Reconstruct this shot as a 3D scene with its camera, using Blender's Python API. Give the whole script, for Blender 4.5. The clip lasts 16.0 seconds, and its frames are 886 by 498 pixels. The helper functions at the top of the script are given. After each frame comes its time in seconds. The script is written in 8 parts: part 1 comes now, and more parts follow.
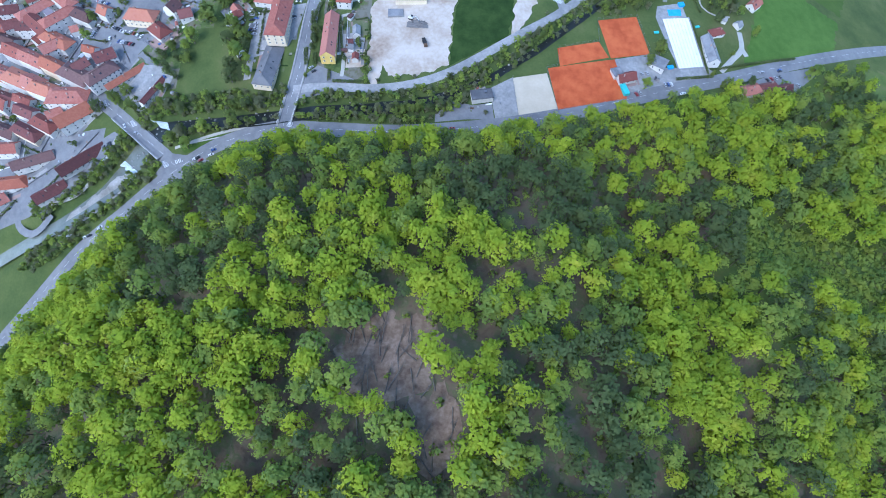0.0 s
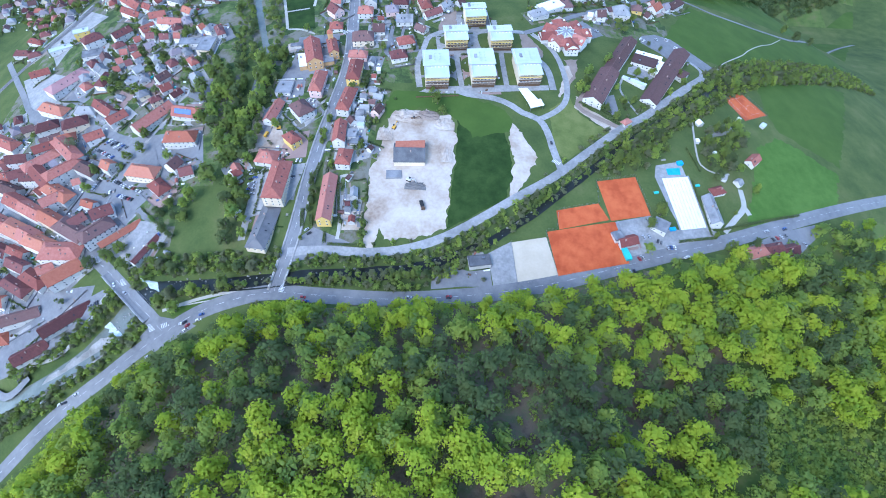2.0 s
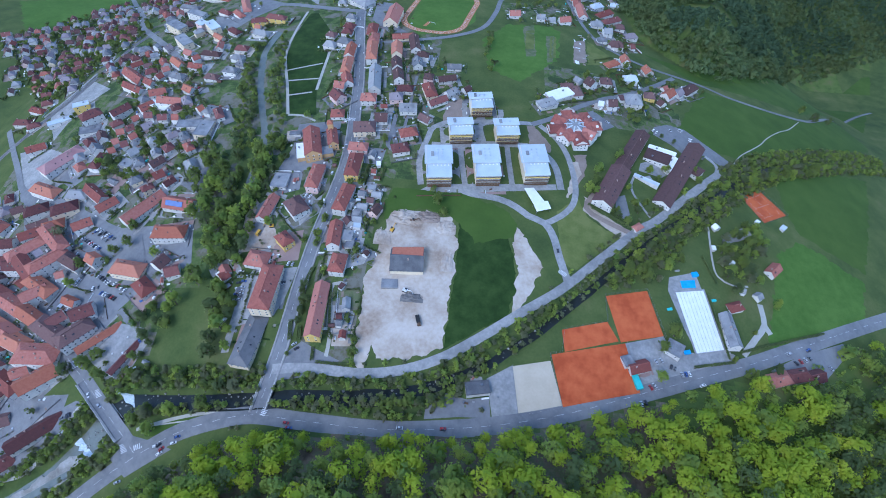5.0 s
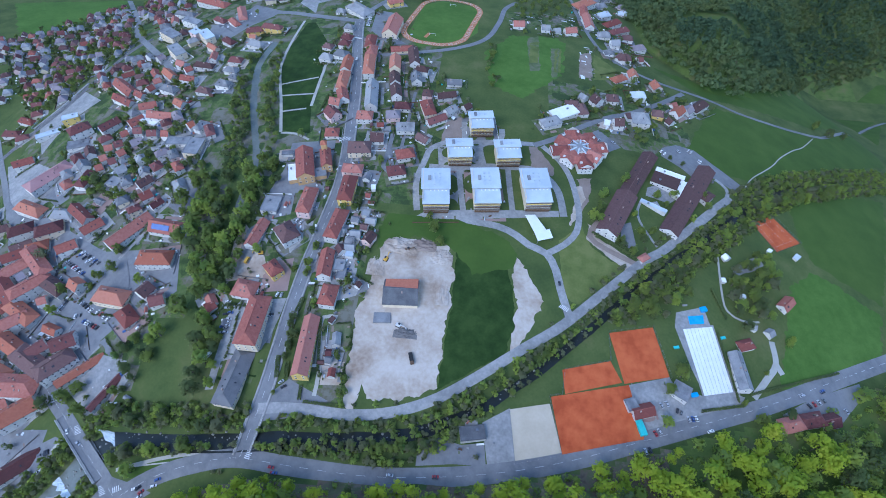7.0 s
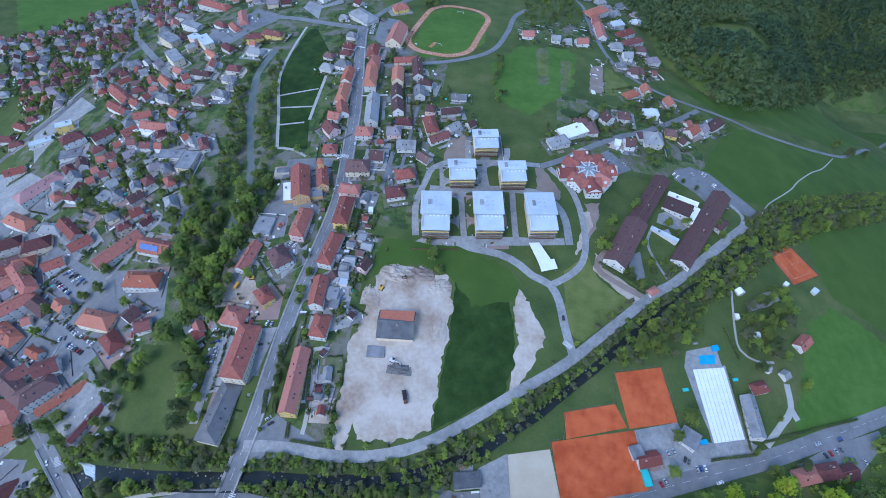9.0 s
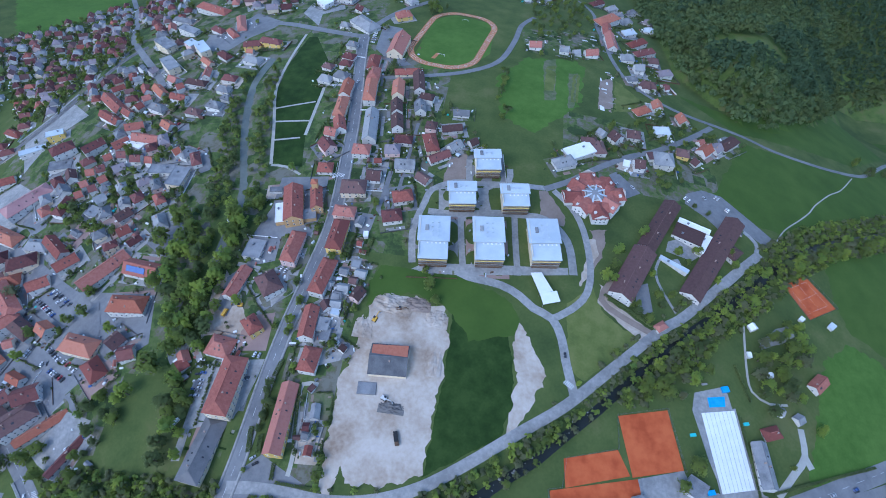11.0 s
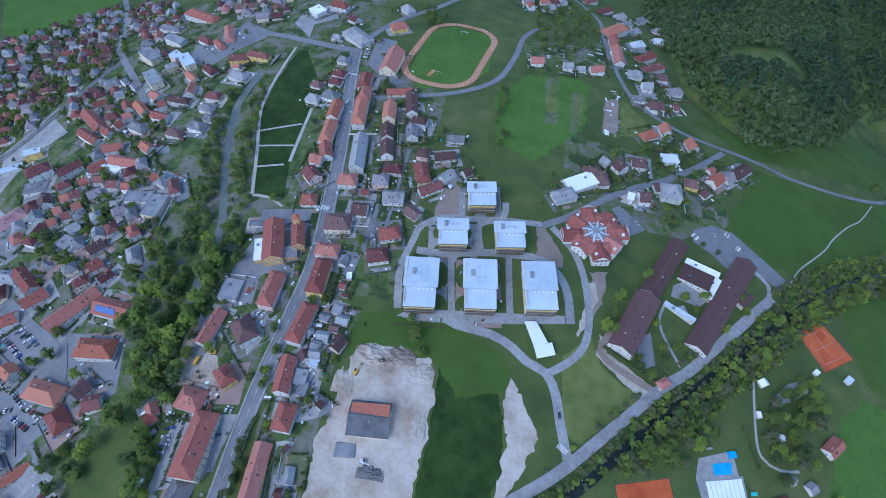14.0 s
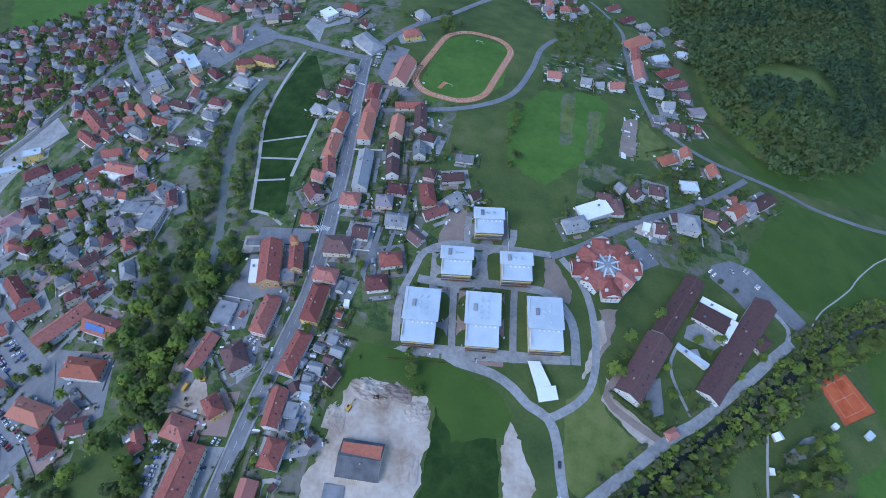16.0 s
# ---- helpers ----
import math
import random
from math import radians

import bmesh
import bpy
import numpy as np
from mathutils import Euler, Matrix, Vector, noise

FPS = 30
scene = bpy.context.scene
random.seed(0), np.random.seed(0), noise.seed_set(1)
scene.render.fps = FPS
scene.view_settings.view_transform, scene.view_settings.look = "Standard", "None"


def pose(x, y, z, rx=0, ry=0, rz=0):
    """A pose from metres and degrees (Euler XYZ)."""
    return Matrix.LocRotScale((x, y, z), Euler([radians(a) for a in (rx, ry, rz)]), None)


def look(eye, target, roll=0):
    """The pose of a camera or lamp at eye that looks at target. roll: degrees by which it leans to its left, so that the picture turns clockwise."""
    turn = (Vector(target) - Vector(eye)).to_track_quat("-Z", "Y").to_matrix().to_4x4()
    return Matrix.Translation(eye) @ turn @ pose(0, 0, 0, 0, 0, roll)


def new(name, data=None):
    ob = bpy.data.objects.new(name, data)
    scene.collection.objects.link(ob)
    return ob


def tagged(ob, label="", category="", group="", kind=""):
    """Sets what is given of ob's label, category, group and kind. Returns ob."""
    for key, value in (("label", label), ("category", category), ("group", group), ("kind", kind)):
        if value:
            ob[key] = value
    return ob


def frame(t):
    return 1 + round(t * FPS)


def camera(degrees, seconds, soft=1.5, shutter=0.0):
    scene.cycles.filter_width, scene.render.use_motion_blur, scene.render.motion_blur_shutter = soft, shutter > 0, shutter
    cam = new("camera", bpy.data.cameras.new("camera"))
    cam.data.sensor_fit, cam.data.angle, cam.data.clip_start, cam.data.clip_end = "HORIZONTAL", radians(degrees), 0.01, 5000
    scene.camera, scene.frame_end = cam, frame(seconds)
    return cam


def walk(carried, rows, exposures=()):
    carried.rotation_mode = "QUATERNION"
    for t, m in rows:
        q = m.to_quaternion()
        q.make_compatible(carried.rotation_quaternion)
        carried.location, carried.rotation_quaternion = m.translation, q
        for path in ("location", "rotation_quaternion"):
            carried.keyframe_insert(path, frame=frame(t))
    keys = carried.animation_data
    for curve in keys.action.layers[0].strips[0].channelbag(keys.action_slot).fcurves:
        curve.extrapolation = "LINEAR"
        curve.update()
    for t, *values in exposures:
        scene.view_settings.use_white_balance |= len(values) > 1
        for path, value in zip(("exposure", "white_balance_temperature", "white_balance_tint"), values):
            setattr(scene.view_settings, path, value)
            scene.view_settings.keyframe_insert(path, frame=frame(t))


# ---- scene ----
cam = camera(80.0, 16.0, 0.95)
ROWS = [
    (0.0, 18.35, -36.99, 294.59, 2.788, -63.124, -1.176),
    (0.5, 19.34, -19.77, 299.48, 2.842, -62.757, -0.967),
    (1.0, 20.34, -2.37, 304.00, 3.240, -60.949, -1.096),
    (1.5, 21.44, 15.13, 308.51, 3.318, -57.141, -0.904),
    (2.0, 22.01, 32.36, 314.02, 3.514, -54.619, -0.840),
    (2.5, 22.00, 49.29, 320.14, 4.058, -52.992, -0.953),
    (3.0, 22.11, 64.18, 325.98, 4.077, -52.332, -0.945),
    (3.5, 22.14, 76.47, 329.73, 5.195, -51.938, -1.064),
    (4.0, 22.86, 86.47, 331.97, 4.974, -51.819, -0.988),
    (6.5, 26.53, 131.43, 336.08, 5.845, -52.219, -0.999),
    (7.0, 27.64, 140.28, 336.63, 5.963, -52.443, -0.950),
    (7.5, 28.43, 149.07, 336.99, 6.227, -52.648, -0.921),
    (8.0, 28.97, 157.38, 336.78, 6.582, -52.749, -0.967),
    (8.5, 29.68, 165.89, 336.93, 7.006, -52.919, -0.977),
    (9.0, 30.06, 174.55, 337.30, 7.333, -53.129, -1.023),
    (11.5, 33.56, 216.51, 337.41, 8.597, -53.942, -0.975),
    (12.0, 35.24, 225.15, 337.71, 8.384, -54.145, -0.870),
    (12.5, 37.19, 233.07, 337.72, 8.120, -54.290, -0.715),
    (13.0, 36.64, 241.27, 337.94, 8.949, -54.475, -0.839),
    (13.5, 37.27, 249.82, 338.58, 9.384, -54.749, -0.842),
    (14.0, 37.97, 258.75, 338.80, 9.463, -54.978, -0.827),
    (14.5, 38.59, 267.10, 338.93, 9.762, -55.188, -0.824),
    (15.0, 37.49, 275.44, 339.38, 10.856, -55.466, -1.010),
    (15.5, 35.14, 284.12, 340.76, 12.255, -55.847, -1.266),
    (16.0, 37.37, 292.91, 340.16, 11.982, -56.037, -1.124),
]
EXPOSURES = [(0.0, 1.3, 5640, 11), (0.6, 1.7, 5600, 11), (1.4, 1.86, 5560, 11), (2.0, 1.5, 5540, 11), (2.5, 1.28, 5520, 12), (3.5, 1.01, 5480, 12), (4.5, 0.88, 5450, 12), (8.0, 0.79, 5460, 12), (16.0, 0.62, 5430, 12)]
walk(cam, [(t, pose(x, y, z, 90 + pitch, roll, yaw)) for t, x, y, z, yaw, pitch, roll in ROWS], EXPOSURES)

# ---- world and light ----
world = bpy.data.worlds.new("sky")
scene.world = world
world.use_nodes = True
wn = world.node_tree
sky = wn.nodes.new("ShaderNodeTexSky")
sky.sky_type = "NISHITA"
sky.sun_disc = False
sky.sun_elevation = radians(38)
sky.sun_rotation = radians(215)
sky.air_density, sky.dust_density, sky.ozone_density = 1.2, 0.6, 3.0
wn.links.new(sky.outputs[0], wn.nodes["Background"].inputs[0])
wn.nodes["Background"].inputs[1].default_value = 0.19
sun_data = bpy.data.lights.new("sun", "SUN")
sun_data.energy, sun_data.angle, sun_data.color = 0.9, radians(30), (1.0, 0.97, 0.93)
sun = new("sun", sun_data)
sun.matrix_world = look((0, 0, 600), (0 + 0.45 * 300, 0.64 * 300, 600 - 0.62 * 400))

# ---- materials ----
MATS = {}


def mat(name, colors, scale=1.0, fine=8.0, rough=0.85, bump=0.3, metal=0.0, per_object=0.0, island=0.0, spec=0.3, middle=0.0, cells=0.0, cell_amount=0.0, even=0.0):
    """A surface whose colour wanders between the given colours at a large and a fine scale (per metre)."""
    m = bpy.data.materials.new(name)
    m.use_nodes = True
    nt = m.node_tree
    b = nt.nodes["Principled BSDF"]
    b.inputs["Roughness"].default_value = rough
    b.inputs["Metallic"].default_value = metal
    b.inputs["Specular IOR Level"].default_value = spec
    tc = nt.nodes.new("ShaderNodeTexCoord")
    n1, n2 = nt.nodes.new("ShaderNodeTexNoise"), nt.nodes.new("ShaderNodeTexNoise")
    n1.inputs["Scale"].default_value, n1.inputs["Detail"].default_value = scale, 4
    n2.inputs["Scale"].default_value, n2.inputs["Detail"].default_value = fine, 3
    geo = nt.nodes.new("ShaderNodeNewGeometry")
    for n in (n1, n2):
        nt.links.new(geo.outputs["Position"], n.inputs["Vector"])
    mix = nt.nodes.new("ShaderNodeMath")
    mix.operation = "MULTIPLY_ADD"
    nt.links.new(n2.outputs[0], mix.inputs[0])
    mix.inputs[1].default_value = 0.45
    add = nt.nodes.new("ShaderNodeMath")
    add.operation = "MULTIPLY_ADD"
    nt.links.new(n1.outputs[0], add.inputs[0])
    add.inputs[1].default_value, add.inputs[2].default_value = 1.25, -0.35
    nt.links.new(add.outputs[0], mix.inputs[2])
    last = mix
    if even:
        calm = nt.nodes.new("ShaderNodeMath")
        calm.operation = "MULTIPLY_ADD"
        nt.links.new(mix.outputs[0], calm.inputs[0])
        calm.inputs[1].default_value, calm.inputs[2].default_value = 1 - even, 0.5 * even
        last = calm
    if middle:
        n3 = nt.nodes.new("ShaderNodeTexNoise")
        n3.inputs["Scale"].default_value, n3.inputs["Detail"].default_value = middle, 5
        nt.links.new(geo.outputs["Position"], n3.inputs["Vector"])
        tuft = nt.nodes.new("ShaderNodeMath")
        tuft.operation = "MULTIPLY_ADD"
        nt.links.new(n3.outputs[0], tuft.inputs[0])
        tuft.inputs[1].default_value = 0.9
        nt.links.new(last.outputs[0], tuft.inputs[2])
        low = nt.nodes.new("ShaderNodeMath")
        low.operation = "SUBTRACT"
        nt.links.new(tuft.outputs[0], low.inputs[0])
        low.inputs[1].default_value = 0.45
        last = low
    if cells:
        vo = nt.nodes.new("ShaderNodeTexVoronoi")
        vo.distance = "CHEBYCHEV"
        vo.inputs["Scale"].default_value = cells
        nt.links.new(geo.outputs["Position"], vo.inputs["Vector"])
        one = nt.nodes.new("ShaderNodeSeparateColor")
        nt.links.new(vo.outputs["Color"], one.inputs[0])
        plot = nt.nodes.new("ShaderNodeMath")
        plot.operation = "MULTIPLY_ADD"
        nt.links.new(one.outputs[0], plot.inputs[0])
        plot.inputs[1].default_value = cell_amount
        nt.links.new(last.outputs[0], plot.inputs[2])
        down = nt.nodes.new("ShaderNodeMath")
        down.operation = "SUBTRACT"
        nt.links.new(plot.outputs[0], down.inputs[0])
        down.inputs[1].default_value = cell_amount / 2
        last = down
    for amount, node, socket in ((per_object, "ShaderNodeObjectInfo", "Random"), (island, "ShaderNodeNewGeometry", "Random Per Island")):
        if amount:
            info = nt.nodes.new(node)
            vary = nt.nodes.new("ShaderNodeMath")
            vary.operation = "MULTIPLY_ADD"
            nt.links.new(info.outputs[socket], vary.inputs[0])
            vary.inputs[1].default_value = amount
            nt.links.new(last.outputs[0], vary.inputs[2])
            shift = nt.nodes.new("ShaderNodeMath")
            shift.operation = "SUBTRACT"
            nt.links.new(vary.outputs[0], shift.inputs[0])
            shift.inputs[1].default_value = amount / 2
            last = shift
    ramp = nt.nodes.new("ShaderNodeValToRGB")
    els = ramp.color_ramp.elements
    while len(els) < len(colors):
        els.new(0.5)
    for i, c in enumerate(colors):
        els[i].position = 0.2 + 0.6 * i / max(1, len(colors) - 1)
        els[i].color = (*c, 1)
    nt.links.new(last.outputs[0], ramp.inputs[0])
    nt.links.new(ramp.outputs[0], b.inputs["Base Color"])
    if bump:
        bp = nt.nodes.new("ShaderNodeBump")
        bp.inputs["Strength"].default_value = bump
        bp.inputs["Distance"].default_value = 0.3
        nt.links.new(n2.outputs[0], bp.inputs["Height"])
        nt.links.new(bp.outputs[0], b.inputs["Normal"])
    MATS[name] = m
    return m


def leaf_mat(name, colors, scale=0.09):
    """Foliage: hue changes from tree to tree and from clump to clump; light passes through."""
    m = mat(name, colors, scale, 0.5, 0.75, 0.0, island=0.1, spec=0.08)
    nt = m.node_tree
    b = nt.nodes["Principled BSDF"]
    tr = nt.nodes.new("ShaderNodeBsdfTranslucent")
    ms = nt.nodes.new("ShaderNodeMixShader")
    ms.inputs[0].default_value = 0.5
    ramp = [n for n in nt.nodes if n.type == "VALTORGB"][0]
    nt.links.new(ramp.outputs[0], tr.inputs[0])
    nt.links.new(b.outputs[0], ms.inputs[1])
    nt.links.new(tr.outputs[0], ms.inputs[2])
    nt.links.new(ms.outputs[0], nt.nodes["Material Output"].inputs[0])
    return m


mat("grass", [(0.0478, 0.072, 0.0235), (0.0666, 0.0941, 0.0286), (0.0874, 0.113, 0.0347), (0.12, 0.13, 0.051)], 0.012, 0.5, 0.95, 0.15, middle=0.05, even=0.25, spec=0.12)
mat("lushgrass", [(0.0478, 0.0845, 0.0173), (0.0603, 0.102, 0.0204), (0.0749, 0.117, 0.0245)], 0.01, 0.4, 0.95, 0.1, middle=0.04, even=0.4, spec=0.12)
mat("darkgrass", [(0.0166, 0.0346, 0.00918), (0.026, 0.0509, 0.0122), (0.0374, 0.0662, 0.0163)], 0.03, 0.6, 0.95, 0.2, middle=0.12, spec=0.12)
mat("palegrass", [(0.0884, 0.115, 0.0326), (0.12, 0.144, 0.0408), (0.156, 0.168, 0.0561)], 0.03, 0.6, 0.95, 0.2, middle=0.12, spec=0.12)
mat("strawgrass", [(0.08, 0.11, 0.045), (0.12, 0.14, 0.07), (0.16, 0.15, 0.1)], 0.05, 0.7, 0.95, 0.2, middle=0.2, spec=0.12)
mat("sportgrass", [(0.062, 0.122, 0.022), (0.09, 0.16, 0.032)], 0.03, 0.6, 0.95, 0.1, middle=0.15, spec=0.12)
mat("garden", [(0.042, 0.066, 0.026), (0.068, 0.102, 0.032), (0.095, 0.13, 0.042), (0.13, 0.12, 0.085), (0.16, 0.155, 0.125)], 0.05, 0.5, 0.95, 0.3, middle=0.15, cells=0.085, cell_amount=0.55, spec=0.12)
# Litter darkened for shaded gaps between trees; its brighter copy covers the clearing.
mat("litter", [(0.1, 0.072, 0.05), (0.15, 0.11, 0.075), (0.11, 0.12, 0.055), (0.2, 0.15, 0.11)], 0.06, 0.5, 0.95, 0.5, middle=0.2)
mat("bare_litter_bright", [(0.13, 0.085, 0.06), (0.2, 0.14, 0.098), (0.28, 0.205, 0.155)], 0.1, 0.6, 0.95, 0.5, middle=0.3)
mat("scrub", [(0.06, 0.095, 0.025), (0.1, 0.14, 0.035), (0.14, 0.13, 0.06)], 0.06, 0.6, 0.95, 0.5, spec=0.12)
mat("asphalt", [(0.145, 0.147, 0.153), (0.185, 0.186, 0.19), (0.22, 0.22, 0.22)], 0.03, 0.6, 0.9, 0.1, middle=0.2)
mat("paving", [(0.21, 0.208, 0.202), (0.27, 0.265, 0.256), (0.34, 0.33, 0.315)], 0.05, 0.5, 0.9, 0.15, middle=0.25)
mat("gravel", [(0.27, 0.2, 0.145), (0.37, 0.3, 0.235), (0.455, 0.39, 0.325), (0.51, 0.455, 0.395)], 0.045, 0.35, 0.95, 0.5)
mat("terrace", [(0.24, 0.16, 0.14), (0.31, 0.22, 0.19)], 0.1, 0.7, 0.9, 0.1)
mat("shingle", [(0.16, 0.15, 0.13), (0.25, 0.24, 0.22), (0.36, 0.35, 0.33)], 0.12, 0.7, 0.95, 0.5)
mat("pathway", [(0.32, 0.305, 0.27), (0.42, 0.405, 0.36)], 0.1, 0.7, 0.95, 0.1)
mat("soil", [(0.2, 0.15, 0.12), (0.29, 0.23, 0.19)], 0.08, 0.6, 0.95, 0.3)
mat("clay", [(0.36, 0.065, 0.02), (0.46, 0.095, 0.03), (0.52, 0.12, 0.04)], 0.06, 0.3, 0.95, 0.05, middle=0.12)
mat("track", [(0.38, 0.16, 0.075), (0.47, 0.21, 0.1)], 0.08, 0.5, 0.95, 0.05)
mat("sand", [(0.44, 0.37, 0.27), (0.52, 0.45, 0.34)], 0.08, 0.5, 0.95, 0.1)
mat("white", [(0.72, 0.73, 0.73), (0.82, 0.82, 0.81)], 0.2, 1.2, 0.6, 0.05)
mat("line_white", [(0.6, 0.6, 0.6), (0.75, 0.75, 0.74)], 0.5, 1.0, 0.8, 0.0)
mat("ballast", [(0.13, 0.12, 0.115), (0.2, 0.19, 0.18)], 0.2, 1.0, 0.95, 0.3)
mat("steel", [(0.2, 0.2, 0.21), (0.3, 0.3, 0.31)], 0.3, 1.0, 0.45, 0.0, metal=0.8)
mat("bark", [(0.1, 0.085, 0.07), (0.19, 0.165, 0.14)], 0.5, 3.0, 0.95, 0.4)
mat("r", [(0.186, 0.0566, 0.0456), (0.265, 0.0845, 0.0638), (0.323, 0.113, 0.0844), (0.392, 0.16, 0.125)], 0.5, 2.2, 0.85, 0.4, per_object=0.7, even=0.5)
mat("o", [(0.294, 0.0927, 0.057), (0.363, 0.129, 0.0798), (0.421, 0.17, 0.114)], 0.5, 2.2, 0.85, 0.4, per_object=0.6, even=0.5)
mat("m", [(0.08, 0.03, 0.03), (0.14, 0.05, 0.047), (0.2, 0.08, 0.072)], 0.5, 2.2, 0.85, 0.4, per_object=0.6, even=0.55)
mat("b", [(0.075, 0.04, 0.036), (0.115, 0.06, 0.056), (0.16, 0.092, 0.085)], 0.5, 2.2, 0.85, 0.4, per_object=0.6, even=0.55)
# Greys raised a little, standing in for haze over the far quarters.
mat("g", [(0.14, 0.142, 0.15), (0.22, 0.222, 0.23), (0.29, 0.29, 0.29)], 0.15, 1.6, 0.8, 0.3, per_object=0.7)
mat("s", [(0.085, 0.085, 0.09), (0.125, 0.125, 0.13), (0.165, 0.162, 0.165)], 0.15, 1.6, 0.8, 0.3, per_object=0.4)
mat("v", [(0.2, 0.17, 0.185), (0.26, 0.22, 0.235)], 0.15, 1.6, 0.8, 0.3, per_object=0.4)
mat("l", [(0.42, 0.47, 0.51), (0.53, 0.575, 0.61)], 0.1, 1.0, 0.5, 0.1, per_object=0.3)
mat("p", [(0.33, 0.17, 0.17), (0.4, 0.23, 0.22)], 0.12, 1.2, 0.8, 0.2)
MATS["w"] = MATS["white"]
mat("wall_w", [(0.5, 0.485, 0.455), (0.66, 0.64, 0.605)], 0.3, 1.5, 0.85, 0.1, per_object=0.7)
mat("wall_c", [(0.6, 0.5, 0.36), (0.7, 0.6, 0.45)], 0.3, 1.5, 0.85, 0.1, per_object=0.4)
mat("wall_y", [(0.6, 0.42, 0.12), (0.68, 0.5, 0.17)], 0.3, 1.5, 0.85, 0.1)
mat("wall_p", [(0.6, 0.42, 0.38), (0.68, 0.5, 0.46)], 0.3, 1.5, 0.85, 0.1)
mat("wall_ochre", [(0.42, 0.26, 0.12), (0.5, 0.33, 0.17)], 0.3, 1.5, 0.85, 0.2)
mat("chimney_brick", [(0.3, 0.2, 0.16), (0.42, 0.32, 0.27)], 1.0, 4.0, 0.9, 0.3)
mat("frame_white", [(0.7, 0.7, 0.69), (0.78, 0.78, 0.77)], 1.0, 4.0, 0.5, 0.0)
mat("wood_dark", [(0.09, 0.05, 0.03), (0.16, 0.1, 0.06)], 0.8, 4.0, 0.8, 0.2)
mat("glass", [(0.03, 0.035, 0.045), (0.05, 0.055, 0.065)], 0.5, 2.0, 0.12, 0.0, spec=0.6)
mat("blue_panel", [(0.04, 0.1, 0.28), (0.06, 0.14, 0.35)], 0.5, 2.0, 0.3, 0.0)
mat("pool_blue", [(0.03, 0.3, 0.62), (0.05, 0.37, 0.7)], 0.3, 1.0, 0.15, 0.02)
mat("turquoise", [(0.05, 0.42, 0.4), (0.08, 0.5, 0.47)], 0.5, 2.0, 0.6, 0.0)
mat("rubber", [(0.02, 0.02, 0.02), (0.035, 0.035, 0.035)], 1.0, 4.0, 0.9, 0.0)
mat("river", [(0.014, 0.018, 0.016), (0.026, 0.03, 0.026)], 0.1, 0.6, 0.35, 0.15, spec=0.3)
mat("shallow", [(0.1, 0.11, 0.09), (0.17, 0.18, 0.15)], 0.06, 0.5, 0.25, 0.15, spec=0.5)
mat("foam", [(0.5, 0.58, 0.6), (0.8, 0.84, 0.86)], 0.3, 1.2, 0.6, 0.5)
leaf_mat("leaf_bright", [(0.146, 0.211, 0.0224), (0.239, 0.336, 0.0306), (0.343, 0.451, 0.0367)])
leaf_mat("leaf_mid", [(0.125, 0.17, 0.052), (0.18, 0.23, 0.06), (0.235, 0.29, 0.068)])
leaf_mat("leaf_dark", [(0.095, 0.13, 0.055), (0.132, 0.17, 0.066), (0.175, 0.215, 0.075)])
leaf_mat("leaf_grey", [(0.13, 0.15, 0.075), (0.18, 0.195, 0.1), (0.225, 0.235, 0.125)])
# Next two: town leaf tones brightened to lift the shaded hillside wood.
leaf_mat("leaf_lit_yellow", [(0.208, 0.326, 0.0459), (0.312, 0.403, 0.0408), (0.395, 0.48, 0.0459), (0.52, 0.528, 0.0714)], 0.07)
leaf_mat("leaf_lit_green", [(0.156, 0.25, 0.0714), (0.218, 0.298, 0.0694), (0.291, 0.365, 0.0714), (0.354, 0.403, 0.0816)], 0.07)
leaf_mat("leaf_oak", [(0.09, 0.13, 0.055), (0.125, 0.17, 0.065), (0.165, 0.21, 0.075)])
# Far-hill foliage: leaf_far bluer, needles lighter, with haze put into the colour.
leaf_mat("leaf_far", [(0.105, 0.155, 0.075), (0.145, 0.2, 0.085), (0.19, 0.25, 0.095)])
leaf_mat("needles", [(0.07, 0.11, 0.06), (0.09, 0.14, 0.072), (0.115, 0.17, 0.085)])

# ---- the lie of the land ----
HILL_X = (-600, -400, -341, -316, -258, -205, -166, -110, -18, 46, 102, 167, 238, 354, 700)
HILL_Y = (-150, -8, 46, 72, 124, 177, 202, 223, 225, 231, 244, 267, 293, 342, 480)


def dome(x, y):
    """The valley floor, bent in a broad gentle swell to absorb lens barrel distortion."""
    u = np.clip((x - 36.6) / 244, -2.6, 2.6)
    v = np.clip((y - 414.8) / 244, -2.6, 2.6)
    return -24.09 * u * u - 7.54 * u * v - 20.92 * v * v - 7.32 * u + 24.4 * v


def near_hill(x, y):
    """How far a point lies inside the steep wooded hill beside the river road, and the hill's height there."""
    d = (np.interp(x, HILL_X, HILL_Y) - y) * 0.93 - 2
    s = np.clip(d, 0, None)
    rise = np.interp(s, (0, 40, 67, 90, 125, 165, 200, 350, 800), (0, 42, 62, 77, 103, 120, 140, 190, 260))
    a = 0.33 + 0.62 / (1 + np.exp((x - 118) / 20)) - 0.24 * np.clip((x - 225) / 60, 0, 1) + 0.22 * np.clip((s - 100) / 90, 0, 1) * np.clip((x - 80) / 60, 0, 1)
    return d, a * rise


FAR_X = (226, 232, 268, 297, 340, 372, 430, 500, 640, 800, 1500)
FAR_Y = (900, 775, 732, 708, 722, 752, 805, 900, 1090, 1180, 1600)


def far_hill(x, y):
    """The same for the far wooded hill."""
    d = np.minimum((x - 229) * 0.95, (y - np.interp(x, FAR_X, FAR_Y)) * 0.85)
    return d, 130 * (1 - np.exp(-np.clip(d, 0, None) / 190))


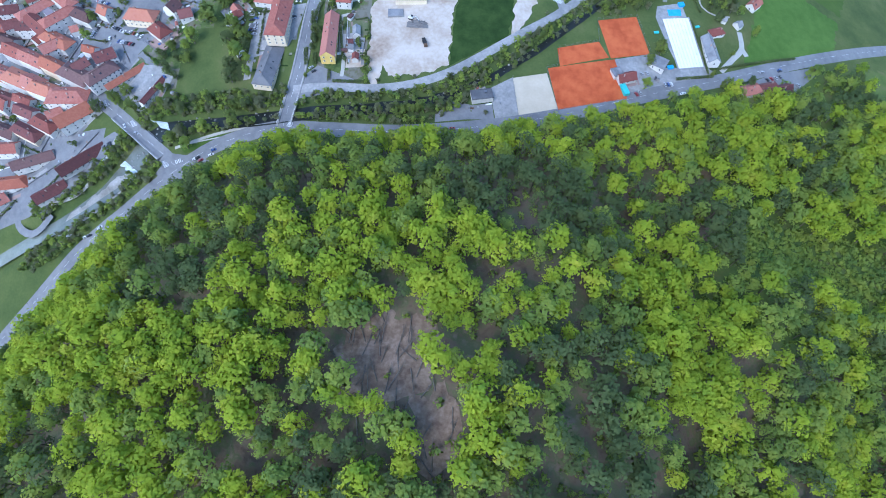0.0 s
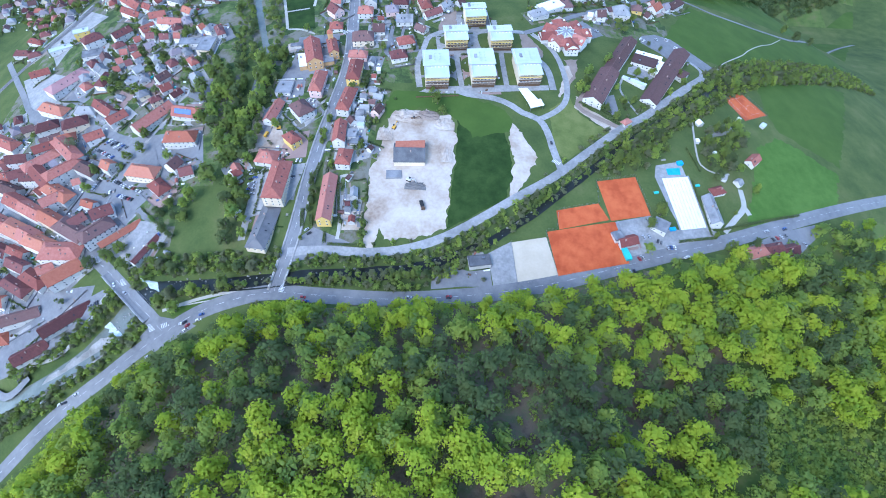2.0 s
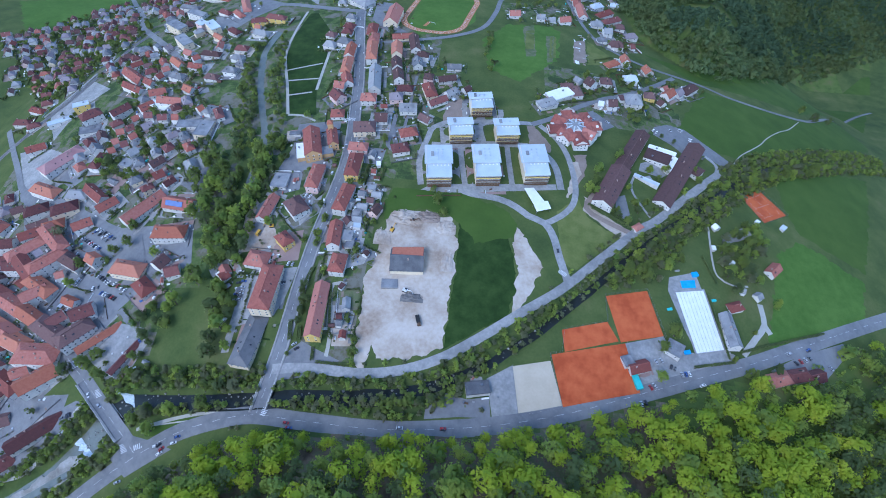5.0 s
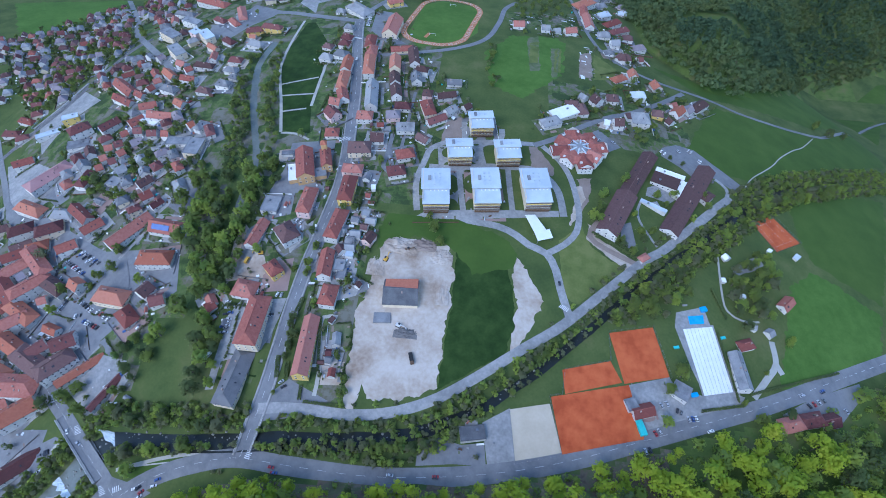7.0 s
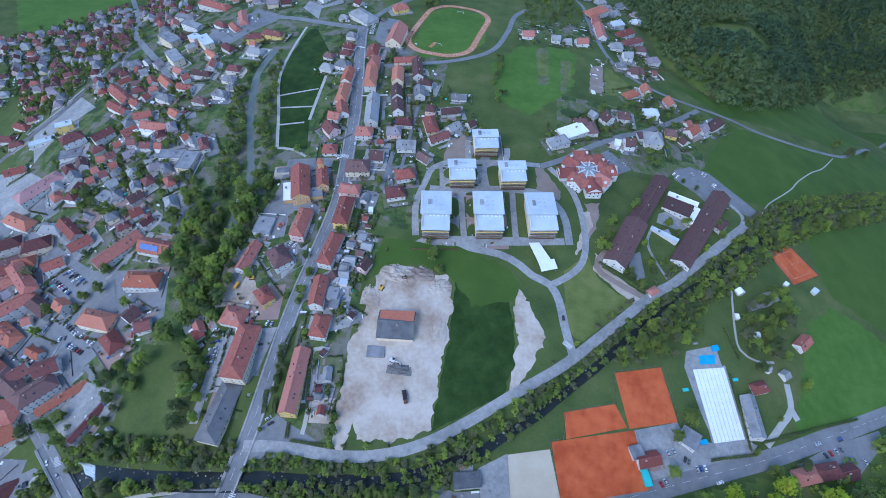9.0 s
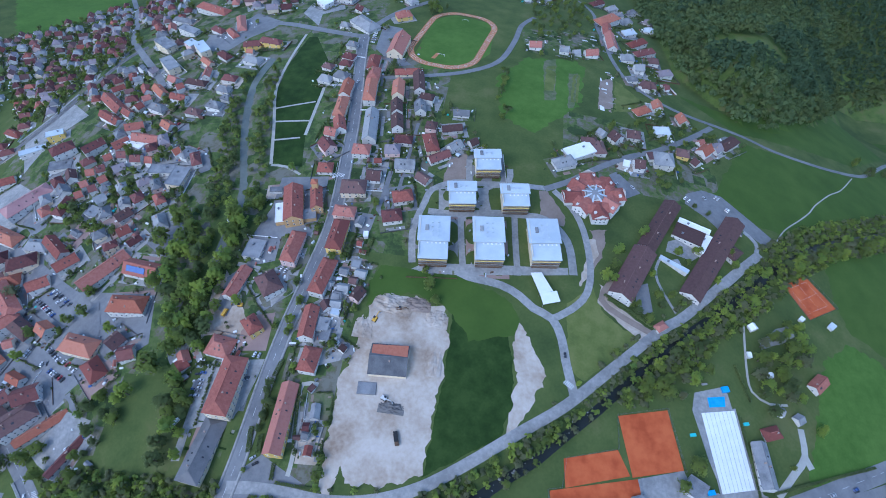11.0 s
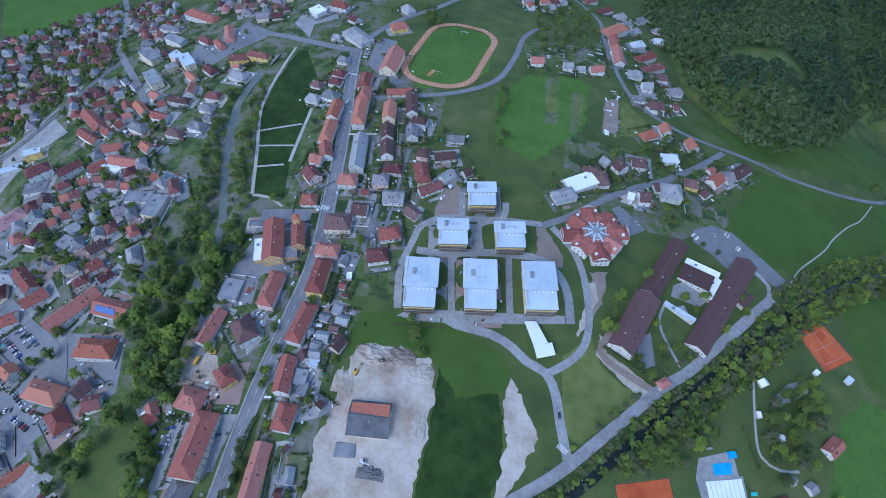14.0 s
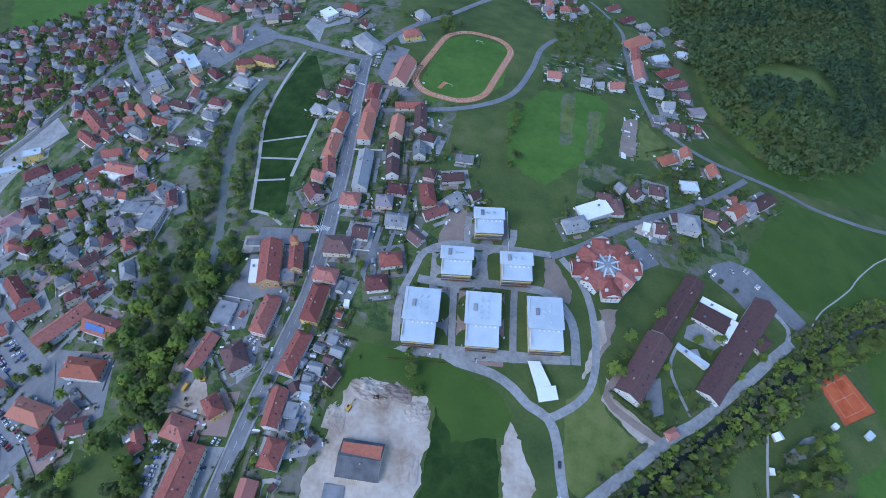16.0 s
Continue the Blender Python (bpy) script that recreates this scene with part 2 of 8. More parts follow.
def along(points, x, y):
    """Distance to a line of points, for arrays."""
    best = np.full(np.shape(x), 1e9)
    for (ax, ay), (bx, by) in zip(points, points[1:]):
        l2 = (bx - ax) ** 2 + (by - ay) ** 2
        s = np.clip(((x - ax) * (bx - ax) + (y - ay) * (by - ay)) / l2, 0, 1)
        best = np.minimum(best, np.hypot(x - ax - s * (bx - ax), y - ay - s * (by - ay)))
    return best


RIVER = [(-420, 120), (-313, 163), (-278, 180), (-254, 196), (-240, 212), (-230, 228), (-214, 240), (-188, 241), (-141, 243), (-111, 246), (-81, 249), (-47, 251), (-18, 254),
         (9, 262), (48, 281), (84, 309), (123, 347), (148, 373), (181, 405), (200, 423), (241, 460), (284, 503), (334, 543), (405, 584), (600, 700)]
BROOK = [(-176, 420), (-176, 458), (-178, 491), (-194, 535), (-209, 578), (-223, 637), (-220, 687)]


def bed(x, y):
    """Depth of the river bed below the valley floor."""
    wide = np.interp(x, (-420, -270, -225, -190, -20, 40, 600), (12, 11, 9, 6.5, 5, 3, 2.6))
    cut = 2.6 * np.clip((wide + 3 - along(RIVER, x, y)) / 4, 0, 1)
    return np.maximum(cut, 1.2 * np.clip((6.5 - along(BROOK, x, y)) / 3.5, 0, 1))


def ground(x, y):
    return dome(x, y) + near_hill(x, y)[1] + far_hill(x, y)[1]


def gz(x, y):
    return float(ground(np.float64(x), np.float64(y)))


def mesh_of(name, verts, faces, mats, index=None, smooth=False):
    me = bpy.data.meshes.new(name)
    me.from_pydata(verts, [], faces)
    for k in mats:
        me.materials.append(MATS[k])
    if index is not None:
        me.polygons.foreach_set("material_index", index)
    if smooth:
        me.polygons.foreach_set("use_smooth", [True] * len(me.polygons))
    me.update()
    return me


def soup(name, verts, tris, mats, index=None, normals=None):
    """A large mesh of triangles from arrays."""
    me = bpy.data.meshes.new(name)
    me.vertices.add(len(verts))
    me.vertices.foreach_set("co", np.asarray(verts, np.float32).ravel())
    me.loops.add(3 * len(tris))
    me.loops.foreach_set("vertex_index", np.asarray(tris, np.int32).ravel())
    me.polygons.add(len(tris))
    me.polygons.foreach_set("loop_start", np.arange(0, 3 * len(tris), 3, dtype=np.int32))
    for k in mats:
        me.materials.append(MATS[k])
    if index is not None:
        me.polygons.foreach_set("material_index", np.asarray(index, np.int32))
    me.update(calc_edges=True)
    me.validate()
    if normals is not None:
        me.polygons.foreach_set("use_smooth", np.ones(len(tris), bool))
        me.normals_split_custom_set_from_vertices(np.asarray(normals, np.float32))
    return me


def stretch(lo, hi, step, far, grow=1.25):
    core = list(np.arange(lo, hi + 0.1, step))
    out, s = [], step
    while core[-1] + sum(out) < far:
        s *= grow
        out.append(s)
    return np.array([core[0] - v for v in np.cumsum(out)[::-1]] + core + [core[-1] + v for v in np.cumsum(out)])


gx, gy = stretch(-430, 430, 4, 4000), stretch(40, 760, 4, 4000)
gxx, gyy = np.meshgrid(gx, gy)
gzz = ground(gxx, gyy) - bed(gxx, gyy)
nx, ny = len(gx), len(gy)
idx = np.arange(nx * ny).reshape(ny, nx)
quads = np.stack([idx[:-1, :-1], idx[:-1, 1:], idx[1:, 1:], idx[1:, :-1]], -1).reshape(-1, 4)
cx, cy = (gxx[:-1, :-1] + gxx[1:, 1:]) / 2, (gyy[:-1, :-1] + gyy[1:, 1:]) / 2
zone = np.zeros(cx.shape, int)
zone[(cx < np.where(cy < 330, -215, np.where(cy < 460, -188, -60 - (cy - 300) * 0.12))) & (cy > 270) & (cy < 900) & (cx > -480)] = 1
zone[(cx < -55) & (cx > -150) & (cy > 365) & (cy < 460)] = 1
zone[(cx < -20) & (cx > -110) & (cy > 440) & (cy < 700)] = 1
zone[(cx < -55) & (cx > -96) & (cy > 262) & (cy < 370)] = 1
zone[(cx > 95) & (cx < 250) & (cy > 545) & (cy < 640) & (cx < 250 - (cy - 545) * 0.2)] = 1
hd = near_hill(cx, cy)[0]
zone[hd > 0] = 2
zone[(hd > 0) & (cx > 200 + 25 * np.sin(cy / 23)) & (cy > 60)] = 3
zone[far_hill(cx, cy)[0] > 0] = 3
terrain = new("ground", mesh_of("ground", np.stack([gxx, gyy, gzz], -1).reshape(-1, 3).tolist(), quads.tolist(), ["grass", "garden", "litter", "scrub"], zone.ravel().tolist(), True))
tagged(terrain, "green valley meadows, gardens and brown wooded hillside", "ground", kind="structure")


# ---- flat things on the ground ----
def area(name, material, points, lift=0.1, label="", category="ground", ragged=0.0):
    """A patch of surface that lies on the land, with an uneven edge where ragged."""
    if ragged:
        rim = []
        for (ax, ay), (bx, by) in zip(points, points[1:] + points[:1]):
            n = max(1, int(math.hypot(bx - ax, by - ay) / 2.5))
            for k in range(n):
                x, y = ax + (bx - ax) * k / n, ay + (by - ay) * k / n
                q = noise.noise_vector((x * 0.22, y * 0.22, 0.7)) * ragged * 1.6 + noise.noise_vector((x * 0.8, y * 0.8, 3.1)) * ragged * 0.5
                rim.append((x + q.x, y + q.y))
        points = rim
    bm = bmesh.new()
    bm.faces.new([bm.verts.new((x, y, 0)) for x, y in points])
    bmesh.ops.triangulate(bm, faces=bm.faces[:])
    for _ in range(5):
        long = [e for e in bm.edges if e.calc_length() > 14]
        if not long:
            break
        bmesh.ops.subdivide_edges(bm, edges=long, cuts=1)
        bmesh.ops.triangulate(bm, faces=bm.faces[:])
    for v in bm.verts:
        v.co.z = gz(v.co.x, v.co.y) + lift
    bmesh.ops.recalc_face_normals(bm, faces=bm.faces[:])
    if sum(f.normal.z for f in bm.faces) < 0:
        bmesh.ops.reverse_faces(bm, faces=bm.faces[:])
    me = bpy.data.meshes.new(name)
    bm.to_mesh(me)
    bm.free()
    me.materials.append(MATS[material])
    return tagged(new(name, me), label or name.replace("_", " "), category, kind="structure")


def smooth_line(points, step=6.0):
    """A curve through the points."""
    p = np.array([points[0], *points, points[-1]], float)
    out = []
    for i in range(1, len(p) - 2):
        n = max(2, int(np.hypot(*(p[i + 1] - p[i])) / step))
        for k in range(n):
            t = k / n
            a, b, c, d = p[i - 1:i + 3]
            out.append(0.5 * (2 * b + (c - a) * t + (2 * a - 5 * b + 4 * c - d) * t * t + (3 * b - a - 3 * c + d) * t ** 3))
    out.append(p[-1])
    return np.array(out)


def ribbon(name, material, points, width, lift=0.14, label="", category="road", side=0.0, across=2, thick=0.0, cut=None, kind="structure", parent=None):
    """A strip along a curve, on the land; thick gives it a kerb-like edge, cut keeps every other stretch (dashes)."""
    line = smooth_line(points)
    tang = np.gradient(line, axis=0)
    tang /= np.linalg.norm(tang, axis=1)[:, None]
    norm = np.stack([-tang[:, 1], tang[:, 0]], 1)
    verts, faces = [], []
    offs = np.linspace(-width / 2, width / 2, across + 1) + side
    for c, n in zip(line, norm):
        for o in offs:
            q = c + n * o
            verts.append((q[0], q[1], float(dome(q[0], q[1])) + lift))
    w = across + 1
    for i in range(len(line) - 1):
        if cut and i % cut:
            continue
        for j in range(across):
            faces.append((i * w + j + 1, i * w + j, (i + 1) * w + j, (i + 1) * w + j + 1))
    me = mesh_of(name, verts, faces, [material], None, True)
    ob = new(name, me)
    if thick:
        so = ob.modifiers.new("thickness", "SOLIDIFY")
        so.thickness, so.offset = thick, -1
    if parent:
        ob.parent = parent
        return ob
    return tagged(ob, label or name.replace("_", " "), category, kind=kind)


# ---- building blocks of houses ----
def part(name, me, parent, label="", m=None):
    ob = new(name, me)
    ob.parent = parent
    if m is not None:
        ob.matrix_basis = m
    if label:
        ob["label"] = label
    return ob


def box(w, d, h, bottom=0.0, at=(0, 0)):
    x0, x1, y0, y1 = at[0] - w / 2, at[0] + w / 2, at[1] - d / 2, at[1] + d / 2
    v = [(x, y, z) for z in (bottom, bottom + h) for x, y in ((x0, y0), (x1, y0), (x1, y1), (x0, y1))]
    f = [(3, 2, 1, 0), (4, 5, 6, 7), (0, 1, 5, 4), (1, 2, 6, 5), (2, 3, 7, 6), (3, 0, 4, 7)]
    return v, f


def join(*pieces):
    verts, faces, index = [], [], []
    for p in pieces:
        (v, f), k = p
        faces += [tuple(i + len(verts) for i in q) for q in f]
        verts += v
        index += [k] * len(f)
    return verts, faces, index


def window_mesh(w, h):
    """A window: a frame that stands proud of the wall round a recessed pane; it looks along -y."""
    def ring(a, b, y):
        return [(-a, y, -b), (a, y, -b), (a, y, b), (-a, y, b)]

    a, b = w / 2, h / 2
    v = ring(a + 0.12, b + 0.12, 0.05) + ring(a + 0.12, b + 0.12, -0.14) + ring(a, b, -0.14) + ring(a, b, -0.03)
    f, i = [], []
    for k in range(3):
        for j in range(4):
            f.append((4 * k + j, 4 * k + (j + 1) % 4, 4 * k + 4 + (j + 1) % 4, 4 * k + 4 + j))
            i.append(1)
    f.append((12, 13, 14, 15))
    i.append(0)
    return mesh_of("window", v, f, ["glass", "frame_white"], i)


WINDOW = window_mesh(1.25, 1.5)
BROAD_WINDOW = window_mesh(2.2, 1.5)


def tower(rings, material, name):
    """A closed block of square rings (half width, half depth, height) one above another."""
    v = [(sx * a, sy * b, z) for a, b, z in rings for sx, sy in ((-1, -1), (1, -1), (1, 1), (-1, 1))]
    f = [(3, 2, 1, 0)]
    for k in range(len(rings) - 1):
        f += [(4 * k + j, 4 * k + (j + 1) % 4, 4 * k + 4 + (j + 1) % 4, 4 * k + 4 + j) for j in range(4)]
    n = 4 * len(rings)
    f.append((n - 4, n - 3, n - 2, n - 1))
    return mesh_of(name, v, f, [material])


CHIMNEY = tower([(0.4, 0.4, -0.8), (0.4, 0.4, 0.95), (0.52, 0.52, 1.0), (0.52, 0.52, 1.15), (0.3, 0.3, 1.2)], "chimney_brick", "chimney")


SKYLIGHT = tower([(0.5, 0.7, -0.15), (0.5, 0.7, 0.1), (0.42, 0.62, 0.14)], "glass", "skylight")


def roof_mesh(length, width, rise, kind, over=0.6, thick=0.25):
    """Roof over a length x width plan, ridge along x, eaves at z = 0 at the wall line."""
    hl, hw = length / 2, width / 2
    slope = rise / hw
    ow, drop = hw + over, slope * over
    if kind == "h":
        ol = hl + over
        r = max(0.05, ol - ow * 0.85)
        top = [(-ol, -ow, -drop), (ol, -ow, -drop), (ol, ow, -drop), (-ol, ow, -drop), (-r, 0, rise), (r, 0, rise)]
        faces = [(0, 1, 5, 4), (2, 3, 4, 5), (1, 2, 5), (3, 0, 4)]
        n = 6
        rim = [(0, 1), (1, 2), (2, 3), (3, 0)]
    else:
        ol = hl + over * 0.7
        top = [(-ol, -ow, -drop), (ol, -ow, -drop), (ol, 0, rise), (-ol, 0, rise), (ol, ow, -drop), (-ol, ow, -drop)]
        faces = [(0, 1, 2, 3), (3, 2, 4, 5)]
        n = 6
        rim = [(0, 1), (1, 2), (2, 4), (4, 5), (5, 3), (3, 0)]
    verts = [(x, y, z + thick) for x, y, z in top] + top
    faces = faces + [tuple(i + n for i in reversed(f)) for f in faces] + [(b, a, a + n, b + n) for a, b in rim]
    # ridge cap and verge tiles
    return verts, faces


def wall_mesh(length, width, eaves, rise, kind, base=1.5):
    hl, hw = length / 2, width / 2
    v = [(x, y, z) for z in (-base, eaves) for x, y in ((-hl, -hw), (hl, -hw), (hl, hw), (-hl, hw))]
    f = [(0, 1, 5, 4), (2, 3, 7, 6), (3, 2, 1, 0), (4, 5, 6, 7)]
    if kind == "g":
        v += [(-hl, 0, eaves + rise), (hl, 0, eaves + rise)]
        f += [(1, 2, 6, 9, 5), (3, 0, 4, 8, 7)]
    else:
        f += [(1, 2, 6, 5), (3, 0, 4, 7)]
    return v, f


ROOF_WORDS = {"r": "red tiled", "o": "orange tiled", "m": "dark red", "b": "brown tiled", "g": "grey", "s": "dark grey", "v": "greyish mauve", "l": "pale blue-grey metal", "w": "white", "p": "faded pink"}
WALL_WORDS = {"w": "white", "c": "cream", "y": "yellow", "p": "pink", "ochre": "ochre"}
SHAPE_WORDS = {"g": "gabled", "h": "hipped", "f": "flat"}
BUILT = []
pick = random.Random(5)


def put_windows(house, length, width, eaves, step=4.0, mesh=None, rows=None, sides=(0, 1, 2, 3), lift=0.0):
    """Windows in rows on the fronts that look towards the open valley."""
    rows = rows or max(1, int((eaves - 0.4) / 2.8))
    mesh = mesh or WINDOW
    at = house.matrix_basis
    open_side = (Vector((25, 190, 0)) - at.translation).normalized()
    for s in sides:
        turn = pose(0, 0, 0, 0, 0, (0, 90, 180, 270)[s])
        if (at.to_3x3() @ turn.to_3x3() @ Vector((0, -1, 0))).dot(open_side) < 0.12:
            continue
        run = (length, width)[s % 2]
        out = (width, length)[s % 2] / 2 + 0.02
        n = max(1, int((run - 1.5) / step))
        for k in range(rows):
            z = lift + (k + 0.55) * eaves / rows
            for i in range(n):
                p = (i + 0.5) / n * run - run / 2
                part("window", mesh, house, m=turn @ pose(p, -out, z))


def house(x, y, length, width, turn, eaves, kind="g", roof="r", wall="w", pitch=0.78, windows=True, name="", label="", chimneys=1):
    """A house: walls, roof, chimneys, windows; turn is the ridge's direction."""
    big, shed = length * width > 420, length * width < 75
    name = name or ("garden_shed" if shed else "apartment_block" if eaves > 11 else "town_house" if eaves > 7.5 else "long_building" if length > 32 else "house")
    root = new(name, None)
    root.matrix_basis = pose(x, y, gz(x, y), 0, 0, turn)
    if not label:
        label = " ".join((WALL_WORDS[wall], "rendered", name.replace("_", " "), "with a", ROOF_WORDS[roof], SHAPE_WORDS[kind], "roof"))
    tagged(root, label, "shed" if shed else "building", "town buildings")
    BUILT.append((x, y, length / 2 + 1.5, width / 2 + 1.5, radians(turn)))
    rise = width / 2 * (0.55 if big and kind == "h" else pitch)
    if kind == "f":
        part("wall", mesh_of("wall", *wall_mesh(length, width, eaves, 0, "f"), ["wall_" + wall]), root)
        v, f, i = join((box(length + 0.5, width + 0.5, 0.3, eaves), 0), *[(box(*s, 0.35, eaves + 0.3, a), 0) for s, a in
                       (((length + 0.5, 0.3), (0, width / 2 + 0.1)), ((length + 0.5, 0.3), (0, -width / 2 - 0.1)), ((0.3, width), (length / 2 + 0.1, 0)), ((0.3, width), (-length / 2 - 0.1, 0)))])
        part("roof", mesh_of("roof", v, f, [roof]), root)
        if not shed:
            part("roof_vent", mesh_of("roof_vent", *join((box(1.6, 1.2, 1.0, eaves + 0.3, (length * 0.2, width * 0.15)), 0), (box(1.9, 1.5, 0.12, eaves + 1.3, (length * 0.2, width * 0.15)), 0))[:2], ["steel"]), root)
    else:
        part("wall", mesh_of("wall", *wall_mesh(length, width, eaves, rise, kind), ["wall_" + wall]), root)
        rf = part("roof", mesh_of("roof", *roof_mesh(length, width, rise, kind, 0.35 if shed else 0.6), [roof]), root, m=pose(0, 0, eaves))
        if not shed:
            rl = length / 2 + 0.4 if kind == "g" else max(0.3, length / 2 + 0.6 - (width / 2 + 0.6) * 0.85)
            part("ridge_cap", mesh_of("ridge_cap", *box(2 * rl, 0.45, 0.2, rise + 0.2), [roof]), rf)
            for k in range(chimneys + (length > 26)):
                part("chimney", CHIMNEY, root, m=pose(pick.uniform(-0.3, 0.3) * length, pick.choice((-1, 1)) * width * 0.14, eaves + rise * 0.78 + 0.4))
        if not shed and windows and y < 620 and eaves > 3.4:
            tilt = math.degrees(math.atan2(rise, width / 2))
            for k in range(pick.choice((0, 1, 1, 2, 3)) + int(length / 14)):
                sgn = pick.choice((-1, 1))
                part("skylight", SKYLIGHT, rf, m=pose(pick.uniform(-0.3, 0.3) * (length if kind == "g" else length - width * 0.5), sgn * width * 0.27, rise * 0.46 + 0.32, -sgn * tilt, 0, 0))
    if windows and not shed:
        put_windows(root, length, width, eaves, (3.4 if eaves > 6.5 else 4.2) + (2.6 if y > 560 or x < -300 else 0.3))
    return root

# ---- trees ----
def crown_arrays(seed, radius, height, lobes=9, clumps=110, size=1.3, low=0.35):
    """Leaf clumps on the lobes of a crown whose foot is at z = 0: vertices and triangles."""
    r = np.random.RandomState(seed)
    cen = r.normal(0, 1, (lobes, 3)) * (radius * 0.38, radius * 0.38, height * (1 - low) * 0.2) + (0, 0, height * (low + (1 - low) * 0.5))
    cen[:, 2] = np.clip(cen[:, 2], height * low * 1.1, height * 0.86)
    rad = radius * r.uniform(0.42, 0.66, lobes)
    which = r.choice(lobes, clumps, p=rad ** 2 / (rad ** 2).sum())
    d = r.normal(0, 1, (clumps, 3))
    d[:, 2] = np.abs(d[:, 2]) * 0.9 - 0.35 * r.uniform(0, 1, clumps)
    d /= np.linalg.norm(d, axis=1)[:, None]
    c = cen[which] + d * rad[which, None] * r.uniform(0.78, 1.06, clumps)[:, None] * (1, 1, 0.9)
    n = d + r.normal(0, 0.35, (clumps, 3))
    n /= np.linalg.norm(n, axis=1)[:, None]
    a = np.cross(n, r.normal(0, 1, (clumps, 3)))
    a /= np.linalg.norm(a, axis=1)[:, None]
    b = np.cross(n, a)
    s = size * r.uniform(0.6, 1.25, clumps)[:, None]
    corner = []
    for j in range(4):
        ang = 2 * np.pi * j / 4 + r.uniform(-0.4, 0.4, (clumps, 1))
        q = r.uniform(0.55, 1.15, (clumps, 1))
        corner.append(c + (a * np.cos(ang) + b * np.sin(ang)) * s * q - n * s * 0.3 * (j % 2))
    verts = np.stack(corner, 1).reshape(-1, 3)
    # light falls on the crown as on soft round masses of leaves
    mass = 0.6 * d + 0.3 * (c - (0, 0, height * 0.5)) / np.array((radius, radius, height * 0.5)) + 0.25 * n + (0, 0, 0.75)
    mass /= np.linalg.norm(mass, axis=1)[:, None]
    o = np.arange(clumps) * 4
    tris = np.concatenate([np.stack([o, o + 1, o + 2], 1), np.stack([o, o + 2, o + 3], 1)])
    return verts, tris, np.repeat(mass, 4, 0)


def bough_arrays(seed, radius, height, boughs=30, clumps=380, size=0.9, low=0.38):
    """An airy crown: leaf sprays set along boughs that rise and spread from the stem; its foot is at z = 0."""
    r = np.random.RandomState(seed)
    ang = r.uniform(0, 2 * np.pi, boughs) + np.arange(boughs) * 2.4
    up = r.uniform(0, 1, boughs)
    foot = np.stack([np.zeros(boughs), np.zeros(boughs), height * (low + 0.42 * up * (1 - low) * 1.2)], 1)
    out = radius * np.sqrt(np.clip(1 - (up * 0.98) ** 2, 0.02, 1)) * r.uniform(0.7, 1.1, boughs)
    tip = np.stack([out * np.cos(ang), out * np.sin(ang), height * (low + 0.16 + (0.84 - low) * up * r.uniform(0.88, 1.06, boughs))], 1)
    which = r.randint(0, boughs, clumps)
    u = r.uniform(0.3, 1.0, clumps) ** 0.75
    spread = radius * (0.06 + 0.16 * np.sin(np.pi * np.clip(u, 0, 0.97)))
    c = foot[which] + (tip - foot)[which] * u[:, None] + r.normal(0, 1, (clumps, 3)) * spread[:, None] * (1, 1, 0.8)
    d = (c - (0, 0, height * (low + 0.2))) / np.array((radius, radius, height * 0.5))
    n = d + r.normal(0, 0.5, (clumps, 3)) + (0, 0, 0.4)
    n /= np.linalg.norm(n, axis=1)[:, None]
    a = np.cross(n, r.normal(0, 1, (clumps, 3)))
    a /= np.linalg.norm(a, axis=1)[:, None]
    b = np.cross(n, a)
    s = size * r.uniform(0.5, 1.3, clumps)[:, None]
    corner = []
    for j in range(4):
        t = 2 * np.pi * j / 4 + r.uniform(-0.4, 0.4, (clumps, 1))
        corner.append(c + (a * np.cos(t) + b * np.sin(t)) * s * r.uniform(0.5, 1.25, (clumps, 1)) - n * s * 0.3 * (j % 2))
    mass = 0.55 * d + 0.2 * n + (0, 0, 0.85)
    mass /= np.linalg.norm(mass, axis=1)[:, None]
    o = np.arange(clumps) * 4
    return np.stack(corner, 1).reshape(-1, 3), np.concatenate([np.stack([o, o + 1, o + 2], 1), np.stack([o, o + 2, o + 3], 1)]), np.repeat(mass, 4, 0)


def trunk_arrays(seed, height, thick=0.28, limbs=5, spread=2.0):
    r = np.random.RandomState(seed)
    verts, tris = [], []

    def tube(p, q, r0, r1, n=5):
        p, q = np.array(p, float), np.array(q, float)
        w = (q - p) / np.linalg.norm(q - p)
        a = np.cross(w, (0.3, 0.9, 0.2))
        a /= np.linalg.norm(a)
        b = np.cross(w, a)
        o = len(verts)
        for c, rr in ((p, r0), (q, r1)):
            for j in range(n):
                t = 2 * np.pi * j / n
                verts.append(c + rr * (a * np.cos(t) + b * np.sin(t)))
        for j in range(n):
            k = (j + 1) % n
            tris.extend([(o + j, o + k, o + n + k), (o + j, o + n + k, o + n + j)])

    mid = np.array((r.normal(0, 0.3), r.normal(0, 0.3), height * 0.5))
    tube((0, 0, -0.6), mid, thick, thick * 0.7)
    tube(mid, (mid[0], mid[1], height * 0.82), thick * 0.7, thick * 0.2)
    for k in range(limbs):
        ang = 2 * np.pi * k / limbs + r.uniform(-0.4, 0.4)
        z = height * r.uniform(0.32, 0.6)
        tube((mid[0] * z / height, mid[1] * z / height, z), (spread * np.cos(ang), spread * np.sin(ang), z + height * r.uniform(0.12, 0.25)), thick * 0.45, thick * 0.12, 4)
    verts = np.array(verts)
    out = verts * (1, 1, 0) + (1e-4, 0, 0)
    return verts, np.array(tris), out / np.linalg.norm(out, axis=1)[:, None]


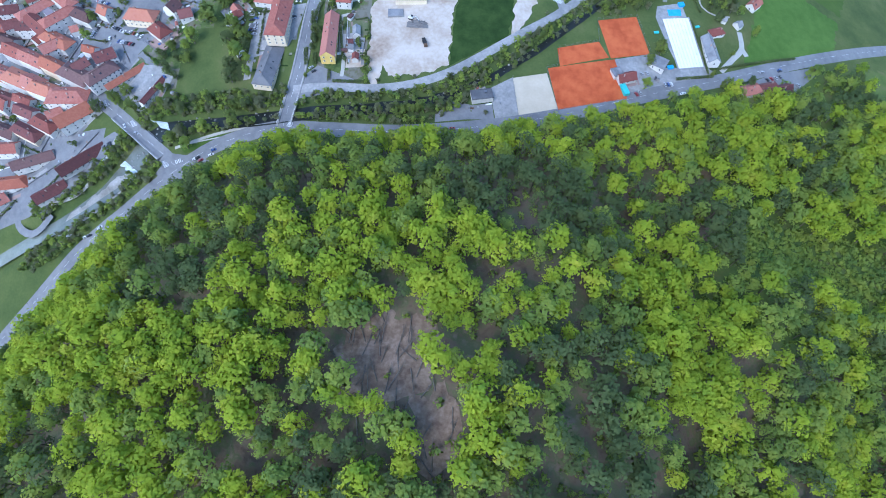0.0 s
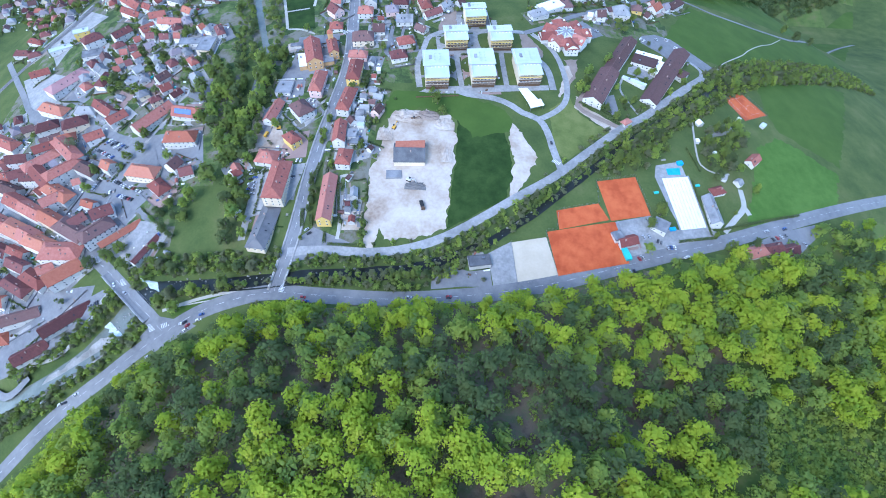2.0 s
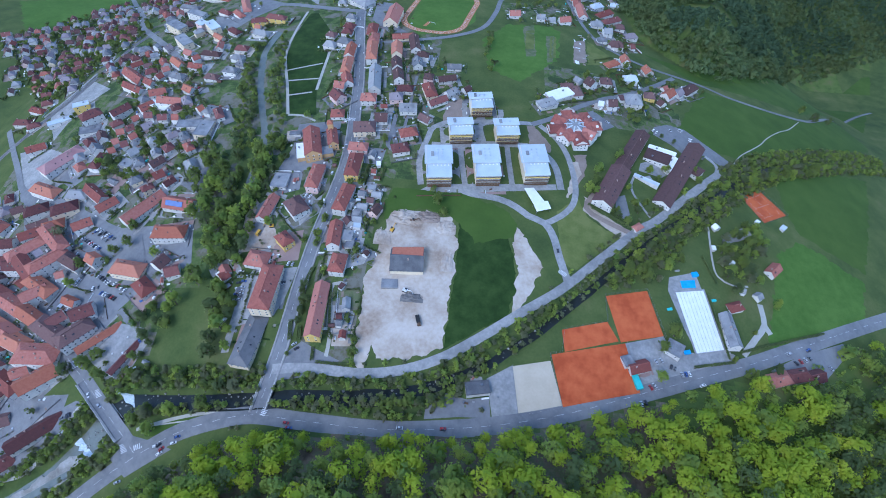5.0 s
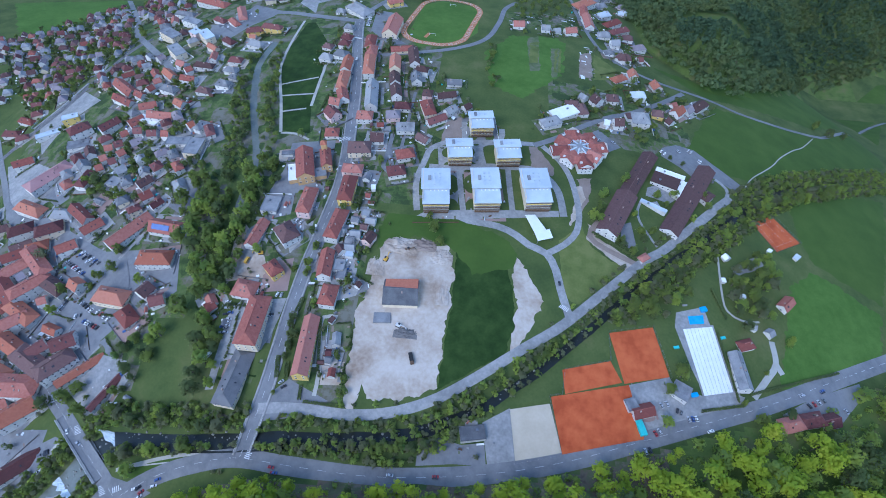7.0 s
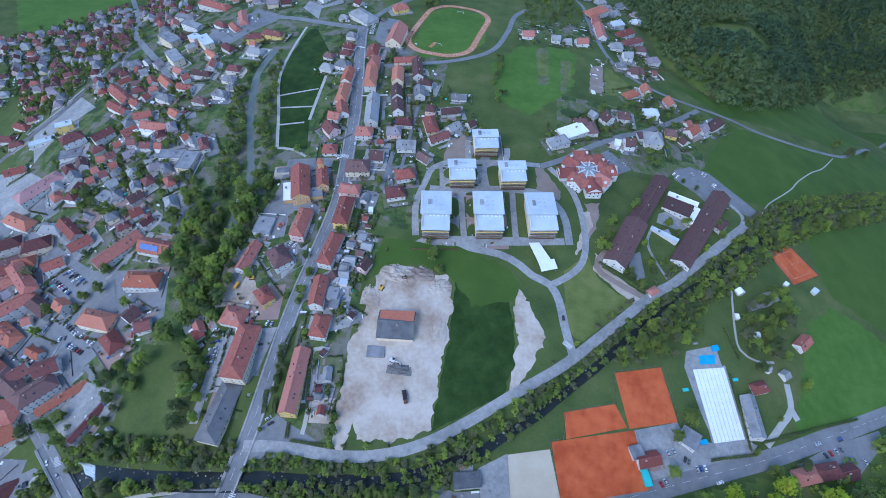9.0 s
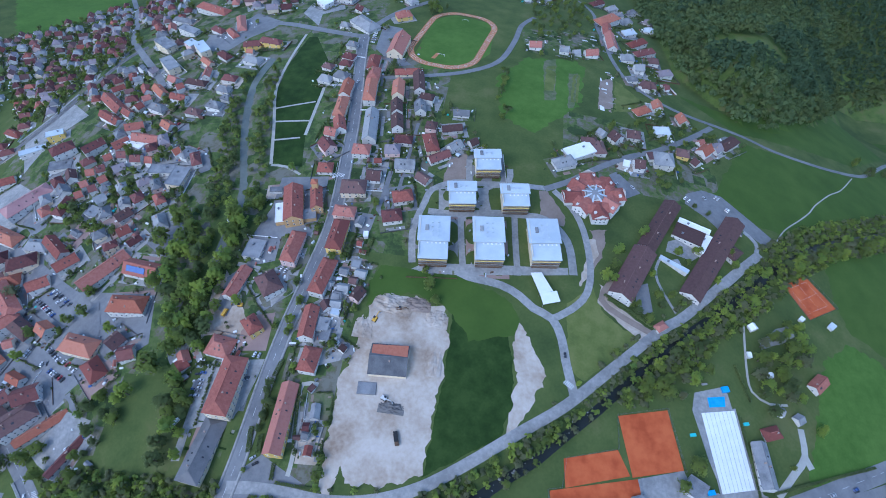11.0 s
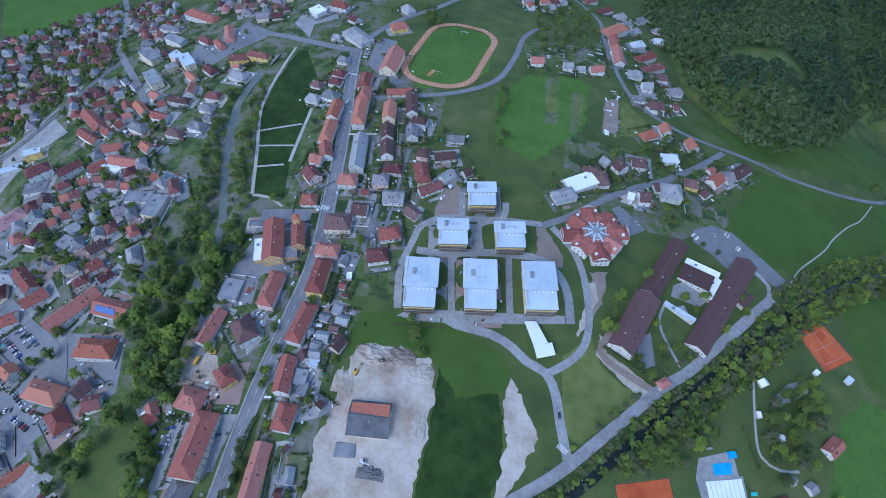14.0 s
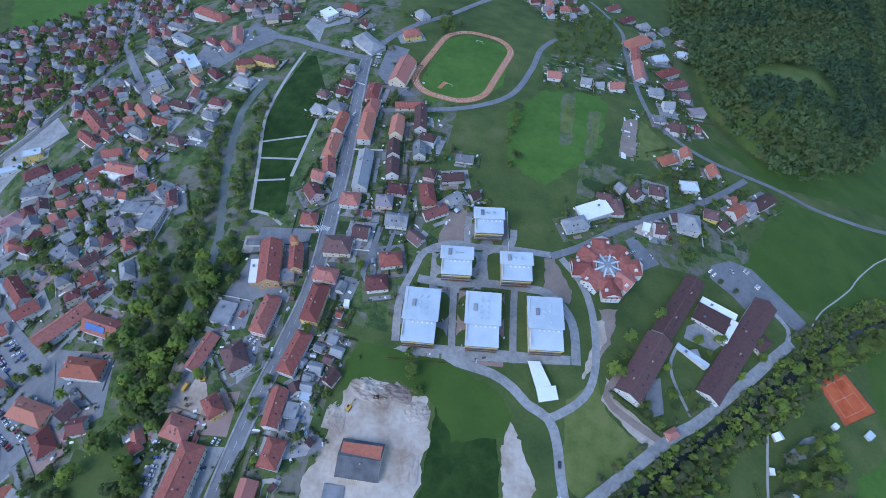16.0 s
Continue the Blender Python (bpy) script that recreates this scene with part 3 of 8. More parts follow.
def wood(name, label, spots, seed, leaf, radius, height, clumps, size, variants=6, lobes=9, low=0.35, bark=True, edge=False, airy=False):
    """A stand of trees in one mesh, real trunks and crowns."""
    r = np.random.RandomState(seed)
    kinds = []
    for k in range(variants):
        if airy:
            cv, ct, cn = bough_arrays(seed * 31 + k, radius, height, lobes, clumps, size, low)
        else:
            cv, ct, cn = crown_arrays(seed * 31 + k, radius, height, lobes, clumps, size, low)
        parts = [(cv, ct, 0, cn)]
        if bark:
            tv, tt, tn = trunk_arrays(seed * 17 + k, height, 0.2 + 0.009 * height, 5 if airy else 4, radius * 0.6)
            parts.append((tv, tt, 1, tn))
        v, t, i, m, o = [], [], [], [], 0
        for pv, pt, pk, pn in parts:
            v.append(pv)
            m.append(pn)
            t.append(pt + o)
            i.append(np.full(len(pt), pk))
            o += len(pv)
        kinds.append((np.concatenate(v), np.concatenate(t), np.concatenate(i), np.concatenate(m)))
    V, T, I, N, o = [], [], [], [], 0
    for x, y in spots:
        v, t, i, nn = kinds[r.randint(variants)]
        ang, s = r.uniform(0, 6.28), r.uniform(0.68, 1.2)
        if edge:
            s *= float(np.clip(0.6 + near_hill(x, y)[0] / 60, 0.6, 1))
        c, q = np.cos(ang) * s, np.sin(ang) * s
        w = np.stack([v[:, 0] * c - v[:, 1] * q + x, v[:, 0] * q + v[:, 1] * c + y, v[:, 2] * s * r.uniform(0.85, 1.15) + gz(x, y)], 1)
        V.append(w)
        N.append(np.stack([nn[:, 0] * c - nn[:, 1] * q, nn[:, 0] * q + nn[:, 1] * c, nn[:, 2] * s], 1) / s)
        T.append(t + o)
        I.append(i)
        o += len(v)
    ob = new(name, soup(name, np.concatenate(V), np.concatenate(T), [leaf, "bark"], np.concatenate(I), np.concatenate(N)))
    return tagged(ob, label, "woodland", kind="stuff")


def scatter(x0, x1, y0, y1, step, seed, keep):
    """Jittered spots on a grid for which keep(x, y) holds."""
    r = np.random.RandomState(seed)
    xs, ys = np.meshgrid(np.arange(x0, x1, step), np.arange(y0, y1, step * 0.9))
    xs, ys = xs.ravel() + r.uniform(-0.48, 0.48, xs.size) * step, ys.ravel() + r.uniform(-0.48, 0.48, xs.size) * step
    k = keep(xs, ys)
    return np.stack([xs[k], ys[k]], 1)


def tree_kind(seed, radius, height, leaf, clumps=430, size=0.6, lobes=26, low=0.18):
    cv, ct, cn = bough_arrays(seed, radius, height, lobes, clumps, size, low)
    tv, tt, tn = trunk_arrays(seed, height, 0.2 + 0.014 * height, 6, radius * 0.65)
    return soup("trunk", tv, tt, ["bark"]), soup("crown", cv, ct, [leaf], None, cn)


KINDS = {}
for k, (leaf, words) in enumerate((("leaf_bright", "bright spring-green"), ("leaf_mid", "fresh green"), ("leaf_dark", "dark green"), ("leaf_grey", "grey-green sparsely leaved"))):
    for j in range(3):
        KINDS[leaf, j] = (*tree_kind(100 + 10 * k + j, 4.0, 10.0, "leaf_lit_green" if leaf == "leaf_bright" else leaf), words)


def tree(x, y, size=1.0, leaf="leaf_mid", j=0, tall=1.0, turn=0.0, where="in the town"):
    """One broad-leaved tree, about 8 m wide and 10 m high at size 1."""
    trunk, crown, words = KINDS[leaf, j]
    root = new("tree", None)
    root.matrix_basis = pose(x, y, gz(x, y), 0, 0, turn) @ Matrix.Diagonal((size, size, size * tall, 1))
    tagged(root, words + " broad-leaved tree " + where, "tree", "trees " + where)
    part("trunk", trunk, root)
    part("crown", crown, root)
    return root


# ---- fields, yards and courts ----
area("gravel_yard", "gravel", [(-34.9, 402.8), (-15.6, 407.6), (9.7, 400.9), (16.3, 382.7), (17.2, 351.7), (14.8, 315.0), (11.7, 286.9), (-12.4, 278.0), (-34.4, 276.9), (-38.3, 288.2), (-42.6, 270.0), (-49.8, 269.2), (-52.8, 303.4), (-53.6, 335.0), (-46.3, 370.6), (-43.0, 393.6)], 0.08, "pale crushed gravel ground", ragged=2.2)
area("dark_field", "darkgrass", [(16.9, 406.9), (39.8, 406.2), (58.2, 394.5), (63.4, 366.9), (66.7, 341.9), (60.4, 318.1), (40.5, 305.2), (12.9, 286.7), (15.9, 315.2), (18.4, 351.8)], 0.05, "dark green mown field", ragged=1.2)
area("gravel_strip", "gravel", [(63.1, 399.1), (73.5, 391.2), (80.6, 374.0), (88.6, 363.4), (81.1, 344.9), (70.2, 324.5), (64.6, 319.1), (64.4, 333.5), (68.0, 358.9), (63.4, 380.3)], 0.08, "pale crushed gravel ground", ragged=1.8)
area("pale_meadow", "palegrass", [(100.3, 420.5), (119.5, 438.9), (125.9, 420.3), (143.5, 407.8), (159.0, 406.1), (113.5, 363.7), (105.1, 369.2), (101.5, 391.3)], 0.05, "pale green short-mown meadow", ragged=0.8)
area("pool_deck", "paving", [(193.1, 371.5), (216.9, 380.9), (224.1, 348.8), (237.3, 308.7), (211.4, 298.4), (199.4, 328.2), (190.5, 358.9)], 0.12, "light grey paved yard")
area("tennis_court_a", "clay", [(94.1, 291.8), (150.6, 307.8), (159.2, 272.2), (102.2, 255.3)], 0.20, "orange clay tennis court with white lines")
area("tennis_court_b", "clay", [(137.9, 344.9), (172.5, 355.2), (181.8, 318.3), (147.3, 308.1)], 0.20, "orange clay tennis court with white lines")
area("tennis_court_c", "clay", [(102.1, 311.9), (137.7, 323.2), (145.7, 308.7), (104.1, 295.0)], 0.20, "orange clay tennis court with white lines")
area("beach_court", "sand", [(65.5, 279.9), (93.3, 287.1), (102.2, 255.3), (71.0, 245.8)], 0.18, "pale sand beach court")
area("grey_lot", "paving", [(47.1, 269.1), (65.4, 280.6), (71.0, 246.4), (52.5, 242.5)], 0.12, "light grey paved yard")
area("lot_drive", "asphalt", [(18.5, 256.5), (34.0, 253.5), (49.5, 256.5), (51.5, 242.4), (29.2, 241.3), (5.1, 237.8), (5.3, 244.7)], 0.10, "grey asphalt yard")
RIVER_STRIP = [(-208, 221), (-204, 226), (-170, 230.5), (-128, 234.5), (-116, 233), (-124, 225), (-164, 217), (-198, 212)]
area("river_strip", "lushgrass", [(-203.6, 222.6), (-170, 228.2), (-128.6, 232.4), (-120.1, 231.4), (-126.5, 226.5), (-166.4, 219.2), (-195.5, 214.7)], 0.07, "narrow strip of grass between river and road", ragged=0.5)
ribbon("river_path", "pathway", [(-201.2, 221.0), (-169.4, 225.8), (-145, 229), (-122.4, 231.8)], 1.0, 0.12, "pale footpath along the river", "path")
area("tennis_court_d", "clay", [(283.6, 482.5), (307.8, 499.8), (330.1, 474.5), (300.8, 455.6)], 0.20, "orange clay tennis court with white lines")
area("court_lot", "paving", [(150.2, 307.7), (181.8, 318.3), (186.8, 306.1), (204.1, 308.9), (229.1, 303.0), (184.0, 280.6), (159.2, 272.2)], 0.12, "light grey paved yard")
area("fire_yard", "asphalt", [(-149.3, 417.3), (-153.0, 449.2), (-146.4, 474.8), (-148.0, 507.2), (-106.7, 511.6), (-102.5, 469.5), (-105.1, 449.8), (-128.9, 446.9), (-127.3, 424.2)], 0.10, "grey asphalt yard")
area("west_yard", "asphalt", [(-161.6, 382.2), (-161.1, 407.3), (-150.2, 419.4), (-142.8, 418.0), (-149.9, 375.6)], 0.10, "grey asphalt yard")
area("parking_a", "asphalt", [(-341.2, 382.9), (-325.3, 404.2), (-282.7, 380.1), (-280.6, 364.5), (-301.5, 350.0), (-334.7, 371.7)], 0.10, "grey asphalt yard")
area("parking_b", "asphalt", [(-329.0, 336.0), (-307.0, 360.2), (-286.3, 364.6), (-284.8, 339.9), (-243.1, 325.9), (-256.5, 310.1), (-285.0, 318.9), (-303.1, 321.3)], 0.10, "grey asphalt yard")
area("parking_c", "asphalt", [(-298.1, 312.2), (-278.4, 316.7), (-255.5, 308.0), (-268.3, 286.4), (-285.0, 277.8)], 0.10, "grey asphalt yard")
area("u_building_yard", "paving", [(-254.9, 299.3), (-226.2, 293.8), (-238.1, 255.5), (-256.4, 262.5), (-271.4, 272.0)], 0.12, "light grey paved yard")
area("factory_yard", "asphalt", [(-400.8, 461.9), (-386.1, 484.2), (-372.8, 485.8), (-366.0, 454.0), (-375.9, 445.3)], 0.10, "grey asphalt yard")
area("hall_yard", "asphalt", [(-246.1, 434.5), (-244.6, 447.6), (-221.9, 456.1), (-207.4, 435.5), (-215.7, 420.2), (-230.7, 424.7)], 0.10, "grey asphalt yard")
area("big_house_yard", "paving", [(-154.0, 330.7), (-146.5, 344.7), (-117.2, 345.6), (-116.6, 319.9), (-119.7, 305.6), (-148.5, 295.6), (-148.7, 275.7), (-154.6, 275.0), (-153.8, 308.9)], 0.12, "light grey paved yard")
area("south_junction", "asphalt", [(-219.1, 199.2), (-207.2, 215.2), (-188.0, 211.6), (-172.8, 207.3), (-203.2, 188.0)], 0.10, "grey asphalt yard")
area("square_junction", "asphalt", [(-114.0, 267.2), (-102.8, 270.8), (-83.8, 267.3), (-74.7, 263.1), (-93.3, 258.7), (-108.5, 256.2)], 0.10, "grey asphalt yard")
area("school_parking", "asphalt", [(207.2, 558.7), (223.6, 569.1), (242.8, 567.7), (286.4, 530.5), (276.4, 519.2), (256.5, 531.7), (235.5, 522.4), (222.8, 534.8), (204.8, 546.1)], 0.10, "grey asphalt yard")
area("flower_parking", "asphalt", [(135.9, 559.7), (143.3, 566.2), (164.0, 545.3), (149.5, 534.2)], 0.10, "grey asphalt yard")
area("stadium_parking", "asphalt", [(-114.8, 769.0), (-91.2, 762.0), (-91.1, 705.0), (-65.5, 682.2), (-83.4, 676.3), (-111.4, 710.9)], 0.10, "grey asphalt yard")
area("roundabout_yard", "asphalt", [(-288.7, 806.6), (-241.5, 774.9), (-247.8, 758.2), (-270.9, 734.3), (-288.6, 701.9), (-327.2, 720.1), (-329.4, 749.5), (-301.4, 766.0)], 0.10, "grey asphalt yard")
area("stadium_lawn", "sportgrass", [(-50.5, 676.8), (-67.2, 700.6), (-58.3, 794.3), (-36.5, 813.1), (12.6, 800.7), (13.3, 724.5), (-4.1, 691.5)], 0.06, "green sports lawn")
area("white_hall_yard", "paving", [(-223.9, 798.8), (-221.9, 829.1), (-189.2, 857.0), (-173.3, 810.5), (-197.7, 793.5), (-192.1, 761.1)], 0.12, "light grey paved yard")
area("kitchen_garden", "soil", [(135.0, 713.1), (149.1, 722.4), (145.3, 661.2), (129.2, 655.2)], 0.06, "bare brown soil plot", ragged=0.6)
area("bare_plot_a", "soil", [(-8.4, 518.1), (-6.2, 544.7), (8.3, 556.8), (11.0, 530.3), (11.0, 524.6)], 0.06, "bare brown soil plot", ragged=1)
area("bare_plot_b", "soil", [(74.3, 524.3), (81.0, 525.9), (98.0, 500.6), (96.3, 490.1), (76.5, 495.6)], 0.06, "bare brown soil plot", ragged=1)
area("bare_plot_c", "soil", [(117.9, 492.7), (130.9, 495.9), (128.9, 473.6), (120.8, 453.6)], 0.06, "bare brown soil plot", ragged=1.5)
area("meadow_strip_a", "palegrass", [(76.1, 718.6), (87.2, 723.4), (84.2, 672.0), (73.8, 668.2)], 0.07, "pale dry strip in the meadow", ragged=1)
area("meadow_strip_b", "palegrass", [(105.6, 711.9), (112.9, 715.2), (108.5, 659.3), (100.8, 656.4)], 0.07, "pale dry strip in the meadow", ragged=1)
area("yellow_meadow", "palegrass", [(153.2, 721.2), (177.4, 692.5), (169.4, 666.5), (145.6, 657.1)], 0.05, "pale green short-mown meadow", ragged=1.5)
area("south_parking", "asphalt", [(267.1, 305.5), (297.0, 323.4), (343.1, 343.7), (345.3, 335.3), (316.6, 308.4), (272.2, 298.4)], 0.10, "grey asphalt yard")
area("gravel_bank", "shingle", [(-300.8, 160.7), (-295.6, 173.0), (-263.8, 190.4), (-251.5, 204.4), (-232.2, 199.3), (-248.1, 182.5), (-280.0, 167.2)], -1.50, "pale crushed gravel ground", ragged=2.5)
area("river_lot", "asphalt", [(-335.1, 191.9), (-307.6, 205.6), (-289.3, 226.3), (-264.9, 238.6), (-256.1, 236.1), (-265.9, 221.3), (-280.2, 204.9), (-298.2, 184.9), (-319.5, 183.3)], 0.10, "grey asphalt yard")
area("main_road_lot", "asphalt", [(-104.4, 276.0), (-93.0, 286.2), (-79.2, 280.3), (-61.6, 273.2), (-75.6, 266.4), (-101.3, 265.6)], 0.10, "grey asphalt yard")
area("front_yard_a", "paving", [(-131.4, 344.2), (-110.2, 347.1), (-111.5, 334.9), (-115.6, 314.7), (-121.2, 305.4), (-124.9, 326.2)], 0.12, "light grey paved yard")
area("front_yard_b", "terrace", [(-134.8, 365.5), (-128.4, 378.5), (-113.1, 382.0), (-111.3, 353.1), (-133.8, 350.9)], 0.12, "reddish paved terrace")
area("builders_yard", "gravel", [(-170.6, 394.6), (-163.0, 413.4), (-139.1, 386.0), (-132.0, 363.8), (-157.4, 361.5), (-163.6, 357.0)], 0.08, "pale crushed gravel ground", ragged=1.5)
area("house_yard_c", "paving", [(-126.3, 404.7), (-114.0, 421.8), (-110.0, 399.5), (-117.8, 385.8)], 0.12, "light grey paved yard")
area("back_yard_a", "paving", [(-78.9, 369.1), (-76.3, 389.9), (-59.0, 387.7), (-66.9, 370.5)], 0.12, "light grey paved yard")
area("back_yard_b", "paving", [(-70.7, 346.9), (-77.5, 349.9), (-70.8, 362.1), (-53.2, 364.2), (-56.2, 352.3)], 0.12, "light grey paved yard")
area("lane_yard_d", "paving", [(-96.4, 430.2), (-84.6, 434.0), (-61.5, 435.1), (-63.7, 428.2), (-84.6, 427.0)], 0.12, "light grey paved yard")
area("old_town_square", "asphalt", [(-323.2, 320.5), (-373.5, 330.8), (-336.8, 310.9), (-295.6, 287.7), (-312.5, 298.7)], 0.10, "grey asphalt yard")
area("town_lot_a", "asphalt", [(-393.5, 543.7), (-355.4, 497.9), (-377.6, 493.8), (-410.5, 522.4)], 0.10, "grey asphalt yard")
area("town_lot_b", "asphalt", [(-450.2, 455.9), (-429.6, 449.3), (-387.6, 430.8), (-348.7, 411.8), (-373.0, 408.0), (-438.9, 440.7)], 0.10, "grey asphalt yard")
area("town_lot_c", "paving", [(-354.4, 536.2), (-317.1, 549.5), (-266.7, 538.0), (-282.6, 524.7), (-327.4, 517.1)], 0.12, "light grey paved yard")
area("town_lot_d", "paving", [(-413.3, 492.5), (-391.4, 510.8), (-360.2, 498.3), (-364.6, 469.2), (-383.0, 457.6)], 0.12, "light grey paved yard")
area("town_lot_e", "asphalt", [(-435.9, 651.7), (-393.8, 660.3), (-351.5, 642.7), (-366.6, 622.1), (-387.7, 615.3)], 0.10, "grey asphalt yard")
area("town_lot_f", "asphalt", [(-296.5, 577.5), (-271.8, 578.1), (-266.0, 567.8), (-291.1, 563.5)], 0.10, "grey asphalt yard")
area("court_house_yard", "paving", [(149.1, 302.2), (180.9, 318.8), (184.5, 313.5), (181.5, 303.4), (154.5, 291.8)], 0.12, "light grey paved yard")
area("red_yard", "terrace", [(153.5, 288.0), (169.7, 293.0), (170.8, 287.0), (155.9, 281.2)], 0.12, "reddish paved terrace")
area("pool_terrace", "paving", [(204.5, 307.2), (230.8, 314.4), (239.2, 313.1), (233.6, 305.6), (218.0, 299.9), (207.7, 300.1)], 0.12, "light grey paved yard")
area("park_lawn", "darkgrass", [(-163.2, 525.0), (-151.6, 521.7), (-134.3, 520.7), (-143.4, 560.6), (-146.0, 623.7), (-144.9, 639.1), (-134.8, 642.4), (-184.4, 732.9), (-194.4, 733.0), (-198.1, 673.4), (-194.7, 625.4)], 0.05, "dark green mown field")
area("home_court", "paving", [(184.0, 497.2), (198.3, 506.2), (217.9, 496.7), (202.9, 482.9), (181.1, 486.7)], 0.12, "light grey paved yard")
area("block_terrace", "paving", [(-20.3, 428.4), (-11.6, 435.5), (72.2, 446.7), (100.4, 451.3), (100.8, 444.9), (76.9, 439.9), (21.9, 430.2), (0.2, 427.6)], 0.12, "light grey paved yard")
area("old_town_ground", "asphalt", [(-415.9, 419.2), (-368.7, 412.1), (-338.1, 410.1), (-298.1, 388.2), (-270.4, 384.6), (-248.5, 358.8), (-249.8, 348.3), (-273.4, 341.9), (-256.0, 313.2), (-263.2, 292.0), (-325.5, 285.9)], 0.05, "grey asphalt yard")
area("chapel_yard", "asphalt", [(-298.6, 389.3), (-216.0, 388.9), (-204.8, 350.4), (-226.5, 331.6), (-277.0, 349.0)], 0.05, "grey asphalt yard")
area("lane_ground", "paving", [(-309.3, 525.8), (-287.4, 547.2), (-257.7, 544.7), (-236.5, 475.2), (-258.6, 472.8), (-296.0, 506.0)], 0.06, "light grey paved yard")
area("square_upper", "paving", [(-495.8, 521.7), (-461.5, 522.4), (-380.0, 483.0), (-394.2, 461.0), (-436.4, 446.6)], 0.06, "light grey paved yard")
area("rail_yard", "paving", [(-497.9, 591.9), (-463.5, 642.8), (-415.2, 608.7), (-443.5, 577.7), (-449.0, 527.8)], 0.06, "light grey paved yard")
area("field_upper", "sportgrass", [(24.6, 680.9), (52.7, 729.2), (109.8, 744.0), (118.6, 732.6), (111.3, 654.1), (82.8, 614.7), (64.9, 595.6), (33.6, 613.2)], 0.04, "fresh green mown meadow", ragged=3)
area("mown_a", "strawgrass", [(72.1, 728.6), (86.8, 740.2), (85.7, 654.6), (75.0, 651.2)], 0.07, "pale dry strip in the meadow", ragged=1)
area("mown_b", "strawgrass", [(100.0, 712.3), (110.6, 716.6), (104.7, 648.1), (98.3, 645.9)], 0.07, "pale dry strip in the meadow", ragged=1)

area("windthrow_slope", "bare_litter_bright", [(15.0, 36.0), (16.7, 48.5), (2.5, 57.7), (-5.0, 61.0), (-22.5, 57.7), (-26.7, 48.5), (-35.0, 36.0), (-26.7, 23.5), (-22.5, 14.3), (-5.0, 11.0), (2.5, 14.3), (16.7, 23.5)], 0.25, "bare brown slope between the trees", ragged=4)
area("windthrow_slope", "bare_litter_bright", [(31.0, 0.0), (28.0, 12.9), (20.3, 19.7), (11.5, 17.3), (5.8, 6.8), (5.8, -6.8), (11.5, -17.3), (20.3, -19.7), (28.0, -12.9)], 0.32, "bare brown slope between the trees", ragged=4)
area("shingle_bank", "shingle", [(-305.8, 146.9), (-304.1, 157.8), (-294.1, 171.5), (-275.7, 181.7), (-253.0, 187.6), (-243.5, 189.4), (-251.8, 175.5), (-270.9, 166.7), (-286.9, 156.0), (-295.2, 145.1)], -1.55, "pale shingle bank in the shallow river", ragged=1.5)
area("courtyard_ground", "asphalt", [(-414.4, 252.3), (-343.5, 240.3), (-274.1, 243.1), (-274.5, 223.8), (-324.1, 176.3), (-382.4, 162.2)], 0.055, "grey asphalt yard")

area("soil_verge", "gravel", [(126.2, 441.5), (122.6, 425.7), (137.3, 415.1), (155.2, 401.2), (166.2, 408.7), (158.2, 414.8), (144.5, 423.1), (132.4, 429.9), (132.0, 440.3)], 0.075, "bare brown earth beside the home", ragged=1.2)
area("ring_verge", "gravel", [(113.0, 481.9), (122.3, 483.9), (124.7, 471.1), (117.8, 450.8), (110.5, 436.2), (109.8, 444.4), (115.3, 462.8)], 0.075, "pale bare earth beside the ring road", ragged=1.2)
area("home_pond_yard", "asphalt", [(155.2, 447.5), (163.6, 451.8), (166.1, 427.6), (159.0, 423.8), (153.0, 432.9)], 0.1, "grey asphalt yard")
area("field_east", "lushgrass", [(225.5, 548.5), (286.9, 666.5), (349.0, 672.5), (439.0, 693.1), (788.9, 1031.1), (595.7, 741.9), (387.0, 581.3), (304.7, 538.7), (275.2, 543.6), (246.8, 551.1)], 0.05, "lush even green meadow", ragged=2)
area("field_north_east", "lushgrass", [(285.7, 683.3), (223.6, 727.0), (287.3, 717.8), (370.8, 754.2), (693.2, 1114.3), (855.8, 1173.5), (813.9, 1066.1), (457.8, 725.9)], 0.05, "lush even green meadow", ragged=2)
area("field_south_east", "sportgrass", [(305.0, 422.4), (333.8, 442.8), (364.4, 430.7), (394.0, 415.6), (376.6, 372.2), (321.8, 341.0), (270.3, 325.5), (277.6, 348.0), (293.6, 390.0)], 0.05, "light green mown meadow", ragged=2.5)
area("field_by_court", "lushgrass", [(332.9, 524.6), (412.6, 573.2), (493.1, 601.3), (400.4, 427.1), (368.4, 440.7), (337.1, 452.3), (332.3, 476.2)], 0.045, "lush even green meadow", ragged=2)
area("hut_yard", "paving", [(264.7, 436.2), (278.4, 444.1), (282.9, 436.4), (268.5, 425.7), (251.0, 416.8), (250.1, 422.1)], 0.1, "light grey paved yard", ragged=0.6)

area("field_by_gravel", "lushgrass", [(-48.9, 414.3), (-42.4, 430.2), (-18.0, 429.4), (17.8, 428.2), (54.5, 417.0), (66.4, 401.3), (62.9, 388.1), (31.7, 379.6), (17.6, 397.0), (4.4, 405.2), (-16.8, 409.9), (-32.4, 402.9), (-45.9, 394.2)], 0.17, "lush even green meadow", ragged=1.5)
# Haze over the far west is put into this paler grass.
area("field_far_west", "sportgrass", [(-813.6, 973.4), (-628.2, 1039.4), (-646.3, 962.1), (-647.7, 904.8), (-665.3, 853.4), (-686.4, 811.3)], 0.05, "light green hill meadow, paled to stand in for haze", ragged=3)
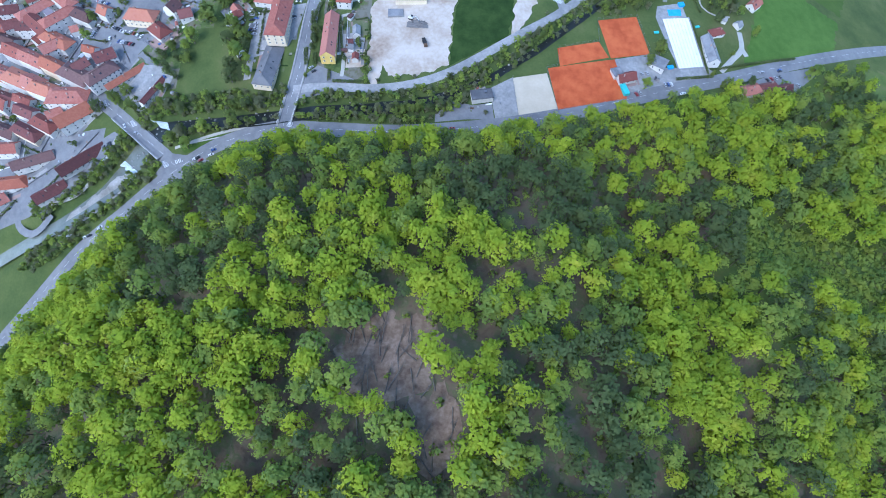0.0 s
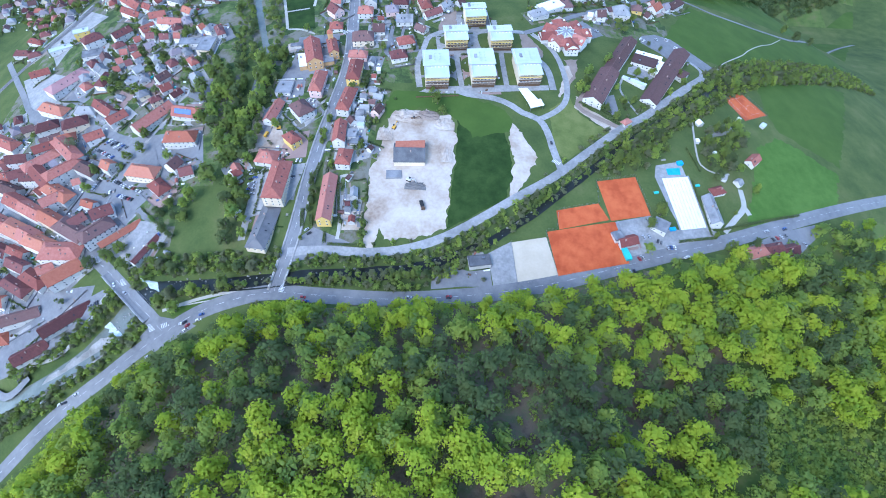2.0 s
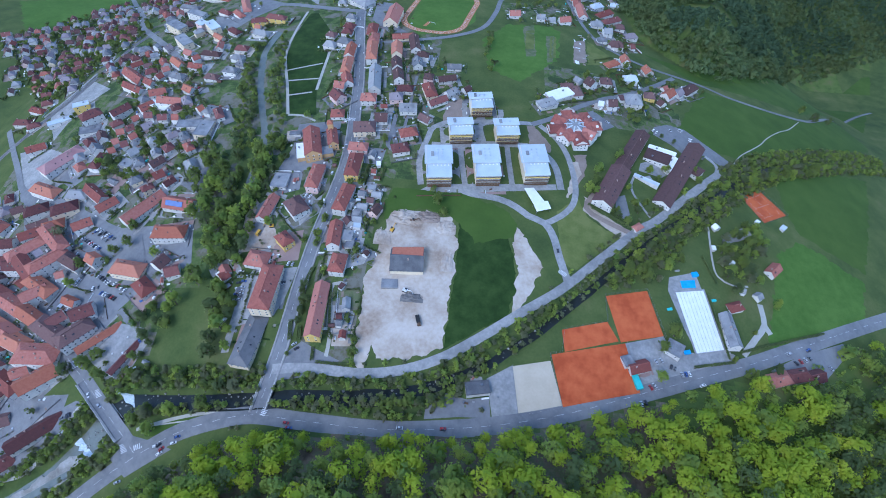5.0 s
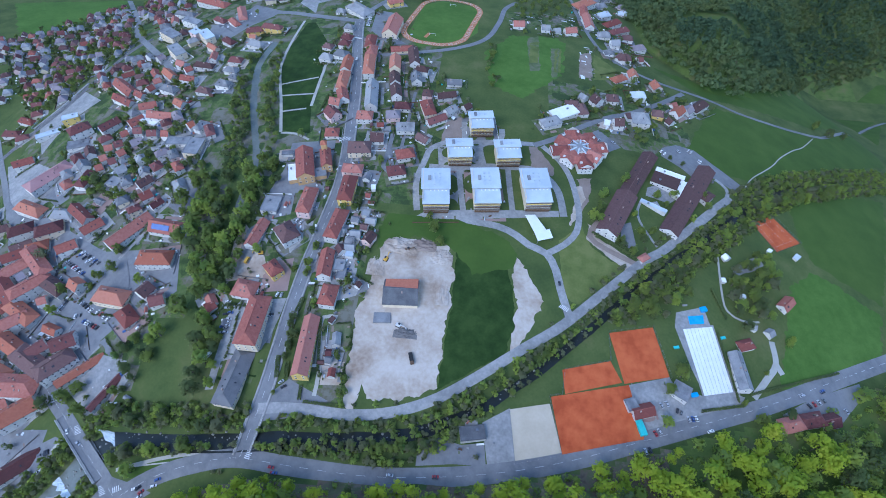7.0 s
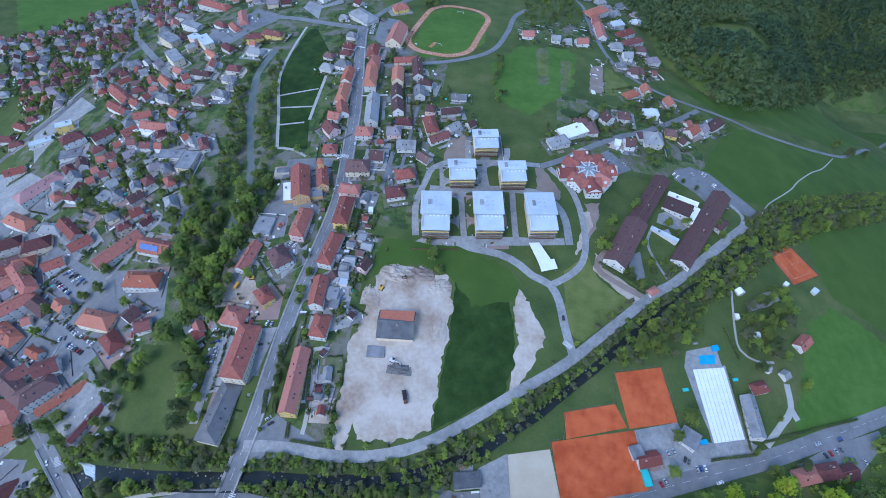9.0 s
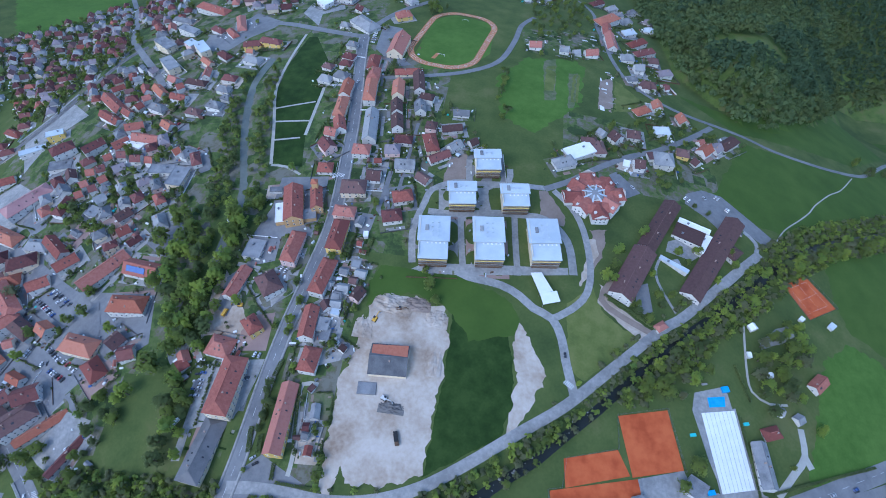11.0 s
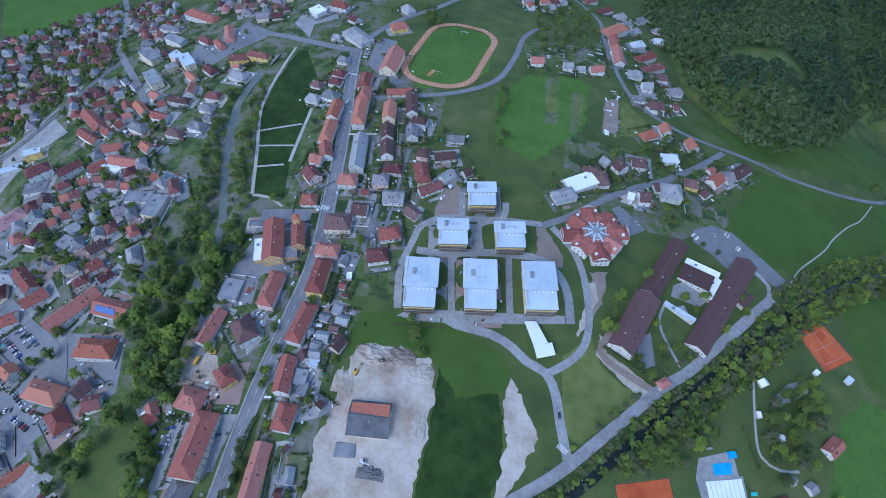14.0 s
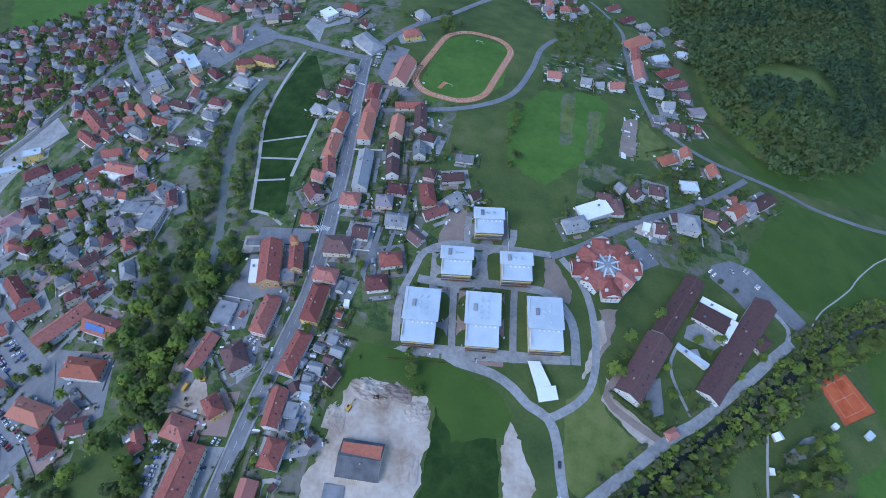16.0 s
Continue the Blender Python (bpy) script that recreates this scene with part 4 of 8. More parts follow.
area("allotments", "garden", [(43.9, 800.2), (143.5, 846.7), (139.2, 779.5), (51.9, 752.5)], 0.05, "patchwork of small allotment gardens", ragged=1)

# ---- roads and paths ----
ribbon("main_road", "asphalt", [(-115.2, 233.0), (-110.3, 264.7), (-107.4, 290.5), (-105.0, 328.2), (-101.3, 370.1), (-95.9, 409.8), (-90.8, 466.4), (-96.4, 533.4), (-105.1, 599.3), (-124.0, 698.6), (-129.6, 735.4)], 9.5, 0.172, "grey asphalt street")
ribbon("south_road", "asphalt", [(-524.2, -91.6), (-341.5, 79.1), (-316.3, 102.7), (-282.8, 137.4), (-260.1, 156.0), (-240.9, 169.9), (-220.4, 186.4), (-200.1, 200.9), (-173.9, 216.9), (-146.9, 226.5), (-117.3, 232.3), (-77.9, 230.1), (-19.3, 228.8), (45.3, 236.3), (102.5, 250.3), (158.6, 270.9), (214.9, 293.0), (256.1, 309.9), (320.8, 341.0), (407.8, 383.7), (721.9, 538.0)], 12, 0.184, "grey asphalt street")
ribbon("bridge_road", "asphalt", [(-201.0, 203.6), (-214.0, 214.4), (-236.6, 231.8), (-260.0, 250.2), (-279.2, 264.3), (-331.8, 301.1), (-372.2, 316.8), (-416.7, 333.1), (-557.6, 384.6)], 11, 0.196, "grey asphalt street")
ribbon("curved_road", "paving", [(-111.1, 264.6), (-95.4, 266.2), (-75.6, 266.4), (-44.3, 265.3), (-14.7, 269.8), (13.7, 281.2), (41.9, 299.8), (71.1, 321.9), (102.2, 345.4), (135.8, 378.2), (173.3, 415.1), (192.2, 430.5), (240.0, 480.6), (267.9, 509.1)], 7.5, 0.208, "grey asphalt street")
ribbon("access_road", "paving", [(107.5, 353.2), (101.1, 375.1), (97.3, 392.1), (89.9, 406.0), (75.4, 412.0), (64.6, 420.2), (49.6, 426.6), (24.3, 429.4), (15.3, 433.6)], 6.5, 0.220, "grey asphalt street")
ribbon("ring_road", "paving", [(89.9, 406.0), (103.7, 416.2), (115.1, 431.6), (118.0, 455.6), (112.2, 490.4), (101.9, 511.7), (86.6, 527.3)], 5.5, 0.232, "grey asphalt street")
ribbon("block_street_a", "paving", [(-19.7, 435.0), (-24.4, 466.2), (-19.5, 494.5), (-15.6, 508.5), (2.6, 520.1), (20.6, 520.9)], 5.5, 0.244, "grey asphalt street")
ribbon("block_street_b", "paving", [(-15.4, 485.0), (8.4, 485.7), (33.6, 491.6), (59.2, 494.4), (80.9, 494.1), (99.1, 476.2), (104.8, 445.7)], 6.5, 0.256, "grey asphalt street")
ribbon("block_street_c", "paving", [(11.4, 486.3), (15.5, 459.1), (20.9, 429.1)], 5, 0.268, "grey asphalt street")
ribbon("block_street_d", "paving", [(55.0, 493.5), (57.8, 467.3), (61.9, 436.9)], 5, 0.280, "grey asphalt street")
ribbon("block_street_e", "paving", [(14.0, 519.6), (11.0, 548.1)], 5, 0.292, "grey asphalt street")
ribbon("block_street_f", "paving", [(33.6, 491.6), (29.2, 517.1), (47.0, 526.5), (47.5, 543.9)], 5.5, 0.304, "grey asphalt street")
ribbon("block_street_g", "paving", [(20.6, 520.9), (47.2, 525.4), (78.6, 528.1)], 5.5, 0.316, "grey asphalt street")
ribbon("village_road", "asphalt", [(78.7, 527.0), (100.8, 542.2), (124.0, 563.6), (153.9, 588.2), (186.1, 609.6), (222.5, 642.4), (254.7, 677.6)], 6, 0.328, "grey asphalt street")
ribbon("field_road", "asphalt", [(67.9, 1113.7), (99.0, 1040.0), (121.4, 987.0), (141.1, 926.8), (141.7, 864.4), (148.2, 810.0), (152.5, 771.7), (163.5, 732.7), (182.2, 708.7), (222.0, 688.1), (289.8, 681.2), (326.4, 674.0), (371.9, 677.8), (406.3, 686.0), (445.1, 701.5), (481.4, 728.9), (594.1, 844.8), (720.7, 972.1), (810.7, 1042.1)], 5, 0.340, "grey asphalt street")
ribbon("stadium_road", "asphalt", [(60.2, 846.6), (44.9, 811.6), (38.1, 761.5), (23.6, 710.2), (-7.7, 680.5), (-47.6, 664.4), (-98.4, 651.7)], 6, 0.352, "grey asphalt street")
ribbon("north_road_west", "asphalt", [(-129.6, 735.4), (-163.3, 743.8), (-196.1, 754.5), (-223.6, 765.2), (-253.6, 770.9), (-275.9, 758.5), (-281.5, 734.6), (-291.5, 707.2)], 9, 0.364, "grey asphalt street")
ribbon("north_road_east", "asphalt", [(-129.6, 735.4), (-121.4, 770.2), (-109.1, 799.5), (-93.8, 824.0), (-65.1, 861.3), (-33.3, 921.2), (60.6, 1097.8)], 8, 0.376, "grey asphalt street")
ribbon("hill_street", "asphalt", [(-697.7, 1113.4), (-608.5, 992.8), (-500.9, 847.2), (-465.0, 784.5), (-418.4, 732.5), (-359.3, 671.1), (-333.3, 639.9)], 8, 0.388, "grey asphalt street")
ribbon("old_town_street", "asphalt", [(-560.8, 581.5), (-479.1, 493.6), (-442.9, 454.7), (-389.8, 434.2), (-346.0, 412.7), (-311.0, 394.9), (-284.1, 382.8), (-268.7, 374.5)], 7, 0.400, "grey asphalt street")
ribbon("lower_street", "asphalt", [(-385.0, 364.1), (-344.5, 341.4), (-305.1, 325.1), (-277.2, 314.4), (-274.7, 299.0), (-286.6, 275.7)], 6, 0.412, "grey asphalt street")
ribbon("park_street_a", "asphalt", [(-268.4, 379.7), (-254.0, 349.3), (-276.8, 335.1), (-289.0, 321.2)], 8, 0.424, "grey asphalt street")
ribbon("garden_lane", "asphalt", [(-41.6, 587.9), (-44.9, 483.2), (-53.3, 501.9)], 3, 0.436, "grey asphalt street")
ribbon("lane_east_houses", "asphalt", [(-54.2, 523.3), (-55.2, 494.0), (-56.3, 480.9), (-47.5, 472.2)], 4, 0.448, "grey asphalt street")
ribbon("loop_road", "asphalt", [(-325.5, 189.3), (-344.6, 184.3), (-349.1, 172.6), (-341.9, 163.0), (-329.8, 158.6), (-320.5, 163.4), (-312.6, 172.8)], 6, 0.142, "grey asphalt lane")
ribbon("bank_path", "pathway", [(-315.7, 181.2), (-291.0, 186.8), (-279.4, 196.7), (-267.7, 212.9), (-265.0, 225.5), (-259.4, 234.0)], 3.5, 0.13, "pale gravel footpath", "path")
ribbon("riverside_path", "pathway", [(-204.9, 219.3), (-174.8, 228.0), (-144.4, 233.7), (-118.2, 235.9)], 2.5, 0.13, "pale gravel footpath", "path")
ribbon("park_path_a", "pathway", [(-163.9, 522.4), (-177.9, 570.3), (-195.9, 627.2), (-200.1, 675.6), (-200.0, 739.6)], 3, 0.13, "pale gravel footpath", "path")
ribbon("park_path_b", "pathway", [(-143.4, 560.6), (-145.3, 619.4), (-144.4, 635.4), (-125.0, 638.4)], 3, 0.13, "pale gravel footpath", "path")
ribbon("park_path_c", "pathway", [(-180.1, 577.8), (-145.9, 580.4)], 2, 0.13, "pale gravel footpath", "path")
ribbon("park_path_d", "pathway", [(-185.5, 597.4), (-147.8, 609.1)], 2, 0.13, "pale gravel footpath", "path")
ribbon("park_path_e", "pathway", [(-172.5, 552.3), (-147.5, 556.8)], 2, 0.13, "pale gravel footpath", "path")
ribbon("park_path_f", "pathway", [(-163.4, 521.1), (-148.4, 519.9), (-132.9, 511.5)], 2.5, 0.13, "pale gravel footpath", "path")
ribbon("meadow_path", "pathway", [(286.5, 526.4), (301.1, 547.7), (322.8, 568.8), (339.3, 585.8), (351.7, 601.9), (379.6, 630.7), (402.0, 650.1), (436.3, 690.9)], 1.2, 0.13, "pale gravel footpath", "path")
ribbon("home_path", "paving", [(177.6, 482.2), (171.3, 467.5), (172.0, 455.0), (179.3, 439.7), (184.6, 430.5)], 2.2, 0.13, "pale paved garden path", "path")
ribbon("home_drive", "paving", [(257.1, 530.6), (266.6, 520.9), (263.9, 507.4), (250.6, 489.1), (229.6, 465.8)], 4, 0.13, "pale paved garden path", "path")
ribbon("house_path", "pathway", [(240.0, 441.4), (235.9, 399.9), (237.4, 381.7), (250.0, 375.5), (264.3, 377.8)], 1.8, 0.13, "pale gravel footpath", "path")
ribbon("pool_path", "pathway", [(246.1, 314.0), (261.6, 332.1), (270.7, 343.9), (271.2, 362.7)], 5, 0.13, "pale gravel footpath", "path")
ribbon("pool_path_b", "pathway", [(270.7, 343.9), (274.5, 336.6)], 5, 0.13, "pale gravel footpath", "path")
ribbon("dirt_track", "soil", [(135.1, 447.2), (126.4, 429.3), (140.8, 418.9), (165.2, 408.9)], 5, 0.13, "bare brown earth track", "path")
ribbon("house_lane", "pathway", [(-72.4, 275.8), (-72.3, 292.8), (-77.6, 320.5), (-77.6, 333.3), (-67.0, 334.1)], 3, 0.13, "pale gravel footpath", "path")
ribbon("hill_track", "pathway", [(380.7, 989.3), (407.8, 989.0), (484.4, 1068.3), (552.8, 1139.5)], 2, 0.13, "pale gravel footpath", "path")
RAIL = [(-561.6, 476.3), (-493.8, 578.1), (-471.2, 612.1), (-455.5, 654.7), (-437.4, 718.8), (-416.7, 746.6)]

# ---- houses ----
# x, y, length, width, ridge direction, eaves height, roof form, roof, wall
house(-84.5, 308.1, 47.3, 11.2, 93, 7, "g", "r", "y")
house(-76.4, 348.6, 17.7, 12, 88, 6, "h", "r", "w")
house(-84.3, 374.9, 25.1, 10.3, 94, 6, "g", "r", "w")
house(-128.6, 323.7, 41.1, 16, 90, 10, "h", "r", "c")
house(-132.8, 283.5, 42.2, 15, 85, 5, "h", "s", "c", 0.5)
house(-144.7, 351.6, 18.1, 15, 174, 4, "h", "r", "w")
house(-125.5, 368.4, 14.2, 10.3, 137, 7, "h", "r", "y")
house(-170.3, 341.4, 9.2, 8, 128, 3, "g", "r", "w")
house(-119.8, 623.9, 22.5, 10.3, 91, 7, "g", "o", "w")
house(-117.4, 595.7, 27.7, 10.3, 92, 7, "h", "o", "c")
house(-112.9, 572.4, 17.3, 10.3, 109, 5, "g", "r", "w")
house(-118.0, 562.0, 10.6, 10.3, 172, 5, "g", "r", "w")
house(-116.4, 543.4, 14.0, 12, 134, 6, "g", "m", "p")
house(-111.4, 518.4, 12.6, 11.2, 7, 4, "h", "r", "w")
house(-95.3, 622.9, 33.1, 11.2, 97, 8, "h", "o", "w")
house(-83.6, 573.3, 40.2, 12, 98, 6, "g", "g", "w")
house(-84.5, 541.3, 15.1, 12, 4, 6, "h", "r", "w")
house(-67.5, 531.9, 6.4, 6, 8, 3, "g", "r", "w")
house(-67.0, 513.7, 11.8, 12, 3, 4, "g", "b", "w")
house(-80.8, 497.9, 20.5, 15, 8, 6, "h", "b", "c")
house(-68.5, 627.6, 22.3, 11.2, 97, 8, "g", "o", "c")
house(-64.9, 602.0, 16.8, 10.3, 103, 6, "g", "b", "w")
house(-60.1, 580.3, 17.7, 10.3, 102, 6, "g", "b", "w")
house(-50.1, 559.2, 15.7, 9.5, 2, 5, "h", "m", "w")
house(-57.5, 545.5, 13.1, 11.2, 9, 5, "h", "v", "p")
house(-42.9, 529.1, 16.7, 12, 5, 5, "g", "g", "w")
house(-24.9, 558.0, 21.9, 11.2, 110, 6, "h", "r", "c")
house(-15.5, 543.6, 19.6, 8.6, 36, 4, "g", "m", "w")
house(-3.4, 559.5, 12.5, 8.6, 48, 4, "g", "g", "w")
house(12.0, 568.0, 8.2, 8, 45, 3, "g", "b", "w")
house(-24.8, 516.9, 12.3, 9, 148, 3, "g", "b", "w")
house(-50.9, 643.7, 29.1, 10.3, 102, 7, "g", "b", "w")
house(-42.8, 604.6, 14.6, 10.3, 102, 6, "g", "g", "w")
house(-3.6, 606.7, 14.9, 8, 4, 3, "g", "g", "w")
house(-9.4, 582.2, 18.4, 8.6, 18, 4, "g", "b", "w")
house(-113.9, 434.4, 28.6, 11.2, 88, 7, "h", "r", "p")
house(-146.4, 432.3, 17.0, 14, 88, 3, "f", "g", "w")
house(-149.7, 401.8, 27.9, 9.5, 81, 4, "g", "r", "w")
house(-123.3, 401.7, 19.1, 15, 132, 7, "h", "b", "w")
house(-82.2, 472.8, 17.5, 10.3, 1, 5, "h", "r", "p")
house(-81.6, 448.8, 28.6, 12, 90, 7, "h", "r", "y")
house(-83.5, 411.8, 30.6, 11.2, 83, 7, "h", "r", "w")
house(-68.0, 465.6, 7.9, 6, 84, 3, "g", "g", "w")
house(-56.1, 418.9, 8.4, 7, 174, 3, "g", "g", "w")
house(-66.4, 405.2, 8.1, 8, 180, 3, "g", "g", "w")
house(-68.7, 392.4, 8.0, 7, 180, 3, "g", "g", "w")
house(-38.2, 494.0, 16.0, 12, 19, 5, "h", "r", "w")
house(-43.1, 473.1, 15.4, 12, 18, 5, "h", "m", "w")
house(94.4, 560.2, 19.1, 12, 29, 5, "h", "g", "w")
house(108.7, 579.8, 26.7, 15, 33, 4, "f", "w", "w")
house(117.4, 595.3, 13.6, 8.6, 4, 5, "h", "b", "w")
house(126.8, 588.4, 15.9, 10.3, 103, 5, "h", "b", "w")
house(143.5, 608.4, 10.2, 11.2, 131, 6, "g", "b", "w")
house(162.2, 619.9, 12.3, 11.2, 0, 5, "h", "b", "w")
house(130.4, 612.4, 8.0, 8, 138, 4, "g", "g", "w")
house(192.1, 636.7, 15.0, 10.3, 8, 6, "h", "l", "w")
house(218.4, 668.2, 12.6, 10.3, 108, 5, "g", "o", "w")
house(175.4, 667.6, 17.2, 10.3, 35, 3, "h", "o", "w")
house(192.6, 679.8, 12.0, 10.3, 97, 6, "g", "o", "w")
house(185.7, 718.3, 13.4, 10.3, 150, 6, "h", "b", "w")
house(208.9, 732.8, 5.3, 7, 28, 3, "g", "m", "w")
house(163.3, 576.9, 9.4, 11.2, 7, 6, "g", "b", "w")
house(177.3, 594.5, 6.3, 9, 13, 4, "f", "b", "w")
house(152.4, 576.6, 5.6, 8, 170, 3, "f", "w", "w")
house(188.1, 591.1, 17.3, 17, 1, 7, "h", "g", "w")
house(210.4, 610.5, 11.4, 10.3, 173, 5, "h", "b", "y")
house(222.9, 603.6, 6.9, 9, 131, 3, "g", "b", "w")
house(235.1, 624.7, 14.1, 11.2, 48, 5, "g", "o", "w")
house(249.3, 635.3, 10.4, 10.3, 47, 4, "g", "v", "w")
house(265.4, 649.7, 23.5, 11.2, 44, 5, "h", "b", "w")
house(234.0, 639.5, 6.9, 6, 41, 3, "g", "r", "w")
house(156.2, 890.8, 33.6, 16, 40, 7, "h", "o", "w")
house(152.1, 849.5, 23.0, 10.3, 91, 6, "g", "r", "w")
house(153.6, 811.2, 31.7, 11.2, 96, 6, "g", "r", "w")
house(185.8, 916.5, 16.9, 11.2, 28, 5, "h", "g", "w")
house(184.1, 868.0, 16.7, 11.2, 25, 5, "h", "l", "w")
house(189.9, 834.2, 25.2, 11.2, 36, 5, "h", "r", "w")
house(196.0, 809.1, 26.3, 10.3, 28, 5, "h", "m", "w")
house(171.0, 777.6, 14.9, 11.2, 4, 5, "h", "g", "w")
house(181.8, 755.5, 10.5, 11.2, 9, 6, "g", "g", "w")
house(204.1, 789.5, 12.7, 10.3, 178, 5, "h", "b", "w")
house(214.0, 764.1, 17.3, 10.3, 18, 5, "h", "v", "w")
house(188.3, 718.7, 14.9, 11.2, 5, 6, "h", "b", "w")
house(210.9, 731.2, 6.1, 8, 21, 3, "g", "m", "w")
house(171.2, 728.2, 11.4, 8.6, 12, 4, "h", "g", "w")
house(95.2, 757.9, 10.0, 9.5, 2, 5, "g", "g", "w")
house(126.5, 765.0, 14.4, 10.3, 16, 5, "g", "r", "w")
house(109.6, 761.0, 8.5, 8.6, 13, 3, "g", "g", "w")
house(61.9, 755.2, 13.4, 10.3, 6, 5, "g", "r", "w")
house(75.0, 919.9, 12.9, 10.3, 10, 5, "h", "g", "w")
house(134.1, 1016.3, 20.8, 10.3, 37, 5, "h", "m", "w")
house(151.6, 978.5, 21.1, 10.3, 35, 5, "h", "m", "w")
house(172.9, 971.4, 16.4, 10.3, 31, 5, "h", "g", "w")
house(180.4, 943.2, 11.4, 8.6, 18, 5, "h", "g", "w")
house(204.7, 989.6, 16.2, 9.5, 34, 5, "h", "g", "w")
house(231.2, 1025.8, 19.2, 9.5, 42, 5, "h", "g", "w")
house(226.2, 958.1, 11.7, 9.5, 158, 5, "h", "v", "w")
house(218.5, 908.6, 12.7, 9.5, 177, 5, "h", "l", "w")
house(-179.1, 836.1, 21.3, 11.2, 168, 7, "h", "r", "w")
house(-150.6, 801.6, 11.1, 9.5, 150, 5, "g", "m", "w")
house(-134.2, 757.8, 34.3, 18, 142, 6, "h", "g", "w")
house(-202.1, 822.0, 14.6, 16, 53, 6, "f", "w", "w")
house(-95.1, 838.1, 16.7, 11.2, 133, 5, "h", "g", "w")
house(-94.9, 787.7, 17.8, 12, 28, 6, "h", "r", "y")
house(-158.3, 757.1, 10.2, 8, 176, 4, "h", "g", "w")
house(-85.1, 710.3, 36.1, 17, 86, 7, "g", "r", "c")
house(-66.5, 663.0, 24.9, 8.6, 13, 4, "g", "r", "c")
house(-103.8, 674.0, 22.2, 11.2, 93, 6, "h", "r", "w")
house(-98.8, 652.0, 19.8, 12, 95, 6, "h", "r", "c")
house(-136.5, 709.6, 11.1, 8.6, 170, 5, "h", "g", "w")
house(-133.4, 684.5, 12.8, 9.5, 167, 5, "h", "m", "w")
house(-133.1, 670.3, 12.2, 9.5, 174, 5, "h", "m", "w")
house(-131.5, 648.1, 14.8, 11.2, 166, 5, "h", "g", "w")
house(-150.9, 665.6, 11.3, 8.6, 164, 4, "h", "b", "w")
house(-147.3, 643.0, 13.5, 10.3, 169, 4, "h", "g", "w")
house(-253.1, 708.5, 19.6, 8.8, 18, 6.8, "h", "m", "y")
house(-232.5, 713.2, 24.7, 8.8, 174, 6.8, "h", "m", "y")
house(-252.1, 697.8, 7.2, 6.8, 1, 3.4, "g", "o", "w")
house(-292.4, 767.2, 32.1, 10.2, 114, 5.1, "h", "r", "w")
house(-358.7, 825.0, 47.1, 14.4, 163, 6.8, "h", "r", "w")
house(-318.9, 757.3, 18.0, 8.8, 155, 4.2, "h", "m", "w")
house(-375.4, 727.4, 28.0, 13.6, 148, 10.2, "f", "g", "c")
house(-340.7, 675.5, 26.1, 12.9, 137, 10.2, "f", "g", "c")
house(-334.5, 717.7, 10.8, 12.2, 61, 10.2, "f", "l", "p")
house(-313.6, 704.6, 22.3, 11.6, 135, 10.2, "f", "l", "c")
house(-362.4, 763.1, 26.2, 10.9, 159, 7.6, "f", "g", "w")
house(-295.5, 678.3, 15.7, 7.3, 146, 5.1, "g", "o", "c")
house(-285.4, 655.7, 14.1, 7.3, 99, 5.1, "g", "r", "w")
house(-290.4, 639.0, 23.2, 8.8, 175, 5.1, "h", "b", "w")
house(-279.4, 689.7, 17.6, 8.8, 146, 5.1, "h", "m", "w")
house(-253.0, 643.4, 15.1, 9.5, 177, 5.1, "h", "m", "w")
house(-252.0, 625.1, 14.4, 8.8, 169, 4.2, "h", "g", "w")
house(-250.7, 598.5, 15.3, 10.1, 171, 5.2, "h", "g", "w")
house(-270.6, 590.4, 15.7, 9.4, 171, 4.3, "h", "b", "w")
house(-243.1, 610.4, 10.8, 7.2, 165, 4.3, "h", "g", "w")
house(-240.8, 678.1, 19.9, 10.2, 165, 4.2, "h", "g", "w")
house(-322.2, 647.1, 11.8, 8.8, 158, 6.0, "g", "r", "w")
house(-307.0, 632.2, 8.0, 8.8, 45, 6.0, "g", "r", "w")
house(-328.5, 627.6, 19.8, 9.5, 142, 6.0, "g", "o", "w")
house(-298.4, 613.6, 17.0, 8.7, 172, 6.0, "g", "r", "w")
house(-382.2, 616.3, 35.0, 12.6, 145, 5.2, "g", "r", "w")
house(-371.2, 591.4, 27.7, 9.4, 156, 5.2, "g", "r", "w")
house(-351.8, 596.4, 12.7, 8.7, 153, 5.2, "g", "r", "w")
house(-316.6, 599.8, 19.3, 10.1, 162, 5.2, "h", "g", "w")
house(-343.0, 604.9, 7.7, 9.4, 60, 5.2, "g", "r", "w")
house(-340.7, 618.1, 8.4, 8.7, 39, 5.2, "g", "r", "w")
house(-329.3, 572.6, 17.6, 10.1, 24, 5.2, "g", "r", "w")
house(-290.8, 571.7, 12.5, 9.4, 152, 4.3, "g", "o", "w")
house(-395.5, 646.6, 13.4, 7.3, 42, 4.2, "g", "r", "w")
house(-363.6, 672.4, 8.9, 8.8, 62, 5.1, "g", "v", "w")
house(-385.3, 683.3, 5.7, 8.1, 70, 5.1, "g", "g", "w")
house(-375.8, 658.3, 8.9, 8.1, 32, 5.1, "g", "g", "w")
house(-293.9, 743.7, 20.2, 8.1, 136, 4.2, "h", "r", "w")
house(-393.0, 802.9, 28.5, 8.8, 173, 5.1, "h", "g", "w")
house(-636.5, 940.8, 15.1, 8.8, 167, 4.2, "h", "g", "w")
house(-399.6, 544.1, 21.7, 12.6, 48, 11.2, "h", "m", "w")
house(-433.4, 574.6, 16.8, 8.4, 32, 8.6, "f", "l", "y")
house(-362.1, 545.1, 20.9, 10.1, 55, 8.6, "g", "m", "w")
house(-456.9, 558.5, 26.0, 7.6, 38, 4.3, "f", "l", "w")
house(-461.0, 514.2, 20.0, 10.1, 34, 6.0, "g", "r", "w")
